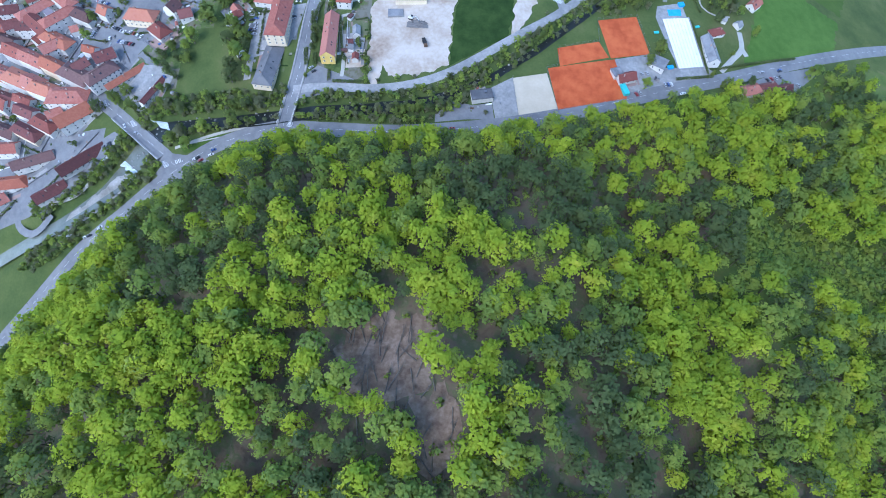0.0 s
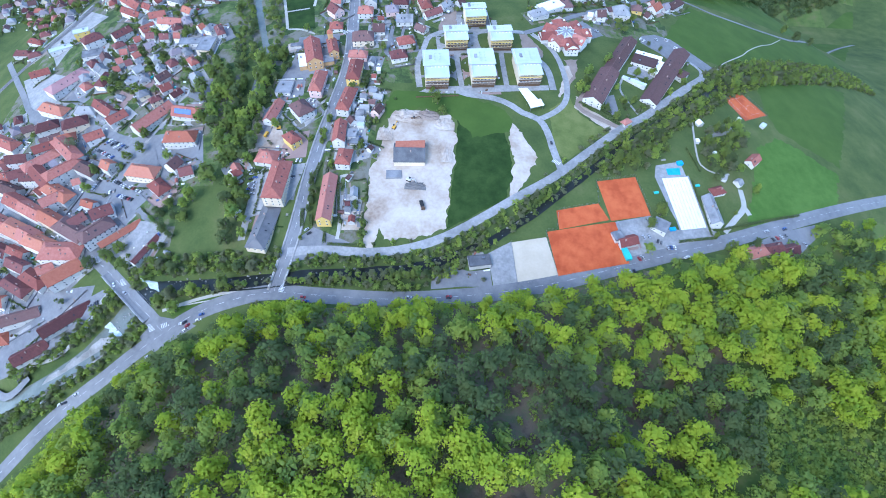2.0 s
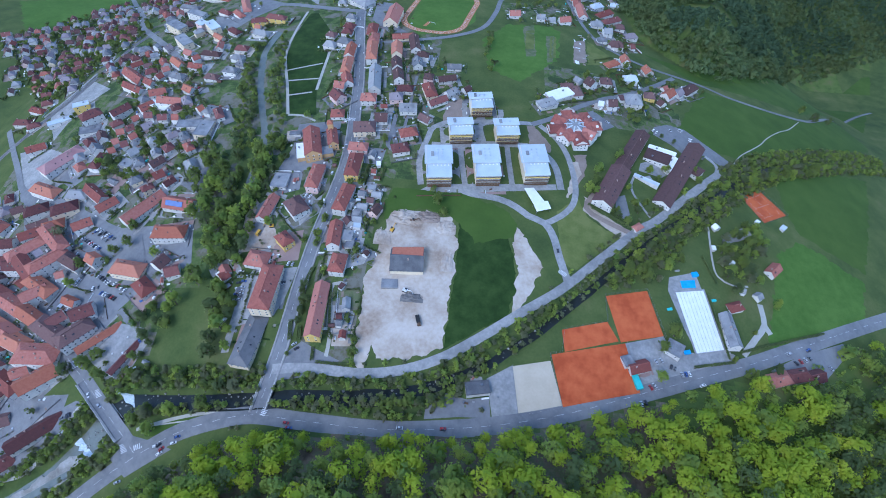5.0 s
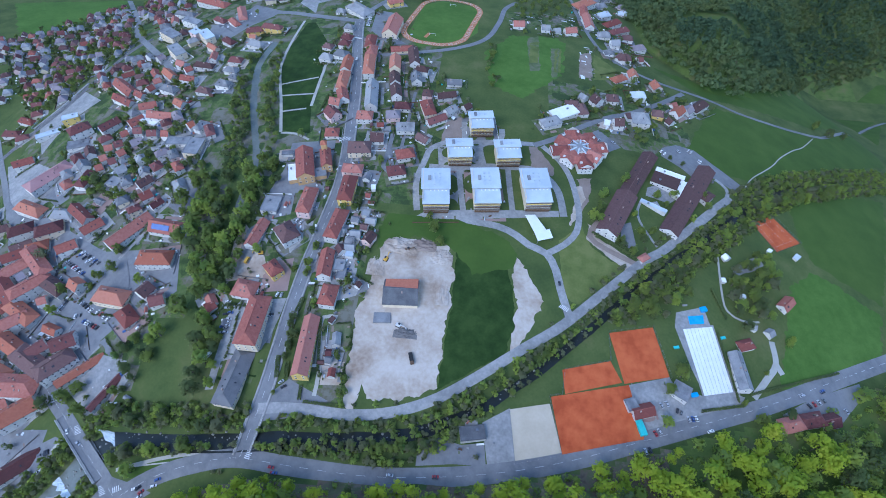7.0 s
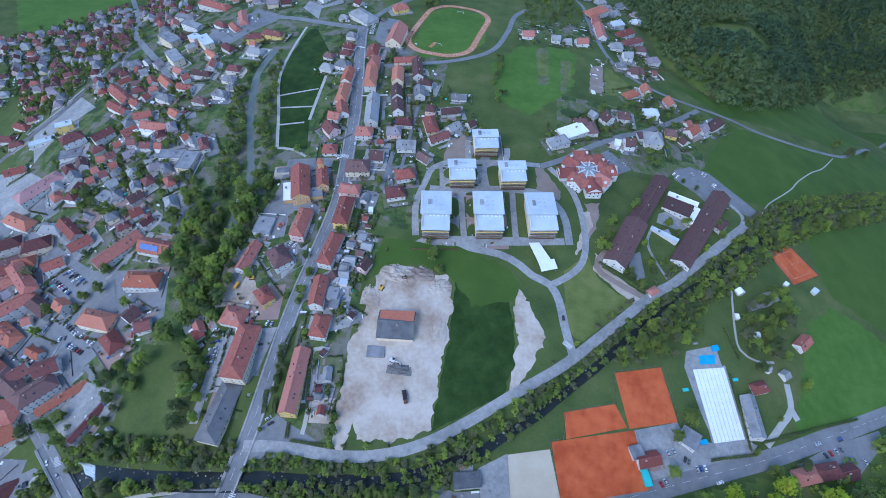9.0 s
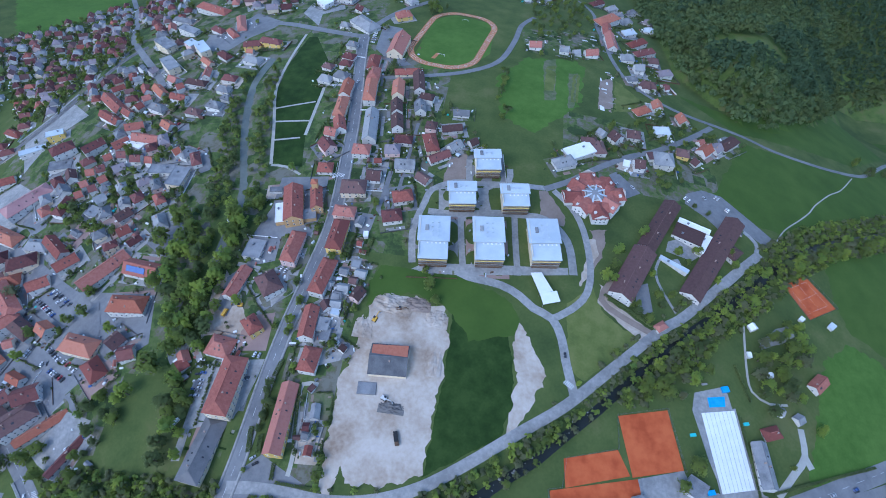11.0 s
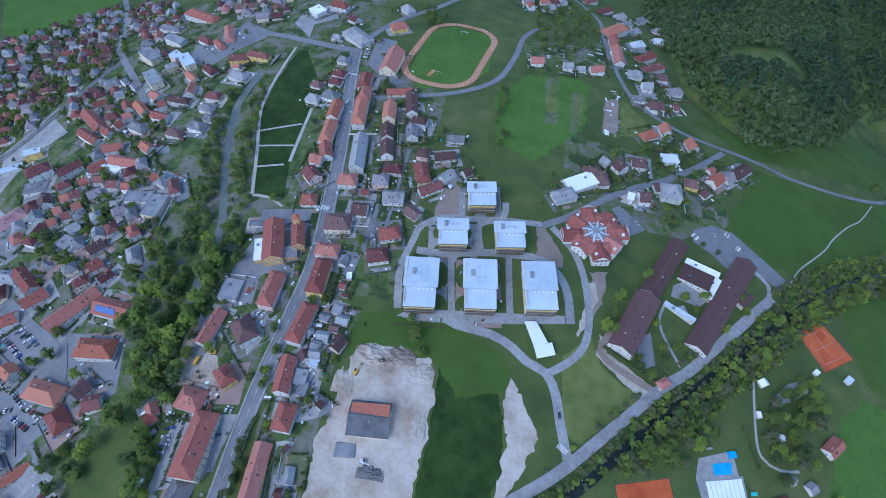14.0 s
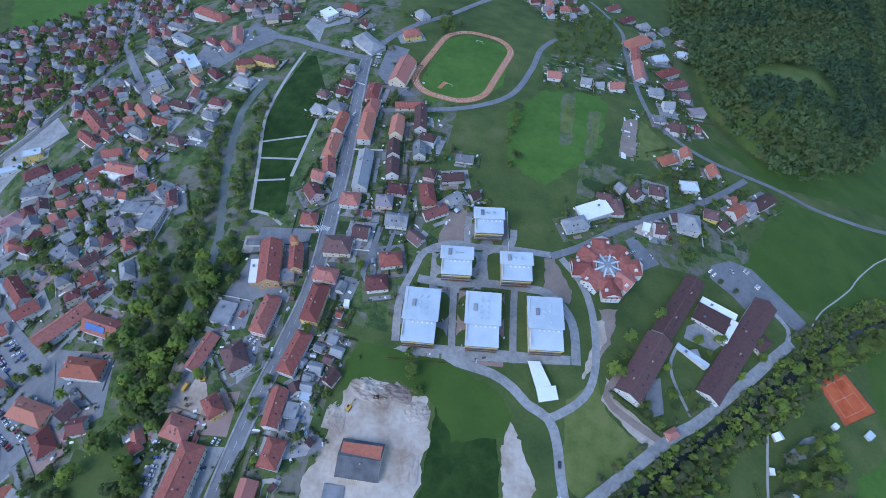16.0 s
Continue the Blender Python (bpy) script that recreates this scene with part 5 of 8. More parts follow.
house(-404.9, 483.0, 45.5, 16.0, 61, 6.9, "h", "p", "w")
house(-395.9, 528.5, 21.6, 12.6, 22, 3.4, "f", "g", "w")
house(-401.5, 442.2, 30.8, 13.4, 165, 6.9, "h", "o", "w")
house(-357.1, 431.5, 20.4, 11.8, 3, 5.2, "h", "g", "w")
house(-333.2, 428.0, 27.3, 10.9, 147, 6.0, "g", "r", "w")
house(-313.8, 413.5, 18.7, 10.9, 51, 5.2, "g", "r", "w")
house(-270.8, 405.9, 42.0, 12.6, 60, 6.0, "g", "r", "w")
house(-235.2, 408.5, 27.9, 14.3, 175, 4.3, "g", "r", "w")
house(-271.3, 444.0, 10.0, 10.1, 44, 5.2, "g", "r", "w")
house(-280.4, 460.4, 13.1, 10.1, 54, 5.2, "g", "b", "w")
house(-317.7, 466.8, 11.8, 10.9, 166, 2.6, "f", "g", "w")
house(-353.7, 473.1, 22.5, 10.9, 85, 5.2, "h", "m", "w")
house(-241.3, 454.4, 17.5, 10.1, 126, 3.4, "h", "g", "w")
house(-322.7, 443.9, 7.5, 5.9, 158, 2.6, "g", "g", "w")
house(-256.6, 434.6, 10.9, 7.6, 56, 4.3, "g", "m", "w")
house(-345.9, 498.1, 6.7, 9.2, 40, 5.2, "g", "r", "w")
house(-332.1, 491.9, 7.0, 9.2, 37, 5.2, "g", "m", "w")
house(-327.2, 502.2, 7.5, 9.2, 50, 5.2, "g", "r", "w")
house(-346.5, 512.4, 7.7, 9.2, 22, 5.2, "g", "r", "w")
house(-344.8, 486.3, 6.6, 9.2, 37, 4.3, "g", "r", "w")
house(-336.8, 516.3, 8.2, 9.2, 32, 5.2, "g", "m", "w")
house(-337.1, 530.4, 7.3, 9.2, 39, 5.2, "g", "r", "w")
house(-321.6, 532.9, 8.5, 9.2, 10, 5.2, "g", "m", "w")
house(-301.9, 526.3, 9.4, 9.2, 9, 5.2, "g", "m", "w")
house(-285.3, 523.5, 7.4, 9.2, 4, 5.2, "g", "r", "w")
house(-331.0, 547.6, 15.7, 10.9, 50, 6.0, "g", "r", "w")
house(-317.7, 549.1, 23.1, 9.2, 161, 4.3, "f", "w", "w")
house(-304.2, 552.3, 26.5, 10.9, 178, 6.0, "g", "r", "w")
house(-261.4, 532.8, 6.6, 9.2, 51, 5.2, "g", "o", "w")
house(-250.1, 530.5, 11.9, 8.7, 69, 5.2, "h", "g", "w")
house(-237.1, 523.3, 16.6, 8.0, 121, 5.2, "h", "m", "w")
house(-267.0, 512.1, 22.0, 10.9, 8, 4.3, "f", "g", "w")
house(-245.5, 502.3, 22.4, 14.3, 89, 5.2, "f", "g", "c")
house(-396.4, 416.6, 21.9, 12.6, 34, 8.6, "h", "m", "w")
house(-360.3, 413.2, 23.7, 13.4, 31, 8.6, "h", "m", "c")
house(-381.8, 397.4, 18.3, 11.8, 36, 7.7, "g", "b", "w")
house(-364.1, 395.1, 19.4, 11.8, 29, 7.7, "h", "o", "w")
house(-330.5, 393.6, 16.5, 10.9, 37, 6.0, "g", "r", "w")
house(-321.7, 354.4, 23.0, 11.8, 156, 6.9, "h", "b", "w")
house(-328.8, 342.8, 7.1, 8.4, 26, 5.2, "g", "r", "w")
house(-298.8, 354.7, 10.8, 10.9, 155, 6.9, "g", "o", "w")
house(-232.0, 376.6, 28.2, 14.3, 6, 7.7, "h", "o", "w")
house(-258.8, 343.2, 27.5, 14.3, 175, 6.9, "h", "o", "c")
house(-238.6, 327.2, 18.6, 12.6, 143, 4.3, "h", "r", "w")
house(-169.7, 336.8, 7.5, 9, 48, 3, "g", "r", "w")
house(-502.8, 565.0, 13.9, 8.4, 38, 4.3, "h", "m", "w")
house(-521.4, 600.0, 20.8, 9.2, 167, 4.3, "h", "r", "w")
house(-532.5, 581.8, 21.3, 10.1, 5, 4.3, "h", "m", "w")
house(-401.9, 362.5, 20.6, 11.8, 30, 8.6, "g", "m", "w")
house(-378.8, 389.4, 29.8, 10.9, 35, 8.6, "g", "r", "w")
house(-427.0, 376.2, 7.8, 10.9, 41, 7.7, "g", "m", "w")
house(236.4, 330.4, 29.9, 9.5, 94, 5, "g", "g", "w")
house(188.0, 308.0, 12.3, 12, 151, 4, "f", "g", "w")
house(158.5, 290.0, 15.2, 9, 19, 3, "g", "r", "w")
house(151.0, 293.4, 8.6, 8, 111, 3, "f", "g", "w")
house(291.3, 398.1, 13.8, 9, 45, 4, "g", "r", "w")
house(246.3, 353.6, 12.2, 8, 21, 3, "h", "r", "w")
house(270.0, 297.9, 17.4, 10.3, 19, 4, "h", "r", "w")
house(286.5, 303.6, 20.4, 10.3, 16, 4, "h", "m", "w")
house(301.9, 305.5, 14.0, 10.3, 18, 4, "g", "m", "w")
house(252.9, 396.4, 2.8, 4, 78, 3, "g", "w", "w")
house(269.7, 368.0, 5.6, 7, 36, 3, "g", "g", "w")
house(256.2, 370.5, 4.2, 6, 169, 3, "g", "g", "w")
house(-69.4, 419.4, 6.1, 6, 172, 3, "g", "g", "w")
house(-60.4, 412.4, 6.0, 6, 173, 3, "g", "b", "w")
house(-69.9, 398.7, 5.5, 7, 172, 3, "g", "g", "w")
house(-61.6, 426.2, 6.4, 6, 177, 3, "f", "g", "w")
house(-60.2, 453.9, 3.5, 5, 8, 3, "f", "w", "w")
house(-63.1, 445.3, 4.3, 5, 176, 2.5, "g", "r", "w")
house(-78.1, 407.2, 5.8, 7, 164, 3, "g", "g", "w")
house(-68.9, 400.1, 5.5, 7, 177, 3, "g", "g", "w")
house(-75.8, 390.3, 7.3, 7, 128, 3, "g", "b", "w")
house(-67.5, 386.6, 6.4, 6, 175, 3, "f", "l", "w")
house(-73.9, 375.9, 8.2, 10, 1, 3, "f", "g", "w")
house(-70.6, 368.3, 6.5, 9, 180, 3, "f", "g", "w")
house(-55.8, 359.9, 4.4, 5, 66, 3, "g", "b", "w")
house(-63.7, 315.8, 10.1, 6, 97, 3, "g", "g", "w")
house(-67.3, 305.3, 4.2, 6, 7, 3, "g", "m", "w")
house(-66.5, 300.8, 4.2, 6, 176, 3, "g", "g", "w")
house(-62.3, 291.5, 6.3, 5, 93, 3, "g", "r", "w")
house(-70.3, 330.5, 3.5, 5, 152, 2.5, "f", "b", "w")
house(245.3, 432.7, 4.9, 6, 118, 3, "g", "w", "w")
house(238.4, 408.7, 2.8, 4, 3, 2.5, "f", "w", "w")
house(291.2, 452.2, 3.2, 4, 136, 2.5, "f", "w", "w")
house(318.8, 453.6, 4.2, 6, 136, 2.5, "f", "l", "w")
house(170.6, 415.1, 8.9, 6, 38, 3, "h", "r", "w")
# the old town along the bridge street
house(-387.8, 328.3, 25.1, 14, 157, 9, "g", "r", "w")
house(-363.5, 315.5, 29.2, 13, 156, 9, "g", "r", "w")
house(-337.1, 303.7, 25.1, 13, 155, 9, "g", "o", "c")
house(-344.8, 325.1, 21.0, 12, 42, 9, "g", "r", "w")
house(-310.3, 290.5, 34.0, 15, 154, 9, "h", "b", "w")
house(-309.1, 300.2, 13.7, 11, 50, 8, "g", "m", "w")
house(-284.0, 287.2, 28.9, 15, 51, 10, "h", "b", "w")
house(-284.5, 304.7, 17.4, 13, 32, 9, "g", "m", "w")
house(-304.3, 316.4, 12.7, 8, 164, 6, "g", "o", "w")
house(-262.1, 285.4, 37.0, 7, 49, 4, "g", "o", "w")
house(-233.0, 269.2, 30.5, 5, 70, 4, "g", "m", "w")
house(-399.2, 308.6, 29.7, 16, 158, 9, "g", "r", "w")
house(-374.9, 298.4, 33.1, 16, 158, 9, "h", "o", "w")
house(-355.5, 290.3, 18.8, 15, 157, 9, "g", "r", "w")
house(-342.5, 282.5, 28.8, 14, 161, 9, "h", "o", "w")
house(-313.2, 271.3, 34.7, 18, 4, 9, "h", "r", "w")
house(-303.2, 252.3, 29.4, 15, 44, 9, "g", "o", "w")
house(-324.9, 258.7, 13.0, 10, 30, 7, "g", "r", "w")
house(-334.2, 250.1, 26.0, 12, 154, 7, "h", "r", "w")
house(-358.6, 265.1, 20.7, 11, 159, 7, "g", "m", "w")
house(-365.6, 278.1, 19.2, 9, 160, 6, "g", "r", "w")
house(-388.2, 282.9, 21.8, 12, 160, 7, "g", "m", "w")
house(-380.8, 251.7, 28.6, 12, 160, 7, "g", "b", "w")
house(-352.2, 245.5, 30.5, 11, 155, 7, "h", "m", "c")
house(-394.4, 281.2, 27.2, 14, 156, 9, "g", "r", "w")
house(-372.0, 233.8, 19.9, 12, 7, 7, "g", "r", "w")
house(-338.1, 219.0, 34.3, 11, 26, 6, "g", "b", "w")
house(-363.9, 202.2, 36.9, 13, 12, 6, "h", "o", "w")
house(-371.1, 187.2, 18.7, 12, 43, 6, "g", "r", "w")
house(-314.6, 190.6, 26.9, 12, 41, 4, "g", "m", "w")
house(-288.9, 215.4, 40.9, 12, 46, 4, "g", "m", "w")
house(-382.7, 354.7, 20.7, 12, 6, 9, "g", "m", "w")
house(-343.8, 332.1, 33.4, 13, 154, 8, "h", "o", "w")
house(-364.3, 338.0, 12.1, 10, 61, 8, "g", "r", "w")
house(-445.2, 407.1, 31.3, 13, 160, 10, "h", "r", "w")
house(-414.9, 381.1, 19.6, 12, 13, 9, "g", "m", "w")
house(-418.1, 361.4, 17.3, 12, 5, 9, "g", "r", "w")
house(-408.6, 345.8, 28.6, 12, 161, 9, "g", "b", "w")
house(-230.3, 348.5, 11.4, 12, 65, 6, "g", "b", "w")
house(-216.7, 340.7, 10.9, 11, 24, 5, "g", "m", "w")

MAIN_ROAD = [(-115.2, 233.0), (-110.3, 264.7), (-107.4, 290.5), (-105.0, 328.2), (-101.3, 370.1), (-95.9, 409.8), (-90.8, 466.4), (-96.4, 533.4), (-105.1, 599.3), (-124.0, 698.6), (-129.6, 735.4)]
SOUTH_ROAD = [(-524.2, -91.6), (-341.5, 79.1), (-316.3, 102.7), (-282.8, 137.4), (-260.1, 156.0), (-240.9, 169.9), (-220.4, 186.4), (-200.1, 200.9), (-173.9, 216.9), (-146.9, 226.5), (-117.3, 232.3), (-77.9, 230.1), (-19.3, 228.8), (45.3, 236.3), (102.5, 250.3), (158.6, 270.9), (214.9, 293.0), (256.1, 309.9), (320.8, 341.0), (407.8, 383.7), (721.9, 538.0)]
BRIDGE_ROAD = [(-201.0, 203.6), (-214.0, 214.4), (-236.6, 231.8), (-260.0, 250.2), (-279.2, 264.3), (-331.8, 301.1), (-372.2, 316.8), (-416.7, 333.1), (-557.6, 384.6)]
CROSSINGS = [(-210.7, 206.4, 35), (-198.6, 208.2, 120), (-109.3, 235.4, 170), (103.5, 359.8, 55), (-278.6, 265.7, 35), (-247.2, 243.8, 35), (-102.2, 513.4, 85), (-96.9, 513.9, 80)]
ROADS = [("main_road", 9.5), ("south_road", 12), ("bridge_road", 11), ("curved_road", 7.5), ("access_road", 6.5), ("ring_road", 5.5), ("block_street_a", 5.5), ("block_street_b", 6.5), ("block_street_c", 5), ("block_street_d", 5), ("block_street_e", 5), ("block_street_f", 5.5), ("block_street_g", 5.5), ("village_road", 6), ("field_road", 5), ("stadium_road", 6), ("north_road_west", 9), ("north_road_east", 8), ("hill_street", 8), ("old_town_street", 7), ("lower_street", 6), ("park_street_a", 8), ("garden_lane", 3), ("lane_east_houses", 4)]

# ---- woods ----
def in_wood(x, y):
    d = near_hill(x, y)[0]
    clear = np.hypot((x - 285 - 6 * np.sin(y / 9)) / 72, (y - 138 - 5 * np.sin(x / 13)) / 30) < 1
    clear |= np.hypot((x - 420) / 60, (y - 150) / 40) < 1
    gap = (np.hypot((x + 8 - 5 * np.sin(y / 7)) / 24, (y - 36) / 25) < 1) | (np.hypot((x - 18) / 12, (y - 2) / 20) < 1)
    gap |= (np.hypot((x - 64) / 11, (y - 118) / 17) < 1) | (np.hypot((x + 75) / 9, (y + 14) / 8) < 1) | (np.hypot((x - 150) / 14, (y - 4) / 10) < 1)
    gap |= np.hypot((x - 40) / 9, (y - 78) / 10) < 1
    clear |= (x > 252) & (x < 352) & (y > 286 + 0.12 * (x - 252))
    thin = np.sin(x * 12.9898 + y * 78.233) * 43758.5453 % 1 < 0.13
    return (d > 1.5) & ~clear & ~(gap & ~thin) & ~thin


spots = scatter(-370, 400, -60, 400, 10.0, 3, in_wood)
pick_r = np.random.RandomState(8)
patch = np.array([noise.noise((x * 0.013, y * 0.013, 0.3)) for x, y in spots]) + pick_r.uniform(-0.5, 0.5, len(spots))
patch -= 0.85 * np.exp(-((spots[:, 0] - 80) / 75) ** 2 - ((spots[:, 1] - 155) / 50) ** 2) + 0.3 * np.exp(-((spots[:, 0] + 110) / 70) ** 2 - ((spots[:, 1] - 150) / 45) ** 2)
wood("beech_wood", "bright spring-green beech wood on the steep hillside", spots[patch > 0.02], 2, "leaf_lit_yellow", 7.8, 23.0, 430, 0.95, 9, 30, 0.4, edge=True, airy=True)
wood("mixed_wood", "fresh green mixed broad-leaved wood on the hillside", spots[(patch <= 0.02) & (patch > -0.36)], 4, "leaf_lit_green", 7.0, 21.0, 380, 0.9, 9, 26, 0.36, edge=True, airy=True)
wood("dark_wood", "dark green and half-bare trees among the wood", spots[patch <= -0.36], 6, "leaf_oak", 7.0, 23.0, 300, 0.85, 8, 20, 0.34, edge=True, airy=True)
under = scatter(-370, 400, -60, 400, 9.0, 13, lambda x, y: (near_hill(x, y)[0] > 2) & ((np.hypot((x + 2) / 36, (y - 25) / 42) > 1) | (np.sin(x * 3.3 + y * 7.1) > 0.8)) & ((np.sin(x * 5.1 + y * 2.3) > -0.3) | (np.hypot((x - 80) / 75, (y - 155) / 50) < 1)))
wood("undergrowth", "low green bushes and saplings under the trees", under, 14, "leaf_lit_green", 3.2, 6.0, 36, 1.0, 6, 6, 0.1, bark=False)
far_spots = scatter(215, 1000, 690, 1500, 9.5, 5, lambda x, y: (far_hill(x, y)[0] > -4) & (far_hill(x, y)[0] < 450) & ~((np.hypot((x - 330) / 60, (y - 850) / 24) < 1)))
pf = np.array([noise.noise((x * 0.016, y * 0.016, 5.3)) for x, y in far_spots]) + pick_r.uniform(-0.2, 0.2, len(far_spots))
dark_stand = np.array([noise.noise((x * 0.009, y * 0.009, 9.1)) for x, y in far_spots]) + pick_r.uniform(-0.12, 0.12, len(far_spots)) + np.clip((far_spots[:, 0] - 330) / 500, -0.1, 0.4)
fir = (dark_stand > 0.2) & (far_hill(far_spots[:, 0], far_spots[:, 1])[0] > 30)
wood("far_conifers", "dark blue-green conifers on the far hillside", far_spots[fir], 16, "needles", 4.6, 15.0, 60, 1.7, 6, 9, 0.2, bark=False)
wood("far_wood", "dark green wood on the far hillside", far_spots[(pf <= -0.02) & ~fir], 11, "leaf_dark", 5.8, 14.0, 64, 1.9, bark=False)
wood("far_wood", "fresh green wood on the far hillside", far_spots[(pf > -0.02) & ~fir], 12, "leaf_far", 5.6, 13.0, 64, 1.8, bark=False)
clear_spots = scatter(200, 365, 95, 180, 5.0, 17, lambda x, y: np.hypot((x - 285) / 76, (y - 138) / 33) < 1)
wood("scrub_growth", "low fresh green scrub in the hillside clearing", clear_spots, 18, "leaf_lit_green", 3.0, 2.6, 60, 0.9, 6, 6, 0.1, bark=False)


def log(x, y, length, turn, seed, lean=0.0):
    """A bare fallen trunk with broken branch stubs, lying on the slope."""
    tv, tt, tn = trunk_arrays(seed, length, 0.32, 5, 1.6)
    ob = new("fallen_trunk", soup("fallen_trunk", tv, tt, ["bark"]))
    a, b = Vector((x, y, gz(x, y) + 0.4)), Vector((x + length * math.cos(radians(turn)), y + length * math.sin(radians(turn)), 0))
    b.z = gz(b.x, b.y) + 0.4 + lean
    ob.matrix_basis = Matrix.Translation(a) @ (b - a).to_track_quat("Z", "Y").to_matrix().to_4x4()
    return tagged(ob, "pale bare fallen tree trunk on brown leaf litter", "log", "fallen trunks")


logs = random.Random(12)
for k in range(46):
    x = logs.uniform(-32, 30)
    log(x, logs.uniform(-14, 58) if x < 4 else logs.uniform(-26, 34), logs.uniform(10, 24), logs.choice((95, 60, 125, 80, -80)) + logs.uniform(-18, 18), 300 + k, logs.uniform(0, 5))

# ---- the river, its weirs and bridges ----
def water(name, material, line, width, drop, label):
    p = smooth_line(line)
    n = np.gradient(p, axis=0)
    n = np.stack([-n[:, 1], n[:, 0]], 1) / np.linalg.norm(n, axis=1)[:, None]
    v, f = [], []
    for i, (c, k) in enumerate(zip(p, n)):
        for o in (-1, -0.3, 0.3, 1):
            q = c + k * o * width
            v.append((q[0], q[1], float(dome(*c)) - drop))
        if i:
            f += [(4 * i + j - 4, 4 * i + j - 3, 4 * i + j + 1, 4 * i + j) for j in range(3)]
    return tagged(new(name, mesh_of(name, v, f, [material], None, True)), label, "river", kind="structure")


water("river_water", "shallow", RIVER[:6], 9, 1.9, "shallow grey-green river over gravel")
water("river_water", "river", RIVER[5:13], 9.5, 1.7, "dark slow river between wooded banks")
water("river_water", "river", RIVER[12:], 6, 1.7, "dark narrow river between wooded banks")
water("brook_water", "shallow", BROOK, 4.6, 0.75, "shallow pale brook")


stones = np.random.RandomState(61)
sv, st = [], []
for k in range(170):
    line = RIVER[3:17]
    i, u = stones.randint(len(line) - 1), stones.uniform()
    x = line[i][0] + (line[i + 1][0] - line[i][0]) * u + stones.normal(0, 2.6)
    y = line[i][1] + (line[i + 1][1] - line[i][1]) * u + stones.normal(0, 2.6)
    size, o = stones.uniform(0.35, 1.3), len(sv)
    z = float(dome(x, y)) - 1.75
    sv += [(x + size * stones.uniform(0.7, 1.2) * math.cos(a), y + size * stones.uniform(0.7, 1.2) * math.sin(a), z - 0.3) for a in np.arange(6) * 1.047]
    sv += [(x + stones.normal(0, 0.15), y + stones.normal(0, 0.15), z + size * 0.6)]
    st += [(o + j, o + (j + 1) % 6, o + 6) for j in range(6)]
tagged(new("river_stones", mesh_of("river_stones", sv, st, ["shingle"])), "pale stones standing out of the shallow river", "stones", kind="stuff")


def weir(x, y, length, width, turn, seed):
    """Broken white water over a low step."""
    r = np.random.RandomState(seed)
    n = 16
    v, f = [], []
    for i in range(n + 1):
        for j in range(7):
            a, b = i / n - 0.5, j / 6 - 0.5
            v.append((a * length + r.normal(0, 0.25), b * width * (1 + 0.35 * np.sin(i * 1.3)) + r.normal(0, 0.25), r.uniform(0.05, 0.4) - 0.5 * b))
            if i and j:
                k = i * 7 + j
                f.append((k - 8, k - 7, k, k - 1))
    root = new("weir", mesh_of("weir", v, f, ["foam"]))
    root.matrix_basis = pose(x, y, gz(x, y) - 1.5, 0, 0, turn)
    return tagged(root, "foaming white water over a low weir", "weir")


weir(-215, 238, 39, 5, -33, 1)
weir(-243, 206, 20, 6, -32, 3)
weir(-176, 462, 12, 6, 10, 4)


def bridge(name, ends, width, label):
    """A road bridge: deck, two parapets with railings, two abutments."""
    (ax, ay), (bx, by) = ends
    l = math.hypot(bx - ax, by - ay)
    root = new(name, None)
    tilt = -math.degrees(math.atan2(gz(bx, by) - gz(ax, ay), l))
    root.matrix_basis = pose((ax + bx) / 2, (ay + by) / 2, (gz(ax, ay) + gz(bx, by)) / 2, 0, 0, math.degrees(math.atan2(by - ay, bx - ax))) @ pose(0, 0, 0, 0, tilt, 0)
    tagged(root, label, "bridge")
    part("deck", mesh_of("deck", *box(l, width, 0.9, -0.85), ["asphalt"]), root)
    for s in (-1, 1):
        part("footway", mesh_of("footway", *box(l, 1.5, 0.55, 0.0, (0, s * (width / 2 - 0.75))), ["paving"]), root)
        rail = part("railing", mesh_of("railing", *box(l, 0.12, 0.12, 1.25, (0, s * (width / 2 - 0.1))), ["white"]), root)
        for k in range(int(l / 2.5) + 1):
            part("post", mesh_of("post", *box(0.12, 0.12, 1.0, 0.3, (k * 2.5 - l / 2 + 0.2, s * (width / 2 - 0.1))), ["white"]), rail)
        part("abutment", mesh_of("abutment", *box(2.0, width, 3.5, -4.2, (s * (l / 2 - 1), 0)), ["paving"]), root)


def lerp2(p, q, u):
    return (p[0] + (q[0] - p[0]) * u, p[1] + (q[1] - p[1]) * u)


bridge("road_bridge", (lerp2(BRIDGE_ROAD[3], BRIDGE_ROAD[1], -0.1), lerp2(BRIDGE_ROAD[3], BRIDGE_ROAD[1], 1.0)), 13, "grey concrete road bridge with white railings")
bridge("river_bridge", (lerp2(MAIN_ROAD[1], MAIN_ROAD[0], 0.15), lerp2(MAIN_ROAD[1], MAIN_ROAD[0], 0.95)), 11.5, "grey concrete bridge with white railings over the river")

# ---- railway ----
ribbon("railway_bed", "ballast", RAIL, 10, 0.25, "grey-brown ballasted railway bed", "railway")
for o in (-2.6, -1.15, 1.15, 2.6):
    ribbon("rail", "steel", RAIL, 0.16, 0.45, "steel railway rail", "rail", side=o, across=1, thick=0.16)
ribbon("platform", "paving", RAIL[1:4], 4, 0.7, "pale railway platform", "platform", side=9, across=1, thick=0.7)

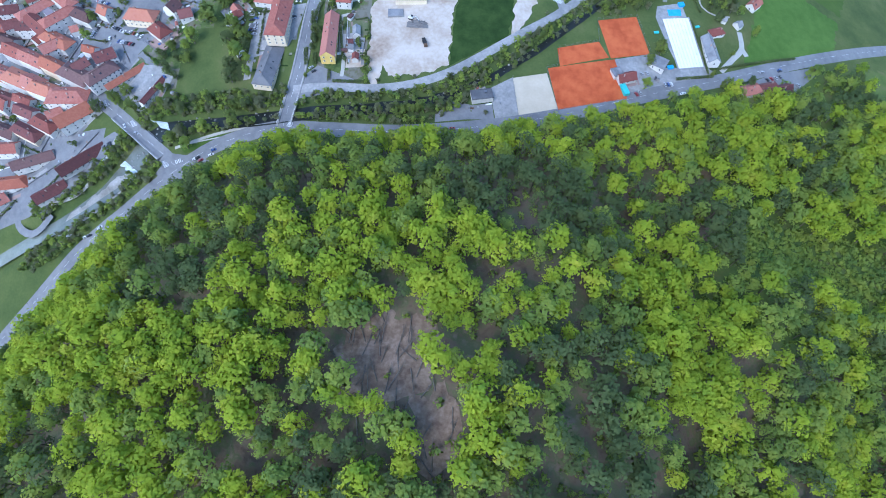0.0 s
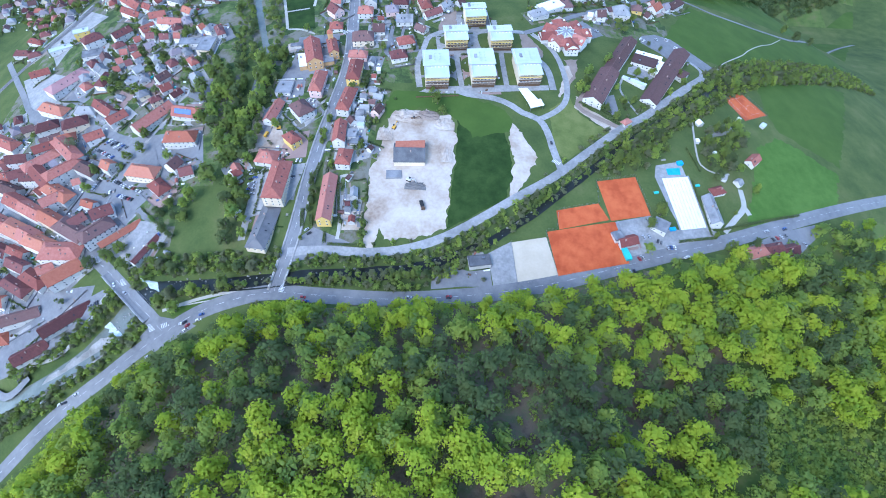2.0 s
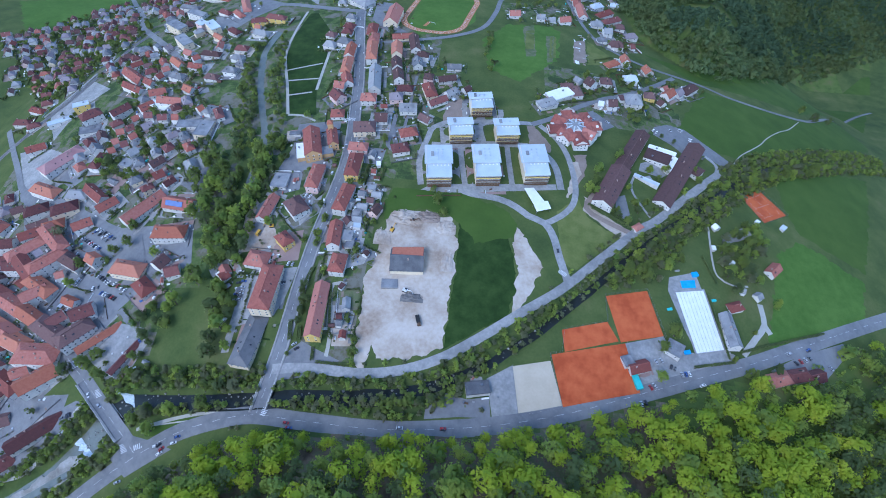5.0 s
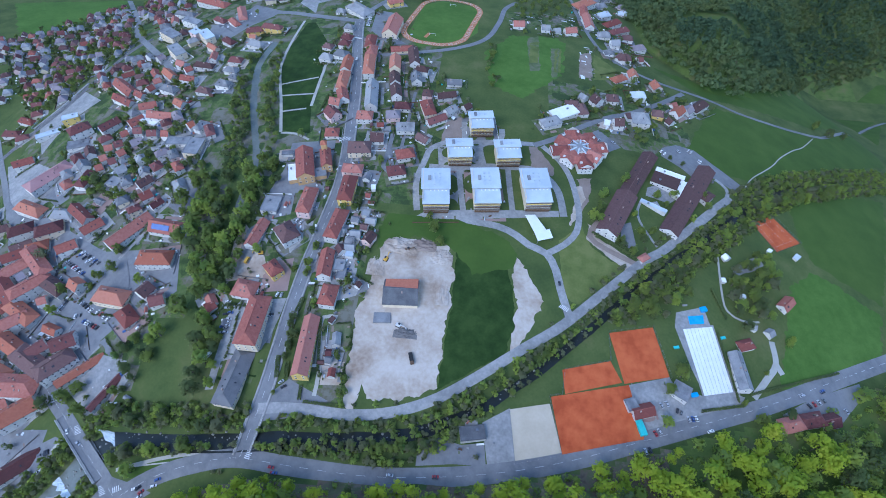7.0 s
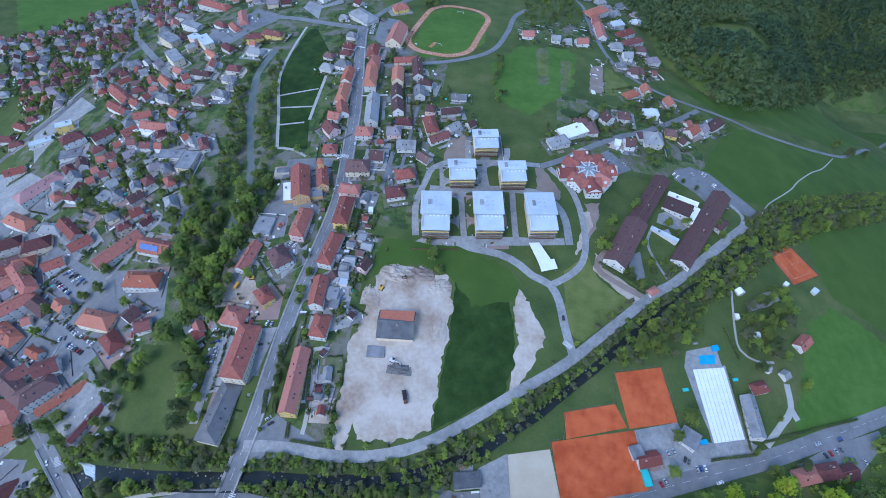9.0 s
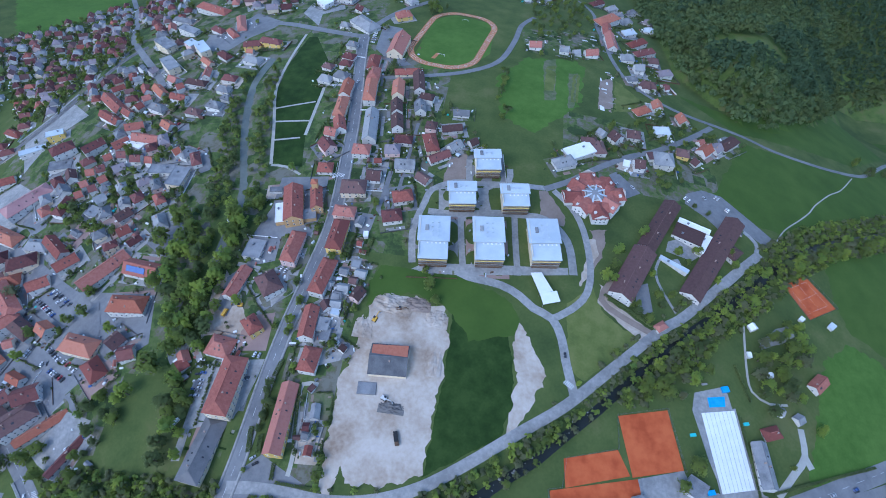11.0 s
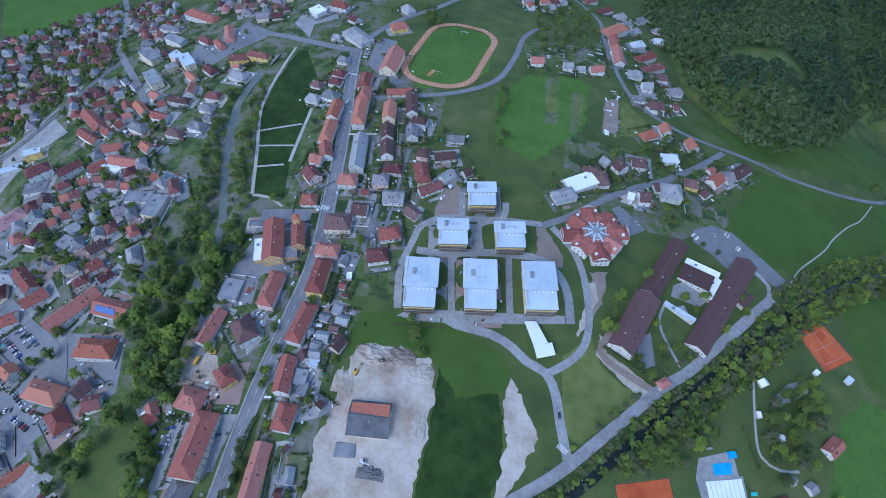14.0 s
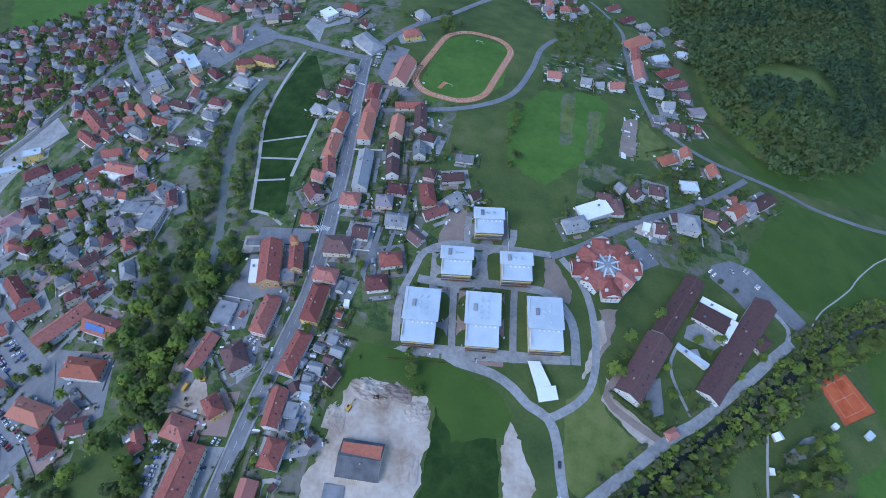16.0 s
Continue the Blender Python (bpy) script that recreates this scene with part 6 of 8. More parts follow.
# ---- road markings, kerbs and pavements ----
for name_, pts_, w_ in (("main", MAIN_ROAD, 9.5), ("south", SOUTH_ROAD, 12), ("bridge", BRIDGE_ROAD, 11)):
    ribbon("centre_line", "line_white", pts_, 0.14, 0.62, "broken white centre line", "marking", across=1, cut=2)
    for o in ((-1, 1) if name_ == "main" else ()):
        ribbon("pavement", "paving", pts_, 1.8, 0.45, "pale grey pavement with a kerb", "pavement", side=o * (w_ / 2 + 0.6), across=1, thick=0.3)


def crossing(x, y, turn, n=6, long=4.0):
    root = new("zebra_crossing", None)
    root.matrix_basis = pose(x, y, gz(x, y) + 0.62, 0, 0, turn)
    tagged(root, "white striped pedestrian crossing on the asphalt", "marking", kind="structure")
    for k in range(n):
        part("stripe", mesh_of("stripe", *box(long, 0.6, 0.02, 0, (0, (k - n / 2 + 0.5) * 1.25)), ["line_white"]), root)


for c in CROSSINGS:
    crossing(*c)

ribbon("court_line", "line_white", [(298.1, 488.0), (313.1, 468.2)], 0.09, 0.26, "white line on the clay court", "marking", across=1)
ribbon("court_line", "line_white", [(295.4, 471.2), (315.7, 485.0)], 0.09, 0.26, "white line on the clay court", "marking", across=1)
ribbon("court_line", "line_white", [(289.7, 481.4), (307.2, 493.6)], 0.09, 0.26, "white line on the clay court", "marking", across=1)
ribbon("court_line", "line_white", [(302.7, 462.2), (322.7, 475.2)], 0.09, 0.26, "white line on the clay court", "marking", across=1)
ribbon("court_line", "line_white", [(289.7, 481.4), (302.7, 462.2)], 0.09, 0.26, "white line on the clay court", "marking", across=1)
ribbon("court_line", "line_white", [(307.2, 493.6), (322.7, 475.2)], 0.09, 0.26, "white line on the clay court", "marking", across=1)

# ---- fences round the courts ----
def fence(points, label, height=2.6, gap=5.0):
    root = new("fence", None)
    tagged(root, label, "fence")
    for (ax, ay), (bx, by) in zip(points, points[1:]):
        l = math.hypot(bx - ax, by - ay)
        n = max(1, round(l / gap))
        for k in range(n + 1):
            x, y = ax + (bx - ax) * k / n, ay + (by - ay) * k / n
            part("post", mesh_of("post", *box(0.1, 0.1, height + 0.3, gz(x, y) - 0.3, (x, y)), ["steel"]), root)
        for z in (0.15, height / 2, height):
            s, e = Vector((ax, ay, gz(ax, ay) + z)), Vector((bx, by, gz(bx, by) + z))
            part("wire", mesh_of("wire", [s, e, e + Vector((0, 0, 0.07)), s + Vector((0, 0, 0.07)), s + Vector((.05, .05, 0)), e + Vector((.05, .05, 0)), e + Vector((.05, .05, 0.07)), s + Vector((.05, .05, 0.07))],
                                 [(0, 1, 2, 3), (7, 6, 5, 4), (3, 2, 6, 7), (0, 4, 5, 1)], ["steel"]), root)


fence([(93.5, 292.5), (102, 294.5), (104, 312.5), (138, 323.5), (137.5, 345.5), (172.5, 356), (183, 317.5)], "tall grey wire fence round the clay courts")
fence([(93, 292), (101.5, 254.2), (159.8, 271.3), (152, 308.5)], "tall grey wire fence beside the road and courts")
fence([(65.4, 280), (70.5, 245.3), (101, 254.2)], "grey wire fence round the sand court")
fence([(283, 483), (308, 501), (331, 474), (301, 455), (283, 483)], "wire fence round a single clay court")


# ---- swimming pool ----
def slab(name, corners, lift, thick, material, parent=None, label=""):
    n = len(corners)
    top = [(x, y, gz(x, y) + lift) for x, y in corners]
    v = top + [(x, y, z - thick) for x, y, z in top]
    f = [tuple(range(n)), tuple(range(2 * n - 1, n - 1, -1))] + [(i, i + n, (i + 1) % n + n, (i + 1) % n) for i in range(n)]
    me = mesh_of(name, v, f, [material])
    bm = bmesh.new()
    bm.from_mesh(me)
    bmesh.ops.recalc_face_normals(bm, faces=bm.faces[:])
    bm.to_mesh(me)
    bm.free()
    if parent:
        return part(name, me, parent, label)
    return new(name, me)


pool = new("swimming_pool", None)
tagged(pool, "long outdoor swimming pool under a white lane-striped cover", "pool")
A, B, C, D = (196.7, 358.0), (221.5, 364.6), (230.1, 315.4), (206.8, 308.7)
slab("coping", [(195.5, 359.3), (222.6, 366.4), (231.6, 314.5), (205.8, 307.2)], 0.42, 0.5, "paving", pool, "pale pool coping")
for k in range(8):
    def mixp(p, q, u):
        return (p[0] + (q[0] - p[0]) * u, p[1] + (q[1] - p[1]) * u)
    u0, u1 = k / 8 + 0.006, (k + 1) / 8 - 0.006
    slab("cover_strip", [mixp(A, B, u0), mixp(A, B, u1), mixp(D, C, u1), mixp(D, C, u0)], 0.62 + 0.02 * (k % 2), 0.25, "white", pool, "white cover strip")
baby = slab("paddling_pool", [(202.3, 369.9), (215.5, 373.4), (215.3, 366.1), (203.2, 363.2)], 0.3, 0.3, "pool_blue")
tagged(baby, "small bright blue paddling pool", "pool")
for x, y, w, d, h, m_, n_, l_ in ((216, 378, 5, 4, 2.2, "pool_blue", "slide_hut", "bright blue slide hut beside the pool"), (201, 379, 4, 1.2, 1.0, "paving", "starting_block", "pale stone block at the pool edge"),
                                 (189.5, 342, 4, 2, 1.0, "turquoise", "diving_stand", "turquoise stand beside the pool"), (229, 357, 4, 2, 1.0, "turquoise", "diving_stand", "turquoise stand beside the pool"),
                                 (199, 308, 5, 3, 1.6, "pool_blue", "pump_box", "light blue box beside the pool"), (156.5, 281, 4.5, 15, 2.4, "turquoise", "container", "turquoise container beside the clay court")):
    ob = new(n_, None)
    ob.matrix_basis = pose(x, y, gz(x, y), 0, 0, 16)
    tagged(ob, l_, "structure")
    part("body", tower([(w / 2, d / 2, -0.3), (w / 2, d / 2, h * 0.9), (w / 2 + 0.1, d / 2 + 0.1, h * 0.92), (w / 2 + 0.1, d / 2 + 0.1, h)], m_, "body"), ob)

# ---- the stadium ----
def rounded(hl, hw, r, n=10):
    out = []
    for sx, sy, a0 in ((1, 1, 0), (-1, 1, 90), (-1, -1, 180), (1, -1, 270)):
        for k in range(n + 1):
            a = radians(a0 + 90 * k / n)
            out.append((sx * (hl - r) + r * math.cos(a), sy * (hw - r) + r * math.sin(a)))
    fine = []
    for (ax, ay), (bx, by) in zip(out, out[1:] + out[:1]):
        m = 8 if abs(ax - bx) < 0.01 or abs(ay - by) < 0.01 else 1
        fine += [(ax + (bx - ax) * k / m, ay + (by - ay) * k / m) for k in range(m)]
    return fine


def oval(name, material, outer, inner, lift, label):
    m = pose(-30, 752, 0, 0, 0, 80.5)
    v, f = [], []
    ring = [rounded(*outer), rounded(*inner)]
    n = len(ring[0])
    for r_ in ring:
        for x, y in r_:
            p = m @ Vector((x, y, 0))
            v.append((p.x, p.y, gz(p.x, p.y) + lift))
    for i in range(n):
        f.append((i, (i + 1) % n, n + (i + 1) % n, n + i))
    return tagged(new(name, mesh_of(name, v, f, [material], None, True)), label, "running track", kind="structure")


oval("running_track", "track", (70, 41, 34), (63, 34, 28), 0.25, "reddish running track with pale lane lines")
for k in range(1, 5):
    oval("lane_line", "line_white", (70 - 1.4 * k, 41 - 1.4 * k, 34 - 1.2 * k), (69.85 - 1.4 * k, 40.85 - 1.4 * k, 33.9 - 1.2 * k), 0.3, "white lane line on the running track")
area("long_jump_strip", "track", [(-48, 700), (-44, 712), (-40, 711), (-44, 699)], 0.24, "reddish run-up strip")
for gx_, gy_ in ((-38, 706), (-22, 798)):
    goal = new("football_goal", None)
    goal.matrix_basis = pose(gx_, gy_, gz(gx_, gy_), 0, 0, -10)
    tagged(goal, "white football goal on the lawn", "goal")
    for s in (-1, 1):
        part("post", mesh_of("post", *box(0.15, 0.15, 2.6, -0.1, (s * 3.7, 0)), ["white"]), goal)
    part("crossbar", mesh_of("crossbar", *box(7.5, 0.15, 0.15, 2.4), ["white"]), goal)


# ---- apartment blocks with pale metal roofs ----
def block(x, y, w, d, turn, big):
    """Four-storey block: dark plinth, cream and yellow walls, balconies to the south, a split pale metal roof with hatches."""
    root = new("apartment_block", None)
    root.matrix_basis = pose(x, y, gz(x, y), 0, 0, turn)
    tagged(root, "modern apartment block, yellow and cream walls, pale blue-grey metal roof", "building", "apartment blocks")
    BUILT.append((x, y, w / 2 + 2, d / 2 + 2, radians(turn)))
    h = 12.5
    part("plinth", mesh_of("plinth", *box(w - 2, d - 1, 4.5, -1.5), ["wood_dark"]), root)
    part("wall", mesh_of("wall", *box(w - 1.6, d - 1.2, h - 3, 3.0), ["wall_y" if not big else "wall_c"]), root)
    for k in range(3):
        slab_ = part("balcony", mesh_of("balcony", *box(w - 1.0, 2.2, 0.25, 3.0 + 3.1 * k, (0, -d / 2 - 0.4)), ["paving"]), root)
        part("balustrade", mesh_of("balustrade", *box(w - 1.0, 0.12, 1.0, 3.25 + 3.1 * k, (0, -d / 2 - 1.45)), ["wood_dark" if k != 2 else "wall_y"]), slab_)
        for i in range(6):
            part("window", BROAD_WINDOW, root, m=pose((i - 2.5) * (w - 3) / 6, -d / 2 + 0.58, 4.7 + 3.1 * k))
    part("upper_band", mesh_of("upper_band", *box(w - 0.8, 1.2, 1.4, h - 1.4, (0, -d / 2 + 0.3)), ["wall_y"]), root)
    s = d * (0.36 if big else 0.5)
    for name, y0, y1, z0, z1, ww in (("lower_roof", -d / 2 - 2.0, -d / 2 + s, h + 0.2, h + 0.9, w), ("upper_roof", -d / 2 + s - 0.4, d / 2 + 1.0, h + 1.9, h + 0.9, w + 2.4)):
        v = [(sx * ww / 2, yy, zz + t) for t in (0, 0.35) for sx, yy, zz in ((-1, y0, z0), (1, y0, z0), (1, y1, z1), (-1, y1, z1))]
        rf = part(name, mesh_of(name, v, [(3, 2, 1, 0), (4, 5, 6, 7), (0, 1, 5, 4), (1, 2, 6, 5), (2, 3, 7, 6), (3, 0, 4, 7)], ["l"]), root)
        if name == "upper_roof":
            for i in range(4 if big else 2):
                for q in (-1, 1):
                    part("vent_pipe", tower([(0.45, 0.45, 0), (0.45, 0.45, 0.9), (0.7, 0.7, 0.95), (0.7, 0.7, 1.2)], "l", "vent_pipe"), rf, m=pose(q * 2.2 + 1, y0 + 5 + i * (y1 - y0 - 8) / 4, z0 - 0.2))
            part("roof_hatch", tower([(1.3, 2.6, 0), (1.3, 2.6, 1.3), (1.1, 2.3, 1.6)], "g", "roof_hatch"), rf, m=pose(-w * 0.24, (y0 + y1) / 2, z0 - 0.6))
        else:
            for i in range(5):
                part("skylight", tower([(0.6, 0.6, 0), (0.6, 0.6, 0.5), (0.4, 0.4, 0.75)], "frame_white", "skylight"), rf, m=pose((i - 2) * 3.2 + 2, y1 - 1.5, z1))
    v, f = box(0.3, d - 2, h + 1.7, 0.5, (-w / 2 + 0.6, 0))
    part("end_wall", mesh_of("end_wall", v, f, ["wall_c"]), root)


for x, y, w, d, turn, big in ((-5.5, 452, 22.5, 38, 6.5, True), (36.5, 458, 22.5, 38, 7.5, True), (79, 465, 22.5, 37, 8.5, True), (10.5, 498.5, 22, 21, 8.5, False), (53.5, 504, 22, 21, 9, False), (27.5, 539, 21.5, 21, 9.5, False)):
    block(x, y, w, d, turn, big)
canopy = new("entrance_canopy", None)
canopy.matrix_basis = pose(81.5, 426, gz(81.5, 426), 0, 0, 0)
tagged(canopy, "long white flat canopy over the garage ramp", "canopy")
for name_, cs in (("ramp_roof", [(71.4, 439.8), (79.6, 441.3), (88.7, 426.1), (79.0, 422.2)]), ("entry_roof", [(79.0, 422.4), (91.5, 426.7), (94.3, 417.9), (82.0, 413.2)])):
    cv = [(x - 81.5, y - 426, z) for z in (4.0, 4.4) for x, y in cs]
    part(name_, mesh_of(name_, cv, [(3, 2, 1, 0), (4, 5, 6, 7), (0, 1, 5, 4), (1, 2, 6, 5), (2, 3, 7, 6), (3, 0, 4, 7)], ["white"]), canopy)
    for x, y in cs:
        part("post", mesh_of("post", *box(0.25, 0.25, 5.0, -0.8, ((x - 81.5) * 0.93, (y - 426) * 0.93)), ["steel"]), canopy)

# ---- the rosette-shaped house with a glass star in its court ----
rosette = new("rosette_house", None)
rosette.matrix_basis = pose(120, 525, gz(120, 525), 0, 0, 12)
tagged(rosette, "rosette-shaped white house with red gabled roofs round a glass star", "building")
BUILT.append((120, 525, 30, 30, 0))
for k in range(8):
    a = 45 * k
    m_ = pose(0, 0, 0, 0, 0, a) @ pose(17 if k % 2 == 0 else 16, 0, 0)
    part("wall", mesh_of("wall", *wall_mesh(18 if k % 2 == 0 else 13, 13.5, 6.5, 4, "g"), ["wall_w"]), rosette, m=m_)
    part("roof", mesh_of("roof", *roof_mesh(18 if k % 2 == 0 else 13, 13.5, 4.2, "h" if k % 2 == 0 else "g"), ["r"]), rosette, m=m_ @ pose(0, 0, 6.5))
    part("dormer", tower([(1.2, 1.0, 0), (1.2, 1.0, 1.6), (0.3, 0.9, 2.2)], "wall_w", "dormer"), rosette, m=m_ @ pose(4, -4, 7.6))
    for i in range(3):
        for j in range(2):
            part("window", WINDOW, rosette, m=m_ @ pose(9.02 if k % 2 == 0 else 6.52, (i - 1) * 3.6, 1.8 + 3 * j) @ pose(0, 0, 0, 0, 0, 90))
    ray = [(0, -0.35, 10.4), (11, -0.9, 8.6), (11, 0.9, 8.6), (0, 0.35, 10.4), (0, -0.35, 10.1), (11, -0.9, 8.3), (11, 0.9, 8.3), (0, 0.35, 10.1)]
    part("glass_ray", mesh_of("glass_ray", ray, [(0, 1, 2, 3), (7, 6, 5, 4), (0, 4, 5, 1), (1, 5, 6, 2), (2, 6, 7, 3)], ["l"]), rosette, m=pose(0, 0, 0, 0, 0, a + 22))
ringv, ringf = [], []
for k in range(16):
    a = 2 * math.pi * k / 16
    for rr, zz in ((8.5, 8.2), (15.0, 9.6), (21.5, 6.6), (21.5, 5.9)):
        ringv.append((rr * math.cos(a), rr * math.sin(a), zz))
    for j in range(3):
        n_ = (k + 1) % 16
        ringf.append((4 * k + j, 4 * k + j + 1, 4 * n_ + j + 1, 4 * n_ + j))
part("ring_roof", mesh_of("ring_roof", ringv, ringf, ["r"]), rosette)
part("glass_dome", tower([(7, 7, 5.5), (6.5, 6.5, 8.6), (2.5, 2.5, 10.0), (0.4, 0.4, 10.6)], "g", "glass_dome"), rosette)

# ---- shed beside the grey lot ----
house(40.9, 260.8, 16.8, 9.6, 12, 3.6, "f", "s", "w", windows=False, name="storage_shed", label="low storage shed with a flat dark grey roof", chimneys=0)

# ---- the brown-roofed home by the river ----
house(175.9, 507.9, 58.8, 14, 63, 6, "g", "b", "w", 0.5, name="care_home", label="long white home with a brown tiled gabled roof")
house(150.4, 454.8, 52.3, 18, 65, 6, "g", "b", "w", 0.5, name="care_home", label="broad white home with a brown tiled roof and skylights")
house(219.8, 487.5, 96.9, 16, 60, 6, "g", "b", "w", 0.5, name="care_home", label="long white home wing with a brown tiled roof")
house(235.5, 500.6, 18.8, 13, 138, 5, "h", "b", "w", 0.5, name="care_home", label="short white home wing with a brown hipped roof")
house(201.1, 506.2, 24, 15, 157, 5, "f", "b", "w", name="care_home", label="low linking hall with a flat dark brown roof")
house(206.8, 515.8, 26.4, 5, 157, 6, "f", "w", "w", windows=False, name="link_hall", label="narrow white flat-roofed link between the wings")
house(212.8, 499.5, 20.7, 7, 62, 5.6, "f", "w", "w", windows=False, name="link_hall", label="narrow white flat-roofed link between the wings")
house(185.6, 473.0, 23.9, 3.5, 151, 3.2, "f", "l", "w", windows=False, name="covered_walk", label="pale covered walk across the garden court")
pavilion = new("garden_pavilion", tower([(2.6, 2.6, -0.3), (2.6, 2.6, 3.0), (3.0, 3.0, 3.1), (0.4, 0.4, 4.2)], "g", "garden_pavilion"))
pavilion.matrix_basis = pose(187.8, 475.5, gz(187.8, 475.5), 0, 0, 20)
tagged(pavilion, "small grey-roofed pavilion in the garden court", "pavilion")

# ---- fire station ----
house(-126.0, 474.6, 36.5, 15, 107, 8, "g", "r", "ochre", 0.6, name="fire_station", label="large ochre hall with a red tiled gabled roof")
house(-108.4, 482.2, 22.8, 9, 107, 7, "g", "r", "ochre", name="fire_station", label="ochre side hall with a red tiled gabled roof")
house(-135.9, 466.8, 20, 7, 107, 4, "f", "w", "ochre", windows=False, name="garage_annex", label="low annex with a white flat roof beside the hall")
house(-111.0, 467.4, 10, 11, 107, 4, "f", "g", "ochre", windows=False, name="garage_annex", label="low annex with a grey flat roof between the halls")
house(-147.6, 491.2, 10, 5, 10, 3, "f", "g", "w", windows=False, name="carport", label="low carport with a grey flat roof")
mast = new("hose_tower", None)
mast.matrix_basis = pose(-111.5, 491.5, gz(-111.5, 491.5), 0, 0, 10)
tagged(mast, "square ochre tower with a red pyramid roof", "tower")
part("shaft", tower([(2.4, 2.4, -1), (2.4, 2.4, 15), (2.6, 2.6, 15.2)], "wall_ochre", "shaft"), mast)
part("roof", tower([(3.0, 3.0, 15.2), (0.1, 0.1, 18.5)], "o", "roof"), mast)

# ---- the great house with a glazed court ----
for cx_, cy_, l_, t_ in ((-379, 370, 34, 50), (-346, 355, 34, 50), (-352, 378, 40, 142), (-368, 350, 40, 142)):
    house(cx_, cy_, l_, 13, t_, 11, "h", "r", "w", 0.62, name="palace_wing", label="white four-storey palace wing with a red hipped roof")
house(-362.0, 364.0, 9.5, 6.7, 142, 9.5, "f", "v", "w", windows=False, name="glazed_court", label="pale blue glazed roof over the inner court")

# ---- the open shed and rubble in the gravel yard ----
house(-21.5, 356, 26, 22, 4, 3.5, "g", "s", "c", 0.45, windows=False, name="brick_shed", label="old shed, grey roof with a red tiled strip")
strip = slab("roof_strip", [(-34, 363.5), (-9, 365.5), (-8.6, 357.5), (-33.6, 355.5)], 7.9, 0.2, "o")
tagged(strip, "orange tiled strip lying along the old shed's roof", "roof")
for x, y, w, d, h, t_, m_, n_, l_ in ((-33, 336, 13, 8.5, 1.2, 5, "g", "concrete_slab", "flat grey concrete slab in the gravel yard"),):
    ob = new(n_, tower([(w / 2, d / 2, -0.5), (w / 2, d / 2, h), (w / 2 - 0.2, d / 2 - 0.2, h + 0.1)], m_, n_))
    ob.matrix_basis = pose(x, y, gz(x, y), 0, 0, t_)
    tagged(ob, l_, "slab")


def heap(x, y, w, d, h, seed, material, label, turn=0):
    """A heap of rubble: an uneven mound with loose blocks on it."""
    r = np.random.RandomState(seed)
    n = 26
    v, f = [], []
    for i in range(n):
        for j in range(n):
            a, b = (i / (n - 1) - 0.5) * 2, (j / (n - 1) - 0.5) * 2
            q = max(0.0, 1 - a * a - b * b)
            z = h * (q ** 0.7) * (0.7 + 0.6 * noise.noise((a * 3 + seed, b * 3, 0.5))) + r.normal(0, 0.15) * h * (q > 0)
            v.append((a * w / 2, b * d / 2, max(-0.1, z)))
            if i and j:
                k = i * n + j
                f.append((k - n - 1, k - 1, k, k - n))
    ob = new("rubble_mound", mesh_of("rubble_mound", v, f, [material], None, True))
    ob.matrix_basis = pose(x, y, gz(x, y), 0, 0, turn)
    return tagged(ob, label, "rubble")


heap(-27, 399, 30, 16, 3.2, 3, "gravel", "pale rubble heap at the end of the gravel yard", -10)
heap(-10, 401, 22, 12, 2.4, 9, "soil", "brown earth heap beside the gravel yard")
heap(6, 392, 18, 16, 2.2, 4, "gravel", "grey rubble heap at the edge of the gravel yard")
heap(-14, 326, 18, 9, 2.4, 5, "ballast", "grey crushed stone heap beside a crusher")
heap(-45, 380, 14, 20, 1.8, 6, "gravel", "pale rubble along the yard's edge")
heap(10, 362, 10, 26, 1.5, 7, "gravel", "low grey rubble bank along the yard")


def digger(x, y, turn, color, label):
    root = new("excavator", None)
    root.matrix_basis = pose(x, y, gz(x, y), 0, 0, turn)
    tagged(root, label, "excavator")
    for s in (-1, 1):
        part("track", tower([(2.0, 0.3, 0), (2.2, 0.3, 0.4), (1.9, 0.3, 0.9)], "rubber", "track"), root, m=pose(0, s * 1.2, 0))
    part("body", tower([(1.9, 1.3, 0.95), (1.9, 1.3, 2.0), (1.6, 1.2, 2.3)], color, "body"), root)
    part("cab", tower([(0.8, 0.6, 2.0), (0.75, 0.55, 3.2), (0.6, 0.5, 3.4)], "glass", "cab"), root, m=pose(0.7, 0.6, 0))
    part("boom", mesh_of("boom", *box(4.5, 0.4, 0.5), [color]), root, m=pose(3.2, -0.3, 2.8, 0, -25, 0))
    part("arm", mesh_of("arm", *box(3.2, 0.3, 0.4), [color]), root, m=pose(6.0, -0.3, 2.6, 0, 60, 0))
    part("bucket", tower([(0.6, 0.6, 0), (0.7, 0.6, 0.5), (0.3, 0.6, 1.0)], "steel", "bucket"), root, m=pose(6.6, -0.3, 0.3))


mat("machine_yellow", [(0.55, 0.3, 0.04), (0.62, 0.36, 0.06)], 1.0, 4.0, 0.5, 0.0)
mat("machine_white", [(0.5, 0.5, 0.5), (0.65, 0.65, 0.64)], 1.0, 4.0, 0.5, 0.0)
digger(-38, 385, 70, "machine_yellow", "yellow tracked excavator on the gravel")
digger(-22, 395, 10, "wood_dark", "rust-brown tracked excavator beside the rubble")
digger(-20, 331, -20, "machine_white", "pale stone crusher and excavator on the gravel")
digger(-142, 385, 190, "machine_yellow", "yellow digger parked in the builders' yard")
skip = new("dump_truck", None)
skip.matrix_basis = pose(-7, 307, gz(-7, 307), 0, 0, -72)
tagged(skip, "dark dump truck standing on the gravel", "truck")
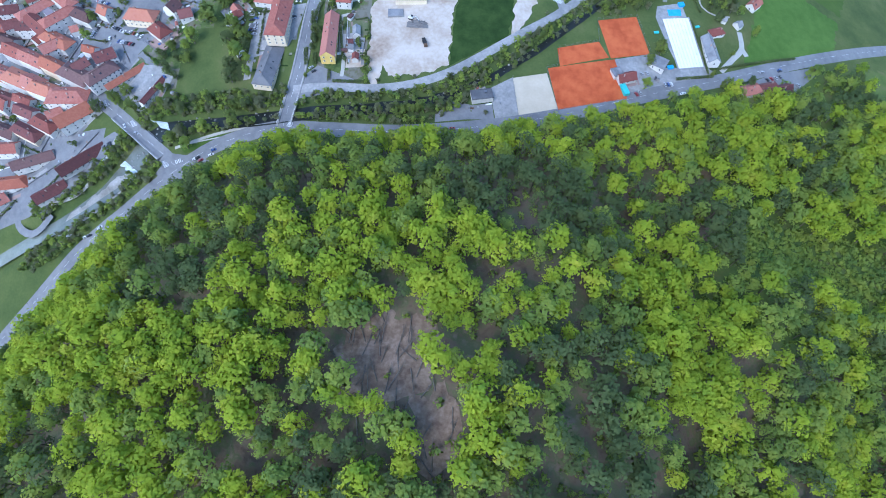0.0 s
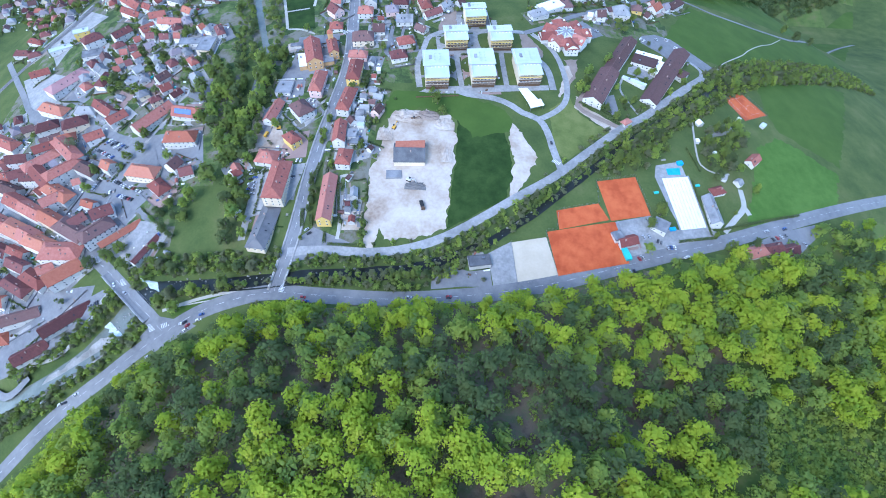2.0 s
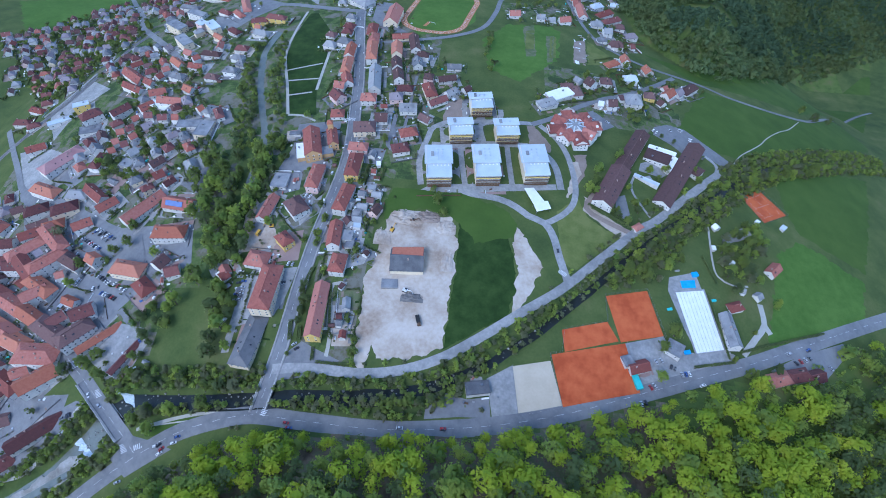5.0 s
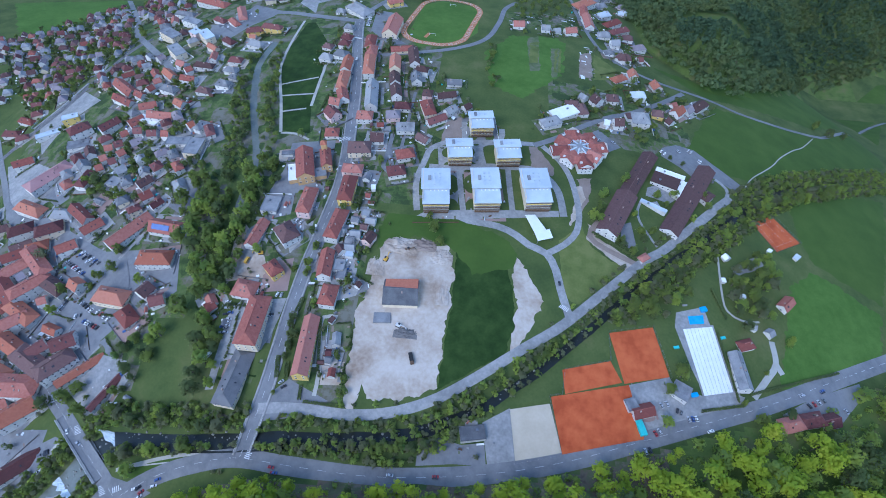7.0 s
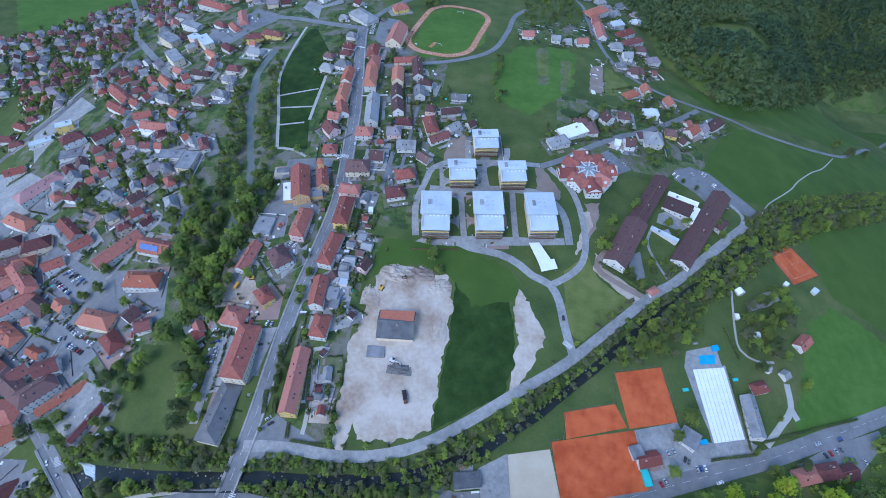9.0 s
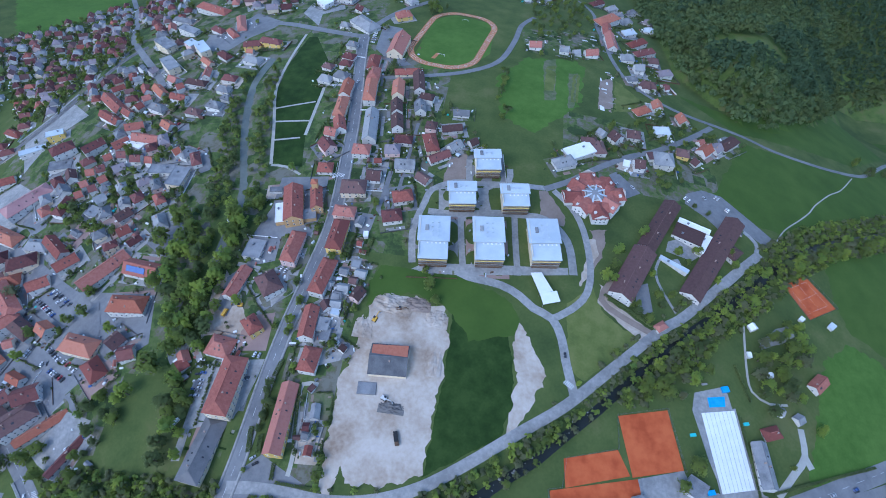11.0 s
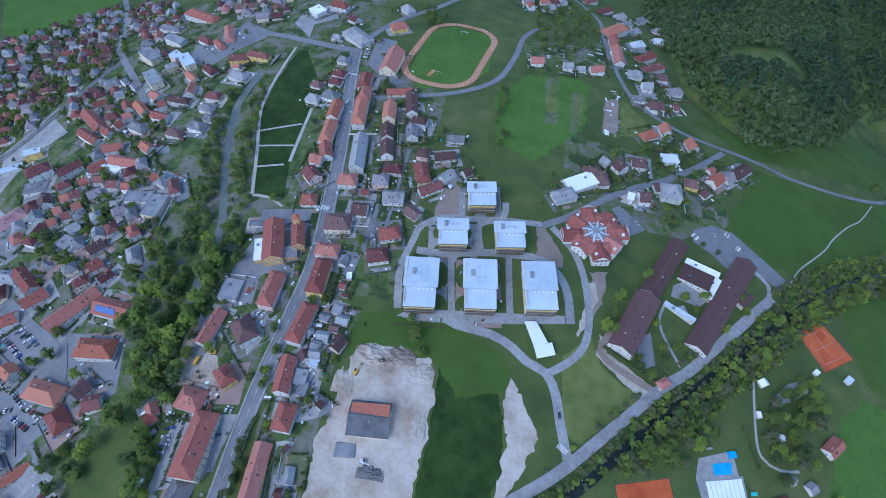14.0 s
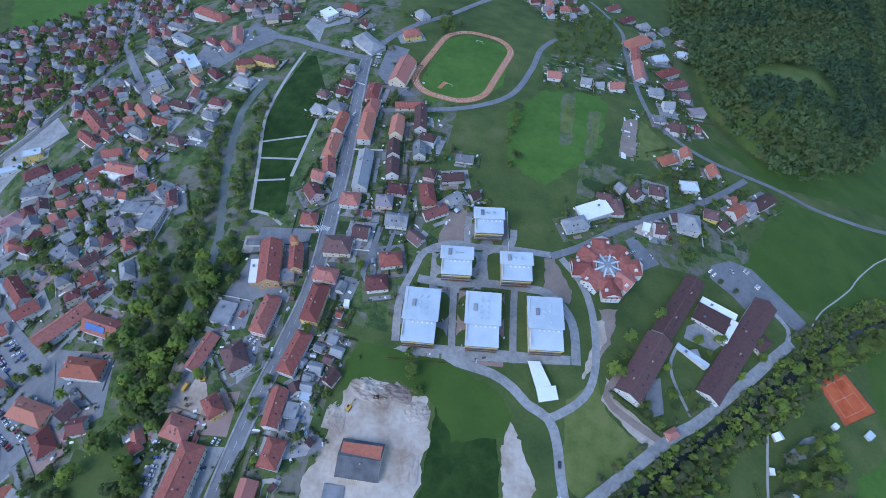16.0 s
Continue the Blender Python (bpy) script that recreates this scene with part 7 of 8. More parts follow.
part("tipper", tower([(3.2, 1.4, 1.1), (3.4, 1.5, 2.6)], "rubber", "tipper"), skip, m=pose(-1, 0, 0))
part("cab", tower([(1.1, 1.3, 0.8), (1.1, 1.3, 2.4), (0.9, 1.2, 2.9)], "wood_dark", "cab"), skip, m=pose(3.5, 0, 0))
for sx in (-3, -1.5, 3.2):
    for sy in (-1.2, 1.2):
        part("wheel", tower([(0.3, 0.2, 0), (0.55, 0.2, 0.25), (0.55, 0.2, 0.75), (0.3, 0.2, 1.0)], "rubber", "wheel"), skip, m=pose(sx, sy, 0))
panel = new("solar_panel", tower([(8, 2.4, -0.1), (8, 2.4, 0.12), (7.9, 2.3, 0.16)], "blue_panel", "solar_panel"))
panel.matrix_basis = pose(-238.2, 404.9, gz(-235.2, 408.5) + 7.55, 0, 0, -5) @ pose(0, 0, 0, 38, 0, 0)
tagged(panel, "long blue solar panel on a red tiled roof", "solar panel")


# ---- cars ----
CAR_COLORS = {"white": (0.75, 0.75, 0.75), "silver": (0.42, 0.43, 0.45), "black": (0.03, 0.03, 0.035), "blue": (0.05, 0.1, 0.28), "red": (0.35, 0.03, 0.03), "grey": (0.15, 0.155, 0.16)}
CARS = {}
car_wheel = None


def wheel_mesh():
    n = 10
    v = [(0.33 * math.cos(2 * math.pi * k / n), y, 0.33 + 0.33 * math.sin(2 * math.pi * k / n)) for y in (-0.12, 0.12) for k in range(n)]
    f = [tuple(range(n)), tuple(range(2 * n - 1, n - 1, -1))] + [(k, k + n, (k + 1) % n + n, (k + 1) % n) for k in range(n)]
    return mesh_of("wheel", v, f, ["rubber"])


WHEEL = wheel_mesh()


def car(x, y, turn, color):
    """A car: shaped body, glazed cabin, four wheels."""
    if color not in CARS:
        c = CAR_COLORS[color]
        mat("paint_" + color, [tuple(v * 0.9 for v in c), c], 0.5, 3.0, 0.3, 0.0, spec=0.6)
        side = [(-2.15, 0.35), (-2.2, 0.75), (-2.0, 0.95), (-0.9, 1.0), (0.9, 0.98), (2.0, 0.8), (2.2, 0.6), (2.15, 0.35)]
        n = len(side)
        v = [(a, s * 0.88, b) for s in (-1, 1) for a, b in side]
        f = [tuple(range(n)), tuple(range(2 * n - 1, n - 1, -1))] + [(k, k + n, (k + 1) % n + n, (k + 1) % n) for k in range(n)]
        body = mesh_of("body", v, f, ["paint_" + color])
        cab = [(-1.7, 0.95), (-1.25, 1.42), (0.35, 1.45), (1.15, 0.95)]
        v = [(a, s * (0.8 if b < 1 else 0.66), b) for s in (-1, 1) for a, b in cab]
        cabin = mesh_of("cabin", v, [(0, 1, 2, 3), (7, 6, 5, 4), (0, 4, 5, 1), (1, 5, 6, 2), (2, 6, 7, 3)], ["glass", "paint_" + color], [0, 0, 0, 1, 0])
        CARS[color] = (body, cabin)
    root = new("car", None)
    root.matrix_basis = pose(x, y, gz(x, y) + 0.5, 0, 0, turn)
    tagged(root, color + " car standing on the grey asphalt", "car", "parked cars")
    part("body", CARS[color][0], root)
    part("cabin", CARS[color][1], root)
    for sx in (-1.3, 1.3):
        for sy in (-0.8, 0.8):
            part("wheel", WHEEL, root, m=pose(sx, sy, 0))



def van(x, y, turn, color, label, size=1.0):
    """A tall van or coach: box body with a raked front, a band of glass, wheels."""
    root = new("van", None)
    root.matrix_basis = pose(x, y, gz(x, y) + 0.3, 0, 0, turn) @ Matrix.Diagonal((size, 1, 1, 1))
    tagged(root, label, "van")
    side = [(-3.2, 0.4), (-3.25, 2.5), (2.2, 2.55), (2.9, 1.5), (3.3, 1.2), (3.3, 0.4)]
    n = len(side)
    v = [(a, s * 1.05, b) for s in (-1, 1) for a, b in side]
    part("body", mesh_of("body", v, [tuple(range(n)), tuple(range(2 * n - 1, n - 1, -1))] + [(k, k + n, (k + 1) % n + n, (k + 1) % n) for k in range(n)], [color]), root)
    part("window_band", mesh_of("window_band", *box(4.6, 2.16, 0.6, 1.55, (-0.5, 0)), ["glass"]), root)
    for sx in (-2.2, 2.2):
        for sy in (-0.95, 0.95):
            part("wheel", WHEEL, root, m=pose(sx, sy, 0))


van(-159.9, 298.6, 65, "white", "white camper van parked on the pale yard", 1.3)
van(-152, 378, 80, "machine_yellow", "orange van in the builders' yard")
van(-175, 340, 60, "white", "white van beside the trees")

# ---- groves and quarters ----
def inside(poly, x, y):
    p = np.array(poly)
    hit = np.zeros(np.shape(x), bool)
    for (ax, ay), (bx, by) in zip(p, np.roll(p, -1, 0)):
        cross = (ay > y) != (by > y)
        hit ^= cross & (x < ax + (y - ay) * (bx - ax) / (by - ay if by != ay else 1e-9))
    return hit


LINES = []
for name_, w_ in ROADS:
    me_ = bpy.data.objects[name_].data
    co = np.array([v.co[:2] for v in me_.vertices]).reshape(-1, 3, 2)[:, 1]
    LINES.append((co[::3], w_ / 2))


def built_over(x, y, margin=0.0, skip_lines=False):
    for bx, by, l, w, a in BUILT:
        dx, dy = x - bx, y - by
        if abs(dx) < 45 and abs(dy) < 45:
            if abs(dx * math.cos(a) + dy * math.sin(a)) < l + margin and abs(dy * math.cos(a) - dx * math.sin(a)) < w + margin:
                return True
    for co, w in LINES:
        if np.min(np.hypot(co[:, 0] - x, co[:, 1] - y)) < w + 9 + margin and along(co, np.array(x), np.array(y)) < w + margin:
            return True
    return False


grove_seed = random.Random(21)
FAR_TREES = []


def grove(poly, step, size, leaf, where):
    """Trees of several kinds spread over a patch, clear of houses and streets."""
    p = np.array(poly)
    others = {"leaf_mid": ("leaf_mid", "leaf_mid", "leaf_bright", "leaf_dark", "leaf_grey"), "leaf_dark": ("leaf_dark", "leaf_mid", "leaf_grey", "leaf_dark")}[leaf]
    if "belt" in where:
        others = ("leaf_bright", "leaf_mid", "leaf_bright", "leaf_mid", "leaf_dark")
    for x, y in scatter(p[:, 0].min(), p[:, 0].max(), p[:, 1].min(), p[:, 1].max(), step, len(poly) * 7 + int(step * 10), lambda x, y: inside(poly, x, y)):
        if built_over(x, y, 1.2) or bed(np.float64(x), np.float64(y)) > 2.3 or (y > 440 and along(BROOK, np.float64(x), np.float64(y)) < 6.5):
            continue
        if (y > 465 and x < 150) or x < -240 or x > 430 or "gardens" in where:
            FAR_TREES.append((x, y))
            continue
        tree(x, y, size * grove_seed.uniform(0.6, 1.25), grove_seed.choice(others), grove_seed.randrange(3), grove_seed.uniform(0.85, 1.2), grove_seed.uniform(0, 360), where)


def quarter(poly, step, turn):
    """Small houses set closely along lanes, each of its own size and colours."""
    p = np.array(poly)
    for x, y in scatter(p[:, 0].min(), p[:, 0].max(), p[:, 1].min(), p[:, 1].max(), step, int(step * 13) + len(poly), lambda x, y: inside(poly, x, y)):
        l, w = grove_seed.uniform(9, 14), grove_seed.uniform(7.5, 10)
        if built_over(x, y, 5.0):
            continue
        house(x, y, l, w, turn + grove_seed.choice((0, 90)) + grove_seed.uniform(-9, 9), grove_seed.uniform(3.5, 6.5), grove_seed.choice("ghh"),
              grove_seed.choice("rmmbbgggvv"), grove_seed.choice("wwwwcp"), windows=x > -330 and y < 620, name="cottage")



def hedge(ax, ay, bx, by, width, height=1.8):
    """A clipped hedge: a leafy wall with an uneven top."""
    l = math.hypot(bx - ax, by - ay)
    r = np.random.RandomState(int(abs(ax * 7 + by * 3)) % 9999)
    n = int(l * (width + height) * 5)
    t, side = r.uniform(0, 1, n), r.uniform(0, 1, n)
    u = np.where(side < 0.5, r.uniform(-1, 1, n), np.sign(r.uniform(-1, 1, n))) * width / 2
    h = np.where(side < 0.5, height, r.uniform(0.1, 1, n) * height) + r.normal(0, 0.15, n)
    dx, dy = (bx - ax) / l, (by - ay) / l
    x, y = ax + dx * l * t - dy * u, ay + dy * l * t + dx * u
    c = np.stack([x, y, ground(x, y) + h], 1)
    nn = np.stack([-dy * np.sign(u) * (side >= 0.5), dx * np.sign(u) * (side >= 0.5), 0.4 + 1.0 * (side < 0.5)], 1) + r.normal(0, 0.3, (n, 3))
    nn /= np.linalg.norm(nn, axis=1)[:, None]
    a = np.cross(nn, r.normal(0, 1, (n, 3)))
    a /= np.linalg.norm(a, axis=1)[:, None]
    b = np.cross(nn, a)
    s = r.uniform(0.3, 0.6, (n, 1))
    v = np.stack([c + a * s, c + b * s, c - a * s, c - b * s], 1).reshape(-1, 3)
    o = np.arange(n) * 4
    ob = new("hedge", soup("hedge", v, np.concatenate([np.stack([o, o + 1, o + 2], 1), np.stack([o, o + 2, o + 3], 1)]), ["leaf_dark"], None, np.repeat(nn, 4, 0)))
    return tagged(ob, "clipped dark green hedge along a garden", "hedge", "hedges")



# ---- parked and standing cars ----
car(-319.8, 390.9, 54, "black")
car(-314.4, 387.3, 53, "blue")
car(-309.0, 383.7, 56, "black")
car(-303.6, 380.0, 53, "white")
car(-298.2, 376.4, 59, "grey")
car(-325.8, 380.9, 60, "silver")
car(-321.8, 378.8, 59, "grey")
car(-317.9, 376.7, 62, "black")
car(-314.0, 374.6, 62, "red")
car(-310.1, 372.5, 65, "silver")
car(-306.1, 370.4, 63, "black")
car(-340.5, 376.3, 56, "white")
car(-335.5, 373.1, 59, "white")
car(-330.5, 369.9, 55, "black")
car(-310.7, 335.1, 153, "white")
car(-309.8, 337.2, 159, "silver")
car(-308.9, 339.3, 156, "silver")
car(-307.9, 341.4, 158, "grey")
car(-307.0, 343.5, 156, "black")
car(-306.1, 345.6, 156, "white")
car(-326.7, 342.3, 156, "white")
car(-325.2, 345.1, 149, "grey")
car(-323.8, 347.8, 151, "grey")
car(-322.4, 350.6, 155, "silver")
car(-289.3, 340.9, 61, "silver")
car(-286.2, 339.2, 62, "black")
car(-283.1, 337.5, 62, "black")
car(-280.0, 335.8, 59, "silver")
car(-276.9, 334.1, 63, "white")
car(-279.9, 324.9, 73, "blue")
car(-276.8, 323.8, 72, "white")
car(-273.8, 322.7, 72, "silver")
car(-270.8, 321.6, 74, "black")
car(-267.7, 320.5, 71, "red")
car(-264.7, 319.4, 68, "black")
car(-270.2, 332.7, 63, "white")
car(-266.0, 330.7, 61, "red")
car(-261.8, 328.7, 68, "white")
car(-257.6, 326.7, 63, "white")
car(-290.6, 329.6, 100, "white")
car(-286.1, 330.5, 97, "grey")
car(-152.3, 338.4, 5, "white")
car(-152.0, 333.1, -1, "blue")
car(-151.8, 327.9, 5, "silver")
car(-151.5, 322.6, 4, "silver")
car(-151.3, 317.4, 3, "silver")
car(-138.6, 351.2, 89, "white")
car(-135.0, 351.2, 88, "white")
car(-131.3, 351.1, 86, "black")
car(-118.4, 349.3, 79, "white")
car(-114.9, 348.9, 87, "silver")
car(-123.2, 341.2, 20, "white")
car(-119.8, 331.5, 21, "silver")
car(-318.3, 285.3, 0, "silver")
car(-242.6, 234.6, -27, "silver")
car(-98.1, 283.5, 42, "silver")
car(-95.6, 280.2, 37, "black")
car(-10.7, 230.5, 5, "silver")
car(19.1, 232.5, 6, "red")
car(-88.6, 225.1, 5, "blue")
car(-183.0, 209.4, 50, "black")
car(207.5, 284.2, 30, "white")
car(305.6, 330.0, 30, "blue")
car(291.0, 315.8, 119, "black")
car(295.6, 318.0, 114, "red")
car(300.2, 320.2, 117, "silver")
car(304.7, 322.4, 119, "grey")
car(322.0, 317.4, -60, "silver")
car(184.7, 294.6, 69, "black")
car(187.4, 293.5, 68, "grey")
car(192.6, 290.0, 106, "silver")
car(195.5, 290.6, 99, "blue")
car(198.4, 291.2, 103, "white")
car(167.3, 276.8, 119, "red")
car(170.2, 278.7, 121, "silver")
car(173.2, 296.5, 114, "silver")
car(177.3, 298.3, 114, "silver")
car(205.5, 552.2, 53, "white")
car(208.6, 549.7, 52, "white")
car(235.9, 563.5, 58, "silver")
car(238.2, 561.8, 55, "silver")
car(244.1, 551.3, 59, "silver")
car(245.9, 550.2, 55, "white")
car(141.9, 549.4, 41, "silver")
car(147.4, 543.3, 45, "silver")
car(156.6, 549.5, -45, "silver")
car(224.3, 558.3, -58, "silver")
car(-118.8, 744.2, 1, "white")
car(-118.4, 738.7, 8, "white")
car(-118.0, 733.3, 3, "silver")
car(-117.6, 727.8, 6, "silver")
car(-117.2, 722.4, 2, "white")
car(-91.3, 697.1, 69, "red")
car(-86.2, 695.0, 69, "white")
car(-81.1, 692.9, 69, "silver")
car(-76.0, 690.9, 69, "silver")
car(-112.0, 612.7, -72, "grey")
car(-286.5, 577.7, 76, "white")
car(-281.9, 576.4, 70, "red")
car(-117.2, 423.2, 88, "black")
car(-113.7, 423.2, 89, "silver")
car(-119.4, 417.2, 75, "white")
car(-115.5, 416.0, 73, "white")
car(-111.5, 439.6, 23, "black")
car(-107.6, 431.0, 22, "silver")
car(-121.0, 623.6, -73, "silver")
car(-180.0, 207.1, 49, "red")
car(-180.7, 204.1, 49, "white")
car(-170.2, 215.3, 27, "blue")
car(-207.0, 184.7, 32, "silver")
car(-270.3, 152.6, 32, "black")
car(-261.6, 158.4, 40, "white")
car(-271.6, 225.7, 20, "grey")
car(-331.6, 219.9, 125, "silver")
car(-328.7, 222.0, 127, "red")
car(-325.9, 224.1, 126, "grey")
car(-323.1, 226.2, 127, "white")
car(-236.5, 273.1, 140, "white")
car(-231.5, 278.3, 134, "grey")
car(-226.5, 283.5, 140, "blue")
car(-152.1, 320.6, 181, "grey")
car(-151.9, 325.3, 178, "silver")
car(-268.4, 214.4, 51, "white")
car(-267.8, 227.2, 119, "black")
car(-266.2, 228.0, 121, "black")
car(159.4, 264.3, 108, "silver")
car(162.6, 265.5, 112, "black")

car(-10.9, 230.5, -2, "white")
car(19.0, 231.8, 2, "black")
car(208.3, 284.2, 22, "white")
car(305.8, 328.9, 25, "black")
car(-91.6, 228.3, -4, "red")
car(-89.2, 225.1, -4, "red")
car(-185.1, 208.8, 25, "white")
car(-311.3, 291.1, -35, "white")
car(-255.3, 242.1, -60, "white")
car(286.8, 322.7, 25, "silver")
car(-273.7, 151.9, 38, "white")
car(-290.2, 154.0, 38, "white")
car(-171.8, 211.3, 25, "white")
car(100.1, 379.9, 95, "black")
car(-89.0, 469.2, 70, "white")
car(-113.9, 643.8, 80, "white")
car(-156.6, 341.9, 8, "white")
car(-156.2, 336.8, 10, "silver")
car(-155.8, 331.7, 12, "black")
car(-155.4, 326.7, 9, "white")
car(-155.1, 321.8, 11, "blue")
car(-154.7, 316.9, 8, "grey")
car(-125.1, 338.3, 20, "white")
car(-122.1, 335.5, 22, "silver")
car(-119.0, 332.7, 24, "black")
car(244.2, 531.0, 60, "white")
car(248.8, 527.9, 62, "silver")
car(253.3, 524.9, 64, "black")
car(-312.8, 307.6, 60, "white")
car(-310.8, 309.1, 62, "silver")
car(-308.9, 310.6, 64, "black")
car(-306.9, 312.1, 61, "white")
car(-312.8, 389.2, 55, "white")
car(-308.4, 386.9, 57, "silver")
car(-304.1, 384.6, 59, "black")
car(-299.8, 382.3, 56, "white")
car(-295.7, 380.1, 58, "blue")
car(-291.5, 377.9, 55, "grey")
car(-315.5, 375.1, 55, "white")
car(-312.3, 373.4, 57, "silver")
car(-309.1, 371.8, 59, "black")
car(-305.9, 370.2, 56, "white")
car(-302.7, 368.5, 58, "blue")

# ---- close-built quarters of small houses ----
quarter([(-719, 829), (-668, 881), (-621, 988), (-508, 859), (-473, 791), (-433, 741), (-464, 697), (-485, 627), (-518, 602)], 17.5, 25)
quarter([(-613, 991), (-445, 910), (-383, 820), (-395, 778), (-448, 806)], 17, 30)
quarter([(-376, 888), (-239, 872), (-227, 806), (-277, 806), (-347, 837)], 18, 20)
quarter([(-446, 653), (-404, 707), (-338, 633), (-303, 632), (-284, 600), (-314, 585), (-370, 586)], 13.5, 35)
quarter([(-363, 568), (-274, 555), (-294, 528), (-330, 495), (-355, 490)], 13, 40)
quarter([(-491, 442), (-443, 446), (-390, 421), (-413, 398), (-450, 384)], 15, 40)
quarter([(-77, 409), (-56, 416), (-51, 397), (-60, 373), (-72, 374)], 11, 75)
quarter([(-332, 457), (-292, 473), (-286, 516), (-244, 515), (-235, 484), (-268, 450), (-299, 434)], 15, 40)
quarter([(-732, 828), (-702, 865), (-617, 793), (-604, 667), (-619, 665)], 15, 25)
quarter([(-431, 801), (-327, 720), (-331, 679), (-274, 616), (-324, 633)], 15, 40)
quarter([(-394, 505), (-359, 523), (-317, 530), (-288, 495), (-332, 470), (-374, 463)], 15, 45)
quarter([(-305, 440), (-283, 478), (-260, 459), (-276, 423)], 15, 45)
quarter([(-74, 622), (-40, 630), (-22, 572), (-39, 544), (-66, 557)], 16, 85)
quarter([(21, 962), (90, 1029), (97, 950), (41, 887)], 18, 20)

# ---- hedges ----
hedge(-101.6, 331.0, -98.5, 306.2, 3)
hedge(-104.9, 301.7, -102.4, 286.2, 3)
hedge(-97.0, 297.5, -95.4, 286.7, 3)
hedge(-83.1, 282.0, -82.2, 272.1, 2)
hedge(-79.4, 332.6, -73.3, 292.4, 1.5)
hedge(-79.1, 271.2, -49.0, 270.3, 1.5)
hedge(128.3, 433.7, 169.2, 412.2, 1.5)
hedge(-96.8, 347.4, -99.3, 335.9, 3)
hedge(-104.3, 422.1, -110.4, 414.8, 2)
hedge(88.5, 553.1, 123.8, 575.4, 1.5)
hedge(123.8, 574.1, 148.6, 586.3, 1.5)
hedge(151.2, 590.5, 139.2, 607.3, 1.2)
hedge(169.5, 600.0, 157.5, 613.5, 1.2)
hedge(197.4, 620.8, 182.4, 630.0, 1.2)
hedge(224.6, 361.0, 233.3, 307.7, 1)
hedge(243.4, 315.5, 325.1, 347.9, 1.5)
hedge(202.8, 297.1, 237.5, 306.7, 1.5)
hedge(226.2, 398.4, 234.8, 373.0, 1)

# ---- trees of the town and the river banks ----
tree(-267.4, 264.3, 1.5, "leaf_mid", 1, 0.94, 125)
tree(-257.4, 271.3, 1.3, "leaf_mid", 0, 0.91, 355)
tree(-248.0, 254.8, 1.4, "leaf_mid", 2, 1.18, 220)
tree(-283.1, 259.9, 1.5, "leaf_dark", 2, 0.91, 246)
tree(-180.7, 232.3, 1.4, "leaf_bright", 2, 0.94, 257)
tree(-206.8, 224.9, 1.2, "leaf_mid", 1, 0.97, 10)
tree(-181.2, 257.8, 1.2, "leaf_bright", 2, 1.06, 27)
tree(-193.4, 332.5, 2.2, "leaf_mid", 2, 0.93, 64)
tree(-204.1, 313.5, 1.5, "leaf_bright", 1, 1.19, 276)
tree(-239.3, 358.2, 1.1, "leaf_bright", 1, 1.14, 31)
tree(-312.4, 351.6, 1.3, "leaf_mid", 1, 0.97, 62)
tree(-271.3, 369.8, 1.2, "leaf_mid", 2, 1.17, 61)
tree(-283.6, 363.9, 1.1, "leaf_mid", 0, 0.97, 140)
tree(-272.7, 386.9, 1.1, "leaf_mid", 0, 1.15, 3)
tree(-313.6, 332.6, 1.2, "leaf_bright", 1, 1.09, 204)
tree(-348.4, 383.7, 1.6, "leaf_grey", 0, 1.13, 127)
tree(-350.5, 469.6, 1.1, "leaf_bright", 1, 1.09, 266)
tree(-338.9, 471.1, 1.5, "leaf_dark", 1, 0.92, 165)
tree(-100.9, 376.2, 0.7, "leaf_mid", 0, 1.16, 64)
tree(-99.1, 367.5, 0.7, "leaf_mid", 0, 0.94, 35)
tree(-96.8, 390.3, 0.7, "leaf_mid", 1, 1.19, 44)
tree(-86.7, 340.1, 0.7, "leaf_mid", 2, 1.05, 161)
tree(-156.2, 474.6, 1.3, "leaf_mid", 0, 0.99, 179)
tree(-169.1, 457.9, 2.2, "leaf_mid", 1, 1.09, 300)
tree(-172.1, 441.7, 1.9, "leaf_mid", 1, 1.01, 97)
tree(-59.1, 485.1, 0.9, "leaf_mid", 1, 1.03, 65)
tree(3.4, 403.6, 1.1, "leaf_mid", 2, 0.90, 194)
tree(286.3, 364.4, 0.9, "leaf_bright", 0, 1.07, 21)
tree(259.5, 334.0, 0.5, "leaf_mid", 1, 1.04, 332)
tree(174.7, 284.0, 1.2, "leaf_bright", 2, 1.01, 22)
tree(189.6, 319.8, 1.3, "leaf_mid", 2, 1.17, 27)
tree(236.7, 307.8, 0.6, "leaf_mid", 1, 1.09, 359)
tree(190.3, 486.6, 0.9, "leaf_mid", 1, 1.03, 355)
tree(208.5, 491.6, 0.9, "leaf_mid", 1, 1.04, 125)
tree(162.1, 498.1, 1.1, "leaf_bright", 0, 1.06, 355)
tree(239.2, 485.8, 0.9, "leaf_mid", 2, 0.92, 217)
tree(265.8, 485.5, 1.2, "leaf_bright", 0, 1.03, 14)
tree(-101.5, 275.5, 0.5, "leaf_mid", 1, 1.01, 286)
tree(-140.7, 515.9, 1, "leaf_bright", 1, 0.94, 353)
tree(-63.8, 361.4, 0.8, "leaf_mid", 0, 1.18, 339)
tree(-100.9, 325.6, 0.7, "leaf_dark", 2, 1.14, 341)
tree(-99.6, 317.3, 0.7, "leaf_dark", 0, 1.12, 288)
tree(-98.5, 308.9, 0.8, "leaf_dark", 2, 0.93, 300)
tree(-99.5, 301.1, 0.7, "leaf_dark", 2, 0.90, 73)
tree(-101.6, 654.9, 1, "leaf_mid", 0, 1.13, 22)
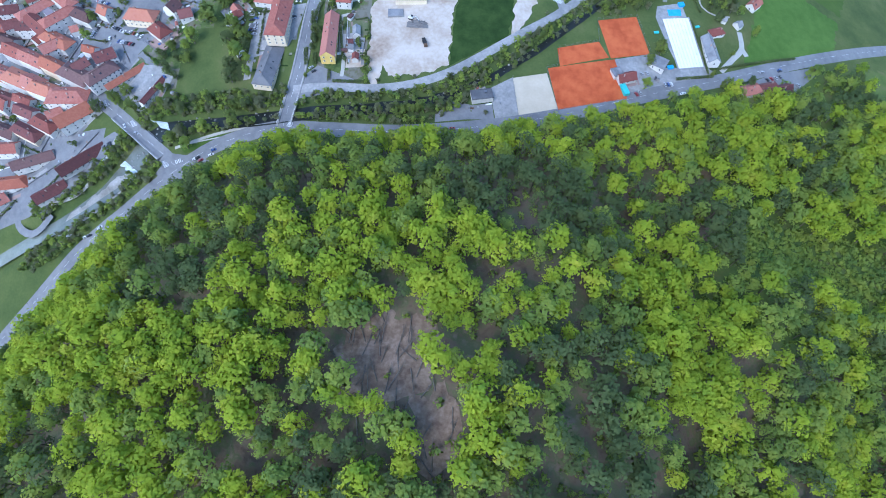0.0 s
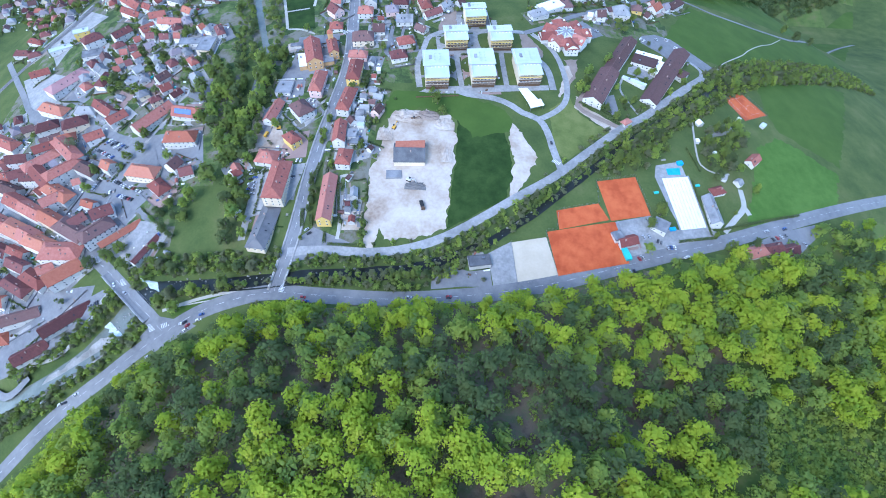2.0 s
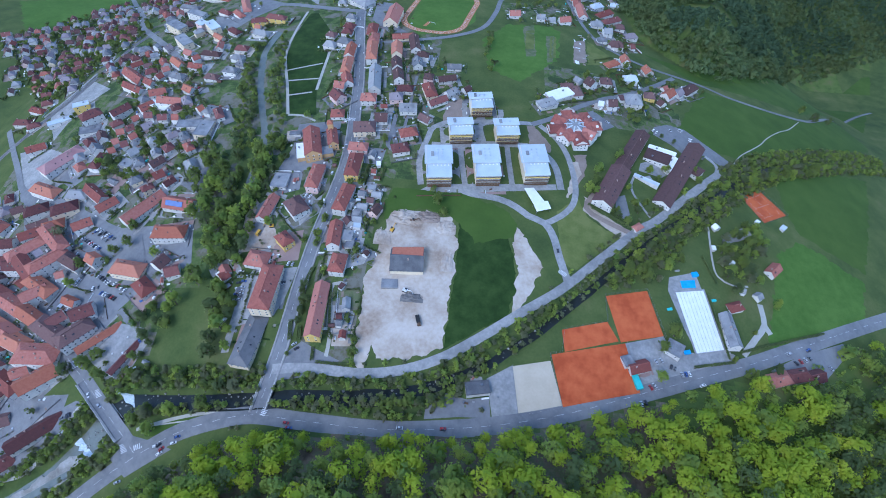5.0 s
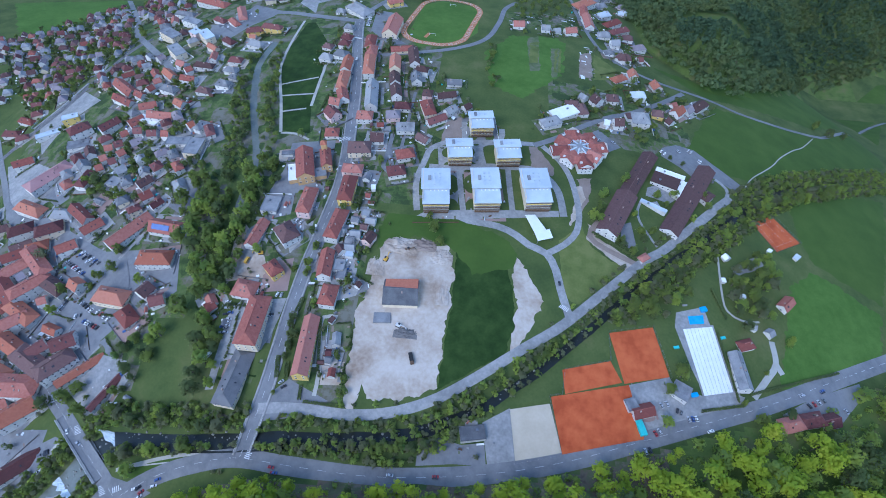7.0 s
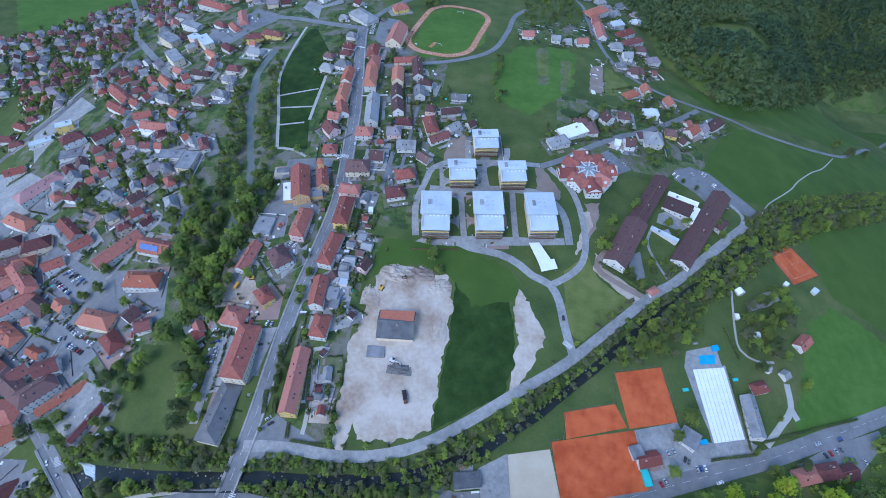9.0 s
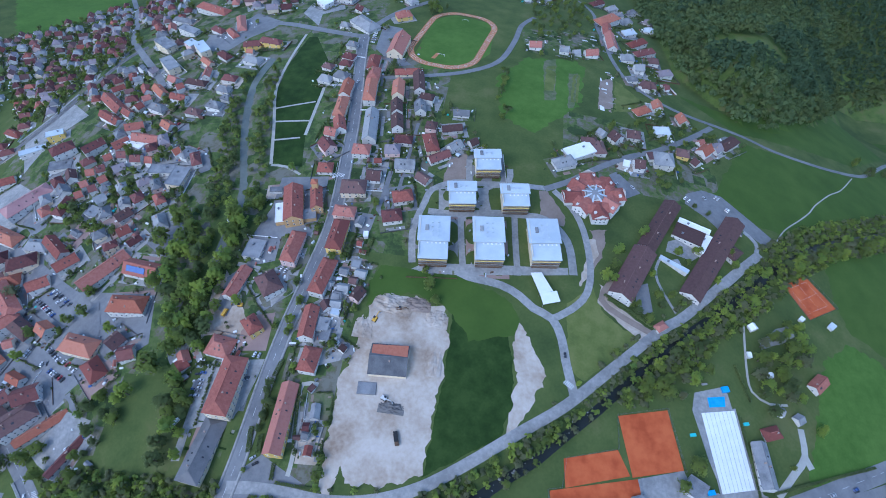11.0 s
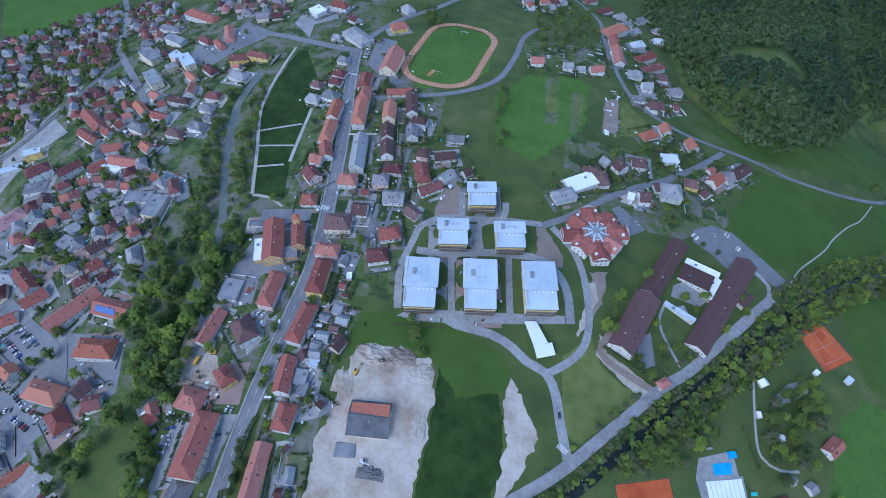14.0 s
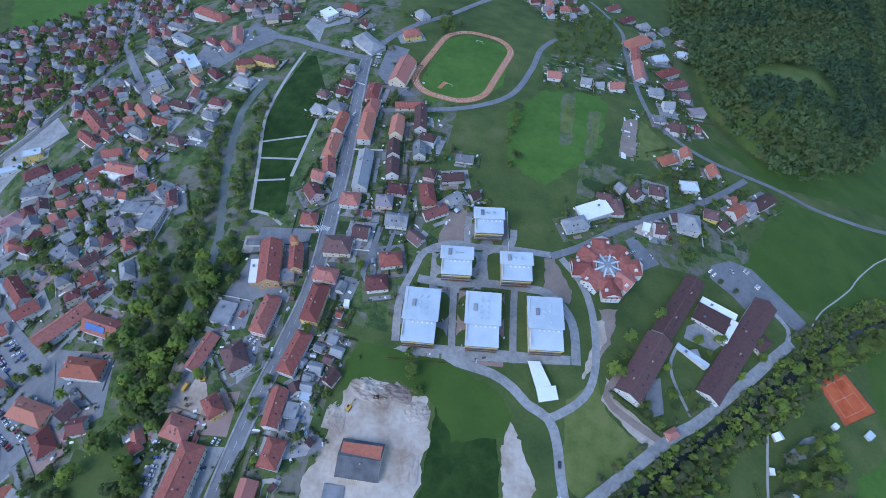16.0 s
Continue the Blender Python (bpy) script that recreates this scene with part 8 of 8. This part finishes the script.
tree(-81.1, 669.3, 1.4, "leaf_dark", 2, 0.93, 50)
tree(-105.8, 650.5, 0.9, "leaf_dark", 2, 1.16, 91)
tree(471.5, 718.3, 1.6, "leaf_dark", 0, 1.00, 62)
tree(456.6, 728.9, 1.2, "leaf_mid", 0, 1.15, 344)
tree(515.0, 748.5, 1.2, "leaf_dark", 1, 1.15, 145)
tree(270.0, 303.9, 1.2, "leaf_dark", 2, 0.99, 45)
tree(246.3, 295.9, 1.2, "leaf_mid", 0, 1.20, 288)
tree(337.6, 330.5, 1.6, "leaf_bright", 2, 1.06, 122)
tree(148.3, 429.5, 0.8, "leaf_mid", 0, 1.07, 51)
tree(154.1, 423.8, 0.9, "leaf_dark", 2, 0.92, 166)
tree(172.5, 441.7, 0.7, "leaf_mid", 2, 0.95, 39)
tree(181.1, 443.3, 0.8, "leaf_mid", 0, 1.20, 330)
tree(167.2, 459.4, 0.7, "leaf_bright", 0, 1.04, 358)
tree(135.9, 446.9, 1, "leaf_bright", 1, 0.98, 306)
tree(235.8, 496.7, 0.9, "leaf_mid", 1, 1.18, 284)
tree(140.0, 474.2, 1.2, "leaf_bright", 0, 1.0, 0, "round the home")
tree(129.4, 447.7, 1.3, "leaf_bright", 1, 1.0, 47, "round the home")
tree(136.8, 460.1, 1.1, "leaf_mid", 2, 1.0, 94, "round the home")
tree(190.8, 486.2, 0.9, "leaf_bright", 0, 1.0, 141, "round the home")
tree(205.2, 491.2, 0.8, "leaf_bright", 1, 1.0, 188, "round the home")
tree(170.7, 440.9, 1, "leaf_mid", 2, 1.0, 235, "round the home")
tree(172.9, 432.7, 0.9, "leaf_dark", 0, 1.0, 282, "round the home")
tree(153.9, 430.4, 0.7, "leaf_mid", 1, 1.0, 329, "round the home")
tree(239.4, 487.2, 0.9, "leaf_bright", 2, 1.0, 376, "round the home")
tree(212.2, 543.3, 0.6, "leaf_dark", 0, 1.0, 423, "round the home")
tree(224.6, 538.7, 0.6, "leaf_dark", 1, 1.0, 470, "round the home")
tree(198.5, 478.7, 0.7, "leaf_mid", 2, 1.0, 517, "round the home")
tree(161.6, 419.4, 1.0, "leaf_mid", 0, 1.0, 564, "round the home")
tree(-96.2, 392.5, 0.8, "leaf_mid", 0, 1.0, 0)
tree(-98.2, 377.3, 0.8, "leaf_bright", 1, 1.0, 61)
tree(-97.6, 370.8, 0.7, "leaf_bright", 2, 1.0, 122)
tree(-85.6, 342.7, 0.9, "leaf_bright", 0, 1.0, 183)
tree(-154.7, 476.9, 1.3, "leaf_mid", 1, 1.0, 244)
tree(-145.2, 387.0, 1, "leaf_bright", 2, 1.0, 305)
tree(-169.1, 453.7, 1.6, "leaf_bright", 0, 1.0, 366)
tree(-178.7, 470.3, 1.5, "leaf_bright", 1, 1.0, 427)
tree(179.1, 307.3, 1.2, "leaf_mid", 2, 1.0, 488)
tree(285.6, 361.6, 0.7, "leaf_bright", 0, 1.0, 549)
tree(263.2, 401.0, 1.1, "leaf_mid", 1, 1.0, 610)
tree(273.8, 383.1, 1, "leaf_bright", 2, 1.0, 671)
tree(252.4, 409.1, 1, "leaf_mid", 0, 1.0, 732)
tree(-99.6, 330.6, 0.9, "leaf_dark", 1, 1.0, 793)
tree(-96.4, 317.6, 0.9, "leaf_dark", 2, 1.0, 854)
tree(-98.6, 309.0, 0.8, "leaf_dark", 0, 1.0, 915)
tree(-2.0, 414.9, 1.4, "leaf_mid", 1, 1.0, 976)
tree(189.4, 323.3, 1.3, "leaf_mid", 2, 1.0, 1037)
grove([(-168, 273), (-173, 313), (-171, 339), (-185, 366), (-195, 400), (-195, 433), (-183, 452), (-151, 459), (-152, 436), (-155, 412), (-151, 377), (-159, 360), (-153, 337), (-153, 301), (-149, 275)], 10.5, 1.4, "leaf_mid", "in the belt along the stream")
grove([(-205, 470), (-215, 511), (-231, 566), (-237, 614), (-237, 651), (-226, 670), (-209, 605), (-185, 531), (-189, 512), (-171, 471), (-175, 458)], 8, 0.9, "leaf_dark", "along the brook")
grove([(-164, 461), (-180, 512), (-206, 605), (-214, 691), (-203, 659), (-185, 581), (-165, 512), (-156, 472)], 8, 0.8, "leaf_mid", "along the brook")
grove([(-188, 215), (-196, 228), (-179, 231), (-148, 237), (-125, 242), (-128, 254), (-167, 255), (-215, 263), (-210, 283), (-204, 303), (-197, 321), (-216, 320), (-243, 302), (-226, 270), (-224, 240)], 11, 1.15, "leaf_mid", "by the river meadow")
grove([(-27, 257), (9, 266), (47, 283), (83, 312), (122, 349), (152, 380), (185, 413), (189, 404), (155, 374), (122, 346), (83, 310), (48, 281), (17, 261), (-25, 250)], 8, 0.95, "leaf_mid", "along the river")
grove([(-75, 237), (-71, 252), (-41, 254), (4, 251), (31, 259), (43, 254), (-3, 245)], 7, 0.75, "leaf_dark", "along the river")
grove([(128, 350), (151, 366), (188, 397), (203, 409), (215, 398), (188, 372), (186, 345), (176, 362), (140, 352)], 9, 1.1, "leaf_mid", "beside the clay courts")
grove([(180, 408), (229, 455), (270, 493), (316, 531), (423, 588), (410, 563), (317, 516), (271, 478), (231, 436), (195, 395), (162, 366), (142, 355)], 9.5, 1.15, "leaf_mid", "along the river")
grove([(238, 400), (240, 417), (279, 448), (294, 434), (283, 410), (263, 378), (248, 364)], 9.5, 1.15, "leaf_mid", "round the garden huts")
grove([(153, 475), (166, 471), (136, 438), (124, 440)], 9, 0.7, "leaf_mid", "beside the home")
grove([(-519, 607), (-481, 627), (-472, 667), (-445, 732), (-425, 752), (-462, 802), (-536, 784), (-572, 720), (-600, 682)], 11, 0.8, "leaf_dark", "behind the railway")
grove([(-719, 829), (-668, 881), (-621, 988), (-508, 859), (-473, 791), (-433, 741), (-464, 697), (-485, 627), (-518, 602)], 13, 0.8, "leaf_mid", "in the town gardens")
grove([(-446, 653), (-404, 707), (-338, 633), (-284, 600), (-274, 555), (-330, 495), (-363, 568)], 13, 0.7, "leaf_mid", "in the town gardens")
grove([(-613, 991), (-445, 910), (-383, 820), (-395, 778), (-448, 806)], 14, 0.8, "leaf_mid", "in the town gardens")
grove([(-396, 478), (-383, 514), (-304, 533), (-280, 553), (-241, 536), (-239, 484), (-263, 451), (-323, 437)], 13, 0.7, "leaf_mid", "in the town gardens")
grove([(-360, 480), (-285, 472), (-278, 434), (-321, 424)], 13, 0.75, "leaf_mid", "in the town gardens")
grove([(-285, 179), (-262, 192), (-250, 207), (-245, 228), (-258, 228), (-259, 211), (-274, 197), (-290, 186)], 6, 0.75, "leaf_dark", "on the river bank")
grove([(65, 986), (134, 949), (135, 824), (72, 776), (47, 789)], 14, 0.7, "leaf_mid", "in the village gardens")
grove([(118, 612), (203, 676), (258, 659), (206, 614), (143, 585), (123, 566)], 12, 0.6, "leaf_mid", "in the village gardens")
grove([(167, 573), (214, 596), (211, 569), (170, 550)], 12, 0.6, "leaf_dark", "in the village gardens")
grove([(-89, 456), (-72, 458), (-56, 378), (-67, 350), (-72, 349)], 11, 0.6, "leaf_mid", "in the back gardens")
grove([(-65, 324), (-57, 325), (-47, 270), (-61, 276)], 9, 0.6, "leaf_mid", "in the back gardens")
grove([(-79, 861), (-40, 832), (-67, 792)], 10, 0.8, "leaf_dark", "beside the stadium")
grove([(22, 663), (34, 705), (47, 621), (34, 595)], 12, 0.6, "leaf_mid", "on the meadow bank")
grove([(-260, 493), (-233, 491), (-194, 471), (-180, 419), (-198, 387), (-220, 391), (-226, 429), (-254, 466)], 11.5, 1.5, "leaf_mid", "in the belt along the stream")
grove([(-215, 391), (-173, 400), (-160, 369), (-167, 332), (-188, 349), (-200, 367)], 12, 1.5, "leaf_mid", "in the belt along the stream")

# ---- trees of the far gardens, and the bushes on the river banks ----
far = np.array(FAR_TREES)
half = np.arange(len(far)) % 3
wood("garden_trees", "fresh green garden trees among the far houses", far[half > 0], 31, "leaf_mid", 3.4, 7.5, 170, 0.85, 6, 9, 0.2)
wood("garden_trees", "dark green garden trees among the far houses", far[half == 0], 32, "leaf_dark", 3.2, 8.0, 150, 0.85, 6, 9, 0.2)


def on_bank(x, y):
    d = along(RIVER, x, y)
    wide = np.interp(x, (-420, -225, -190, 0, 600), (14, 8, 5, 1.5, 1.5))
    courts = (x > 25) & (x < 185) & (y < 308 + 0.93 * (x - 87)) & (y < 352)
    strip = inside(RIVER_STRIP, x, y)
    free = np.array([not built_over(a, b, 1.0) if c else False for a, b, c in zip(x, y, (d > wide) & (d < wide + 18) & ~courts & ~strip)])
    return free & (np.sin(x * 3.1 + y * 5.7) > -0.8)


bank = scatter(-330, 600, 130, 720, 3.9, 41, on_bank)
part_ = np.arange(len(bank)) % 4
wood("bank_bushes", "green bushes crowding the river banks", bank[part_ == 0], 42, "leaf_mid", 3.2, 6.5, 60, 0.95, 6, 9, 0.1, bark=False, airy=True)
wood("bank_bushes", "fresh green saplings on the river banks", bank[part_ == 1], 44, "leaf_lit_green", 2.8, 6.0, 50, 0.9, 6, 9, 0.1, bark=False, airy=True)
wood("bank_bushes", "grey-green willow bushes on the river banks", bank[part_ > 1], 43, "leaf_grey", 2.6, 4.5, 48, 0.9, 6, 9, 0.1, bark=False, airy=True)


# ---- gardens: plots, fences, sheds, beds and clutter round the houses ----
yard = random.Random(77)
PLOT_MATS = ["garden", "paving", "asphalt", "grass", "soil", "terrace", "gravel", "strawgrass"]
BED_MATS = ["soil", "strawgrass", "line_white", "darkgrass", "shingle"]
CLUTTER_MATS = ["white", "g", "wood_dark", "r", "l", "blue_panel", "turquoise", "steel"]


class Heap:
    """Gathers many small flat or boxy pieces for one mesh."""

    def __init__(self):
        self.v, self.f, self.i = [], [], []

    def patch(self, cx, cy, hl, hw, a, lift, k, cuts=2):
        c, s = math.cos(a), math.sin(a)
        o = len(self.v)
        n = cuts + 1
        for p in range(n):
            for q in range(n):
                u, w = (2 * p / cuts - 1) * hl, (2 * q / cuts - 1) * hw
                x, y = cx + u * c - w * s, cy + u * s + w * c
                self.v.append((x, y, gz(x, y) + lift))
        for p in range(cuts):
            for q in range(cuts):
                b = o + p * n + q
                self.f.append((b, b + n, b + n + 1, b + 1))
                self.i.append(k)

    def block(self, cx, cy, hl, hw, a, h, k, low=-0.3):
        c, s = math.cos(a), math.sin(a)
        o, z = len(self.v), gz(cx, cy)
        for zz in (low, h):
            for u, w in ((-hl, -hw), (hl, -hw), (hl, hw), (-hl, hw)):
                x, y = cx + u * c - w * s, cy + u * s + w * c
                self.v.append((x, y, (gz(x, y) if hl > 4 else z) + zz))
        self.f += [(o, o + 1, o + 5, o + 4), (o + 1, o + 2, o + 6, o + 5), (o + 2, o + 3, o + 7, o + 6), (o + 3, o, o + 4, o + 7), (o + 4, o + 5, o + 6, o + 7)]
        self.i += [k] * 5

    def done(self, name, mats, label, category):
        return tagged(new(name, mesh_of(name, self.v, self.f, mats, self.i)), label, category, kind="stuff")


def near_water(x, y, margin=6):
    return bed(np.float64(x), np.float64(y)) > 0 or near_hill(np.float64(x), np.float64(y))[0] > -margin


plots, beds, fences, clutter = Heap(), Heap(), Heap(), Heap()
bush_spots, tree_spots, shed_spots = [], [], []
HOMES = list(BUILT)
for n, (x, y, hl, hw, a) in enumerate(HOMES):
    if hl * hw < 14 or hl > 24 or (-55 < x < 22 and 265 < y < 415) or (x > 40 and 330 < y < 560) or (60 < x < 260 and 240 < y < 380) or y > 1000 or near_water(x, y):
        continue
    far_off = y > 600 or x < -330
    ex, ey = [yard.uniform(1.5, 6.5) for _ in (0, 1)], [yard.uniform(1.5, 7.5) for _ in (0, 1)]
    c, s = math.cos(a), math.sin(a)

    def at(u, w):
        return x + u * c - w * s, y + u * s + w * c

    ou, ow = (ex[1] - ex[0]) / 2, (ey[1] - ey[0]) / 2
    pl, pw = hl + sum(ex) / 2, hw + sum(ey) / 2
    px, py = at(ou, ow)
    town = x < -235 and y < 470
    kind = yard.choices(range(8), (2, 5, 6, 0, 0, 1, 0, 0) if town else (9, 5, 2, 3, 1, 1, 1, 1))[0]
    plots.patch(px, py, pl, pw, a, 0.022 + 0.0001 * (n % 400), kind)
    # a paved way beside the house
    side = yard.choice((-1, 1))
    dx, dy = at(yard.uniform(-0.4, 0.4) * hl, side * (hw + ey[0] * 0.5))
    plots.patch(dx, dy, hl * yard.uniform(0.3, 0.9), 1.6, a, 0.07 + 0.0001 * (n % 200), yard.choice((1, 1, 2, 5)))
    # fences along the plot
    for u, w, l, t in ((0, pw, pl, a), (0, -pw, pl, a), (pl, 0, pw, a + math.pi / 2), (-pl, 0, pw, a + math.pi / 2)):
        fx, fy = px + u * c - w * s, py + u * s + w * c
        if yard.random() < 0.42 and not built_over(fx, fy, 0.4):
            if yard.random() < 0.45:
                fences.block(fx, fy, l, 0.07, t, yard.uniform(0.9, 1.5), yard.choice((0, 1, 1, 2, 2)))
            else:
                for k in range(int(2 * l / 1.7)):
                    v = -l + (k + 0.5) * 1.7
                    bx, by = fx + v * math.cos(t), fy + v * math.sin(t)
                    if not built_over(bx, by, 0.3):
                        bush_spots.append((bx, by))
    # beds and clutter
    for k in range(yard.randint(1, 4) if not far_off else 2):
        u, w = yard.uniform(-pl, pl) + ou, yard.choice((-1, 1)) * (hw + yard.uniform(0.5, 5)) + ow
        bx, by = at(u, w)
        if not built_over(bx, by, -0.3):
            beds.patch(bx, by, yard.uniform(0.8, 3), yard.uniform(0.4, 1.1), a + yard.choice((0, math.pi / 2)), 0.14 + 0.0002 * (n % 100) + 0.00005 * k, yard.choice((0, 0, 1, 2, 3, 3, 4)), 1)
    for k in range(yard.randint(3, 8) if not far_off else 4):
        t, r = yard.uniform(0, 6.28), yard.uniform(1, 6)
        bx, by = x + (hl + r) * math.cos(t), y + (hw + r) * math.sin(t)
        if not built_over(bx, by, -1.0):
            clutter.block(bx, by, yard.uniform(0.3, 1.5), yard.uniform(0.25, 0.9), yard.uniform(0, 3), yard.uniform(0.3, 1.6), yard.choices(range(8), (6, 4, 4, 1, 3, 1, 0.5, 2))[0])
    for k in range(yard.randint(2, 5)):
        t, r = yard.uniform(0, 6.28), yard.uniform(1.5, 11)
        bx, by = x + (hl + r) * math.cos(t), y + (hw + r) * math.sin(t)
        if not near_water(bx, by, 2) and not built_over(bx, by, 0.8):
            (tree_spots if yard.random() < (0.5 if not town else 0.3) else bush_spots).append((bx, by))
    if not far_off and yard.random() < 0.45:
        t = yard.uniform(0, 6.28)
        bx, by = x + (hl + 4) * math.cos(t), y + (hw + 4) * math.sin(t)
        if not built_over(bx, by, 1.6):
            shed_spots.append((bx, by, math.degrees(a) + yard.choice((0, 90))))

for quad, count in (([(47.3, 796.5), (139.7, 838.1), (134.3, 781.6), (53.4, 756.5)], 46), ([(135.5, 735.7), (152.1, 738.9), (145.4, 656.0), (131.2, 654.1)], 22)):
    for k in range(count):
        p, q = yard.random(), yard.random()
        bx = (quad[0][0] * (1 - p) + quad[1][0] * p) * (1 - q) + (quad[3][0] * (1 - p) + quad[2][0] * p) * q
        by = (quad[0][1] * (1 - p) + quad[1][1] * p) * (1 - q) + (quad[3][1] * (1 - p) + quad[2][1] * p) * q
        beds.patch(bx, by, yard.uniform(1.5, 4.5), yard.uniform(0.7, 1.6), math.radians(yard.choice((5, 95))), 0.13 + 0.0004 * k, yard.choice((0, 0, 2, 2, 3, 4)), 1)
plots.done("garden_plots", PLOT_MATS, "patchwork of gardens, drives and paved yards between houses", "gardens")
beds.done("garden_beds", BED_MATS, "small planted beds and covered rows in gardens", "garden beds")
fences.done("garden_fences", ["white", "wood_dark", "steel"], "low garden fences and walls round the plots", "fences")
clutter.done("garden_clutter", CLUTTER_MATS, "woodpiles, bins, frames and boxes in yards", "clutter")
v_, f_, i_ = join((wall_mesh(3.4, 2.6, 2.1, 0.9, "g", 0.8), 0), (([(x, y, z + 2.15) for x, y, z in roof_mesh(3.4, 2.6, 0.9, "g", 0.3, 0.12)[0]], roof_mesh(3.4, 2.6, 0.9, "g", 0.3, 0.12)[1]), 1))
SHEDS = [mesh_of("shed", v_, f_, m, i_) for m in (["wood_dark", "g"], ["wall_w", "r"], ["wood_dark", "b"], ["steel", "l"])]
for k, (x, y, turn) in enumerate(shed_spots[:95]):
    sh = new("shed", SHEDS[k % 4])
    sh.matrix_basis = pose(x, y, gz(x, y), 0, 0, turn) @ Matrix.Diagonal((yard.uniform(0.8, 1.5), yard.uniform(0.8, 1.3), 1, 1))
    tagged(sh, ("dark wooden garden shed with a grey roof", "white rendered outbuilding with a red roof", "dark wooden shed with a brown roof", "grey metal shed with a pale roof")[k % 4], "shed", "garden sheds")
wood("garden_bushes", "green bushes and hedges along garden plots", bush_spots, 51, "leaf_dark", 1.2, 2.0, 22, 0.6, 6, 5, 0.1, bark=False)
ts = np.array(tree_spots)
third = np.arange(len(ts)) % 3
wood("house_trees", "fresh green fruit trees in the house gardens", ts[third == 0], 52, "leaf_mid", 2.6, 5.0, 110, 0.75, 6, 8, 0.2)
wood("house_trees", "dark green trees in the house gardens", ts[third == 1], 53, "leaf_dark", 2.7, 6.0, 110, 0.75, 6, 8, 0.2)
wood("house_trees", "grey-green sparsely leaved trees in the house gardens", ts[third == 2], 54, "leaf_grey", 2.6, 5.5, 90, 0.65, 6, 8, 0.2)
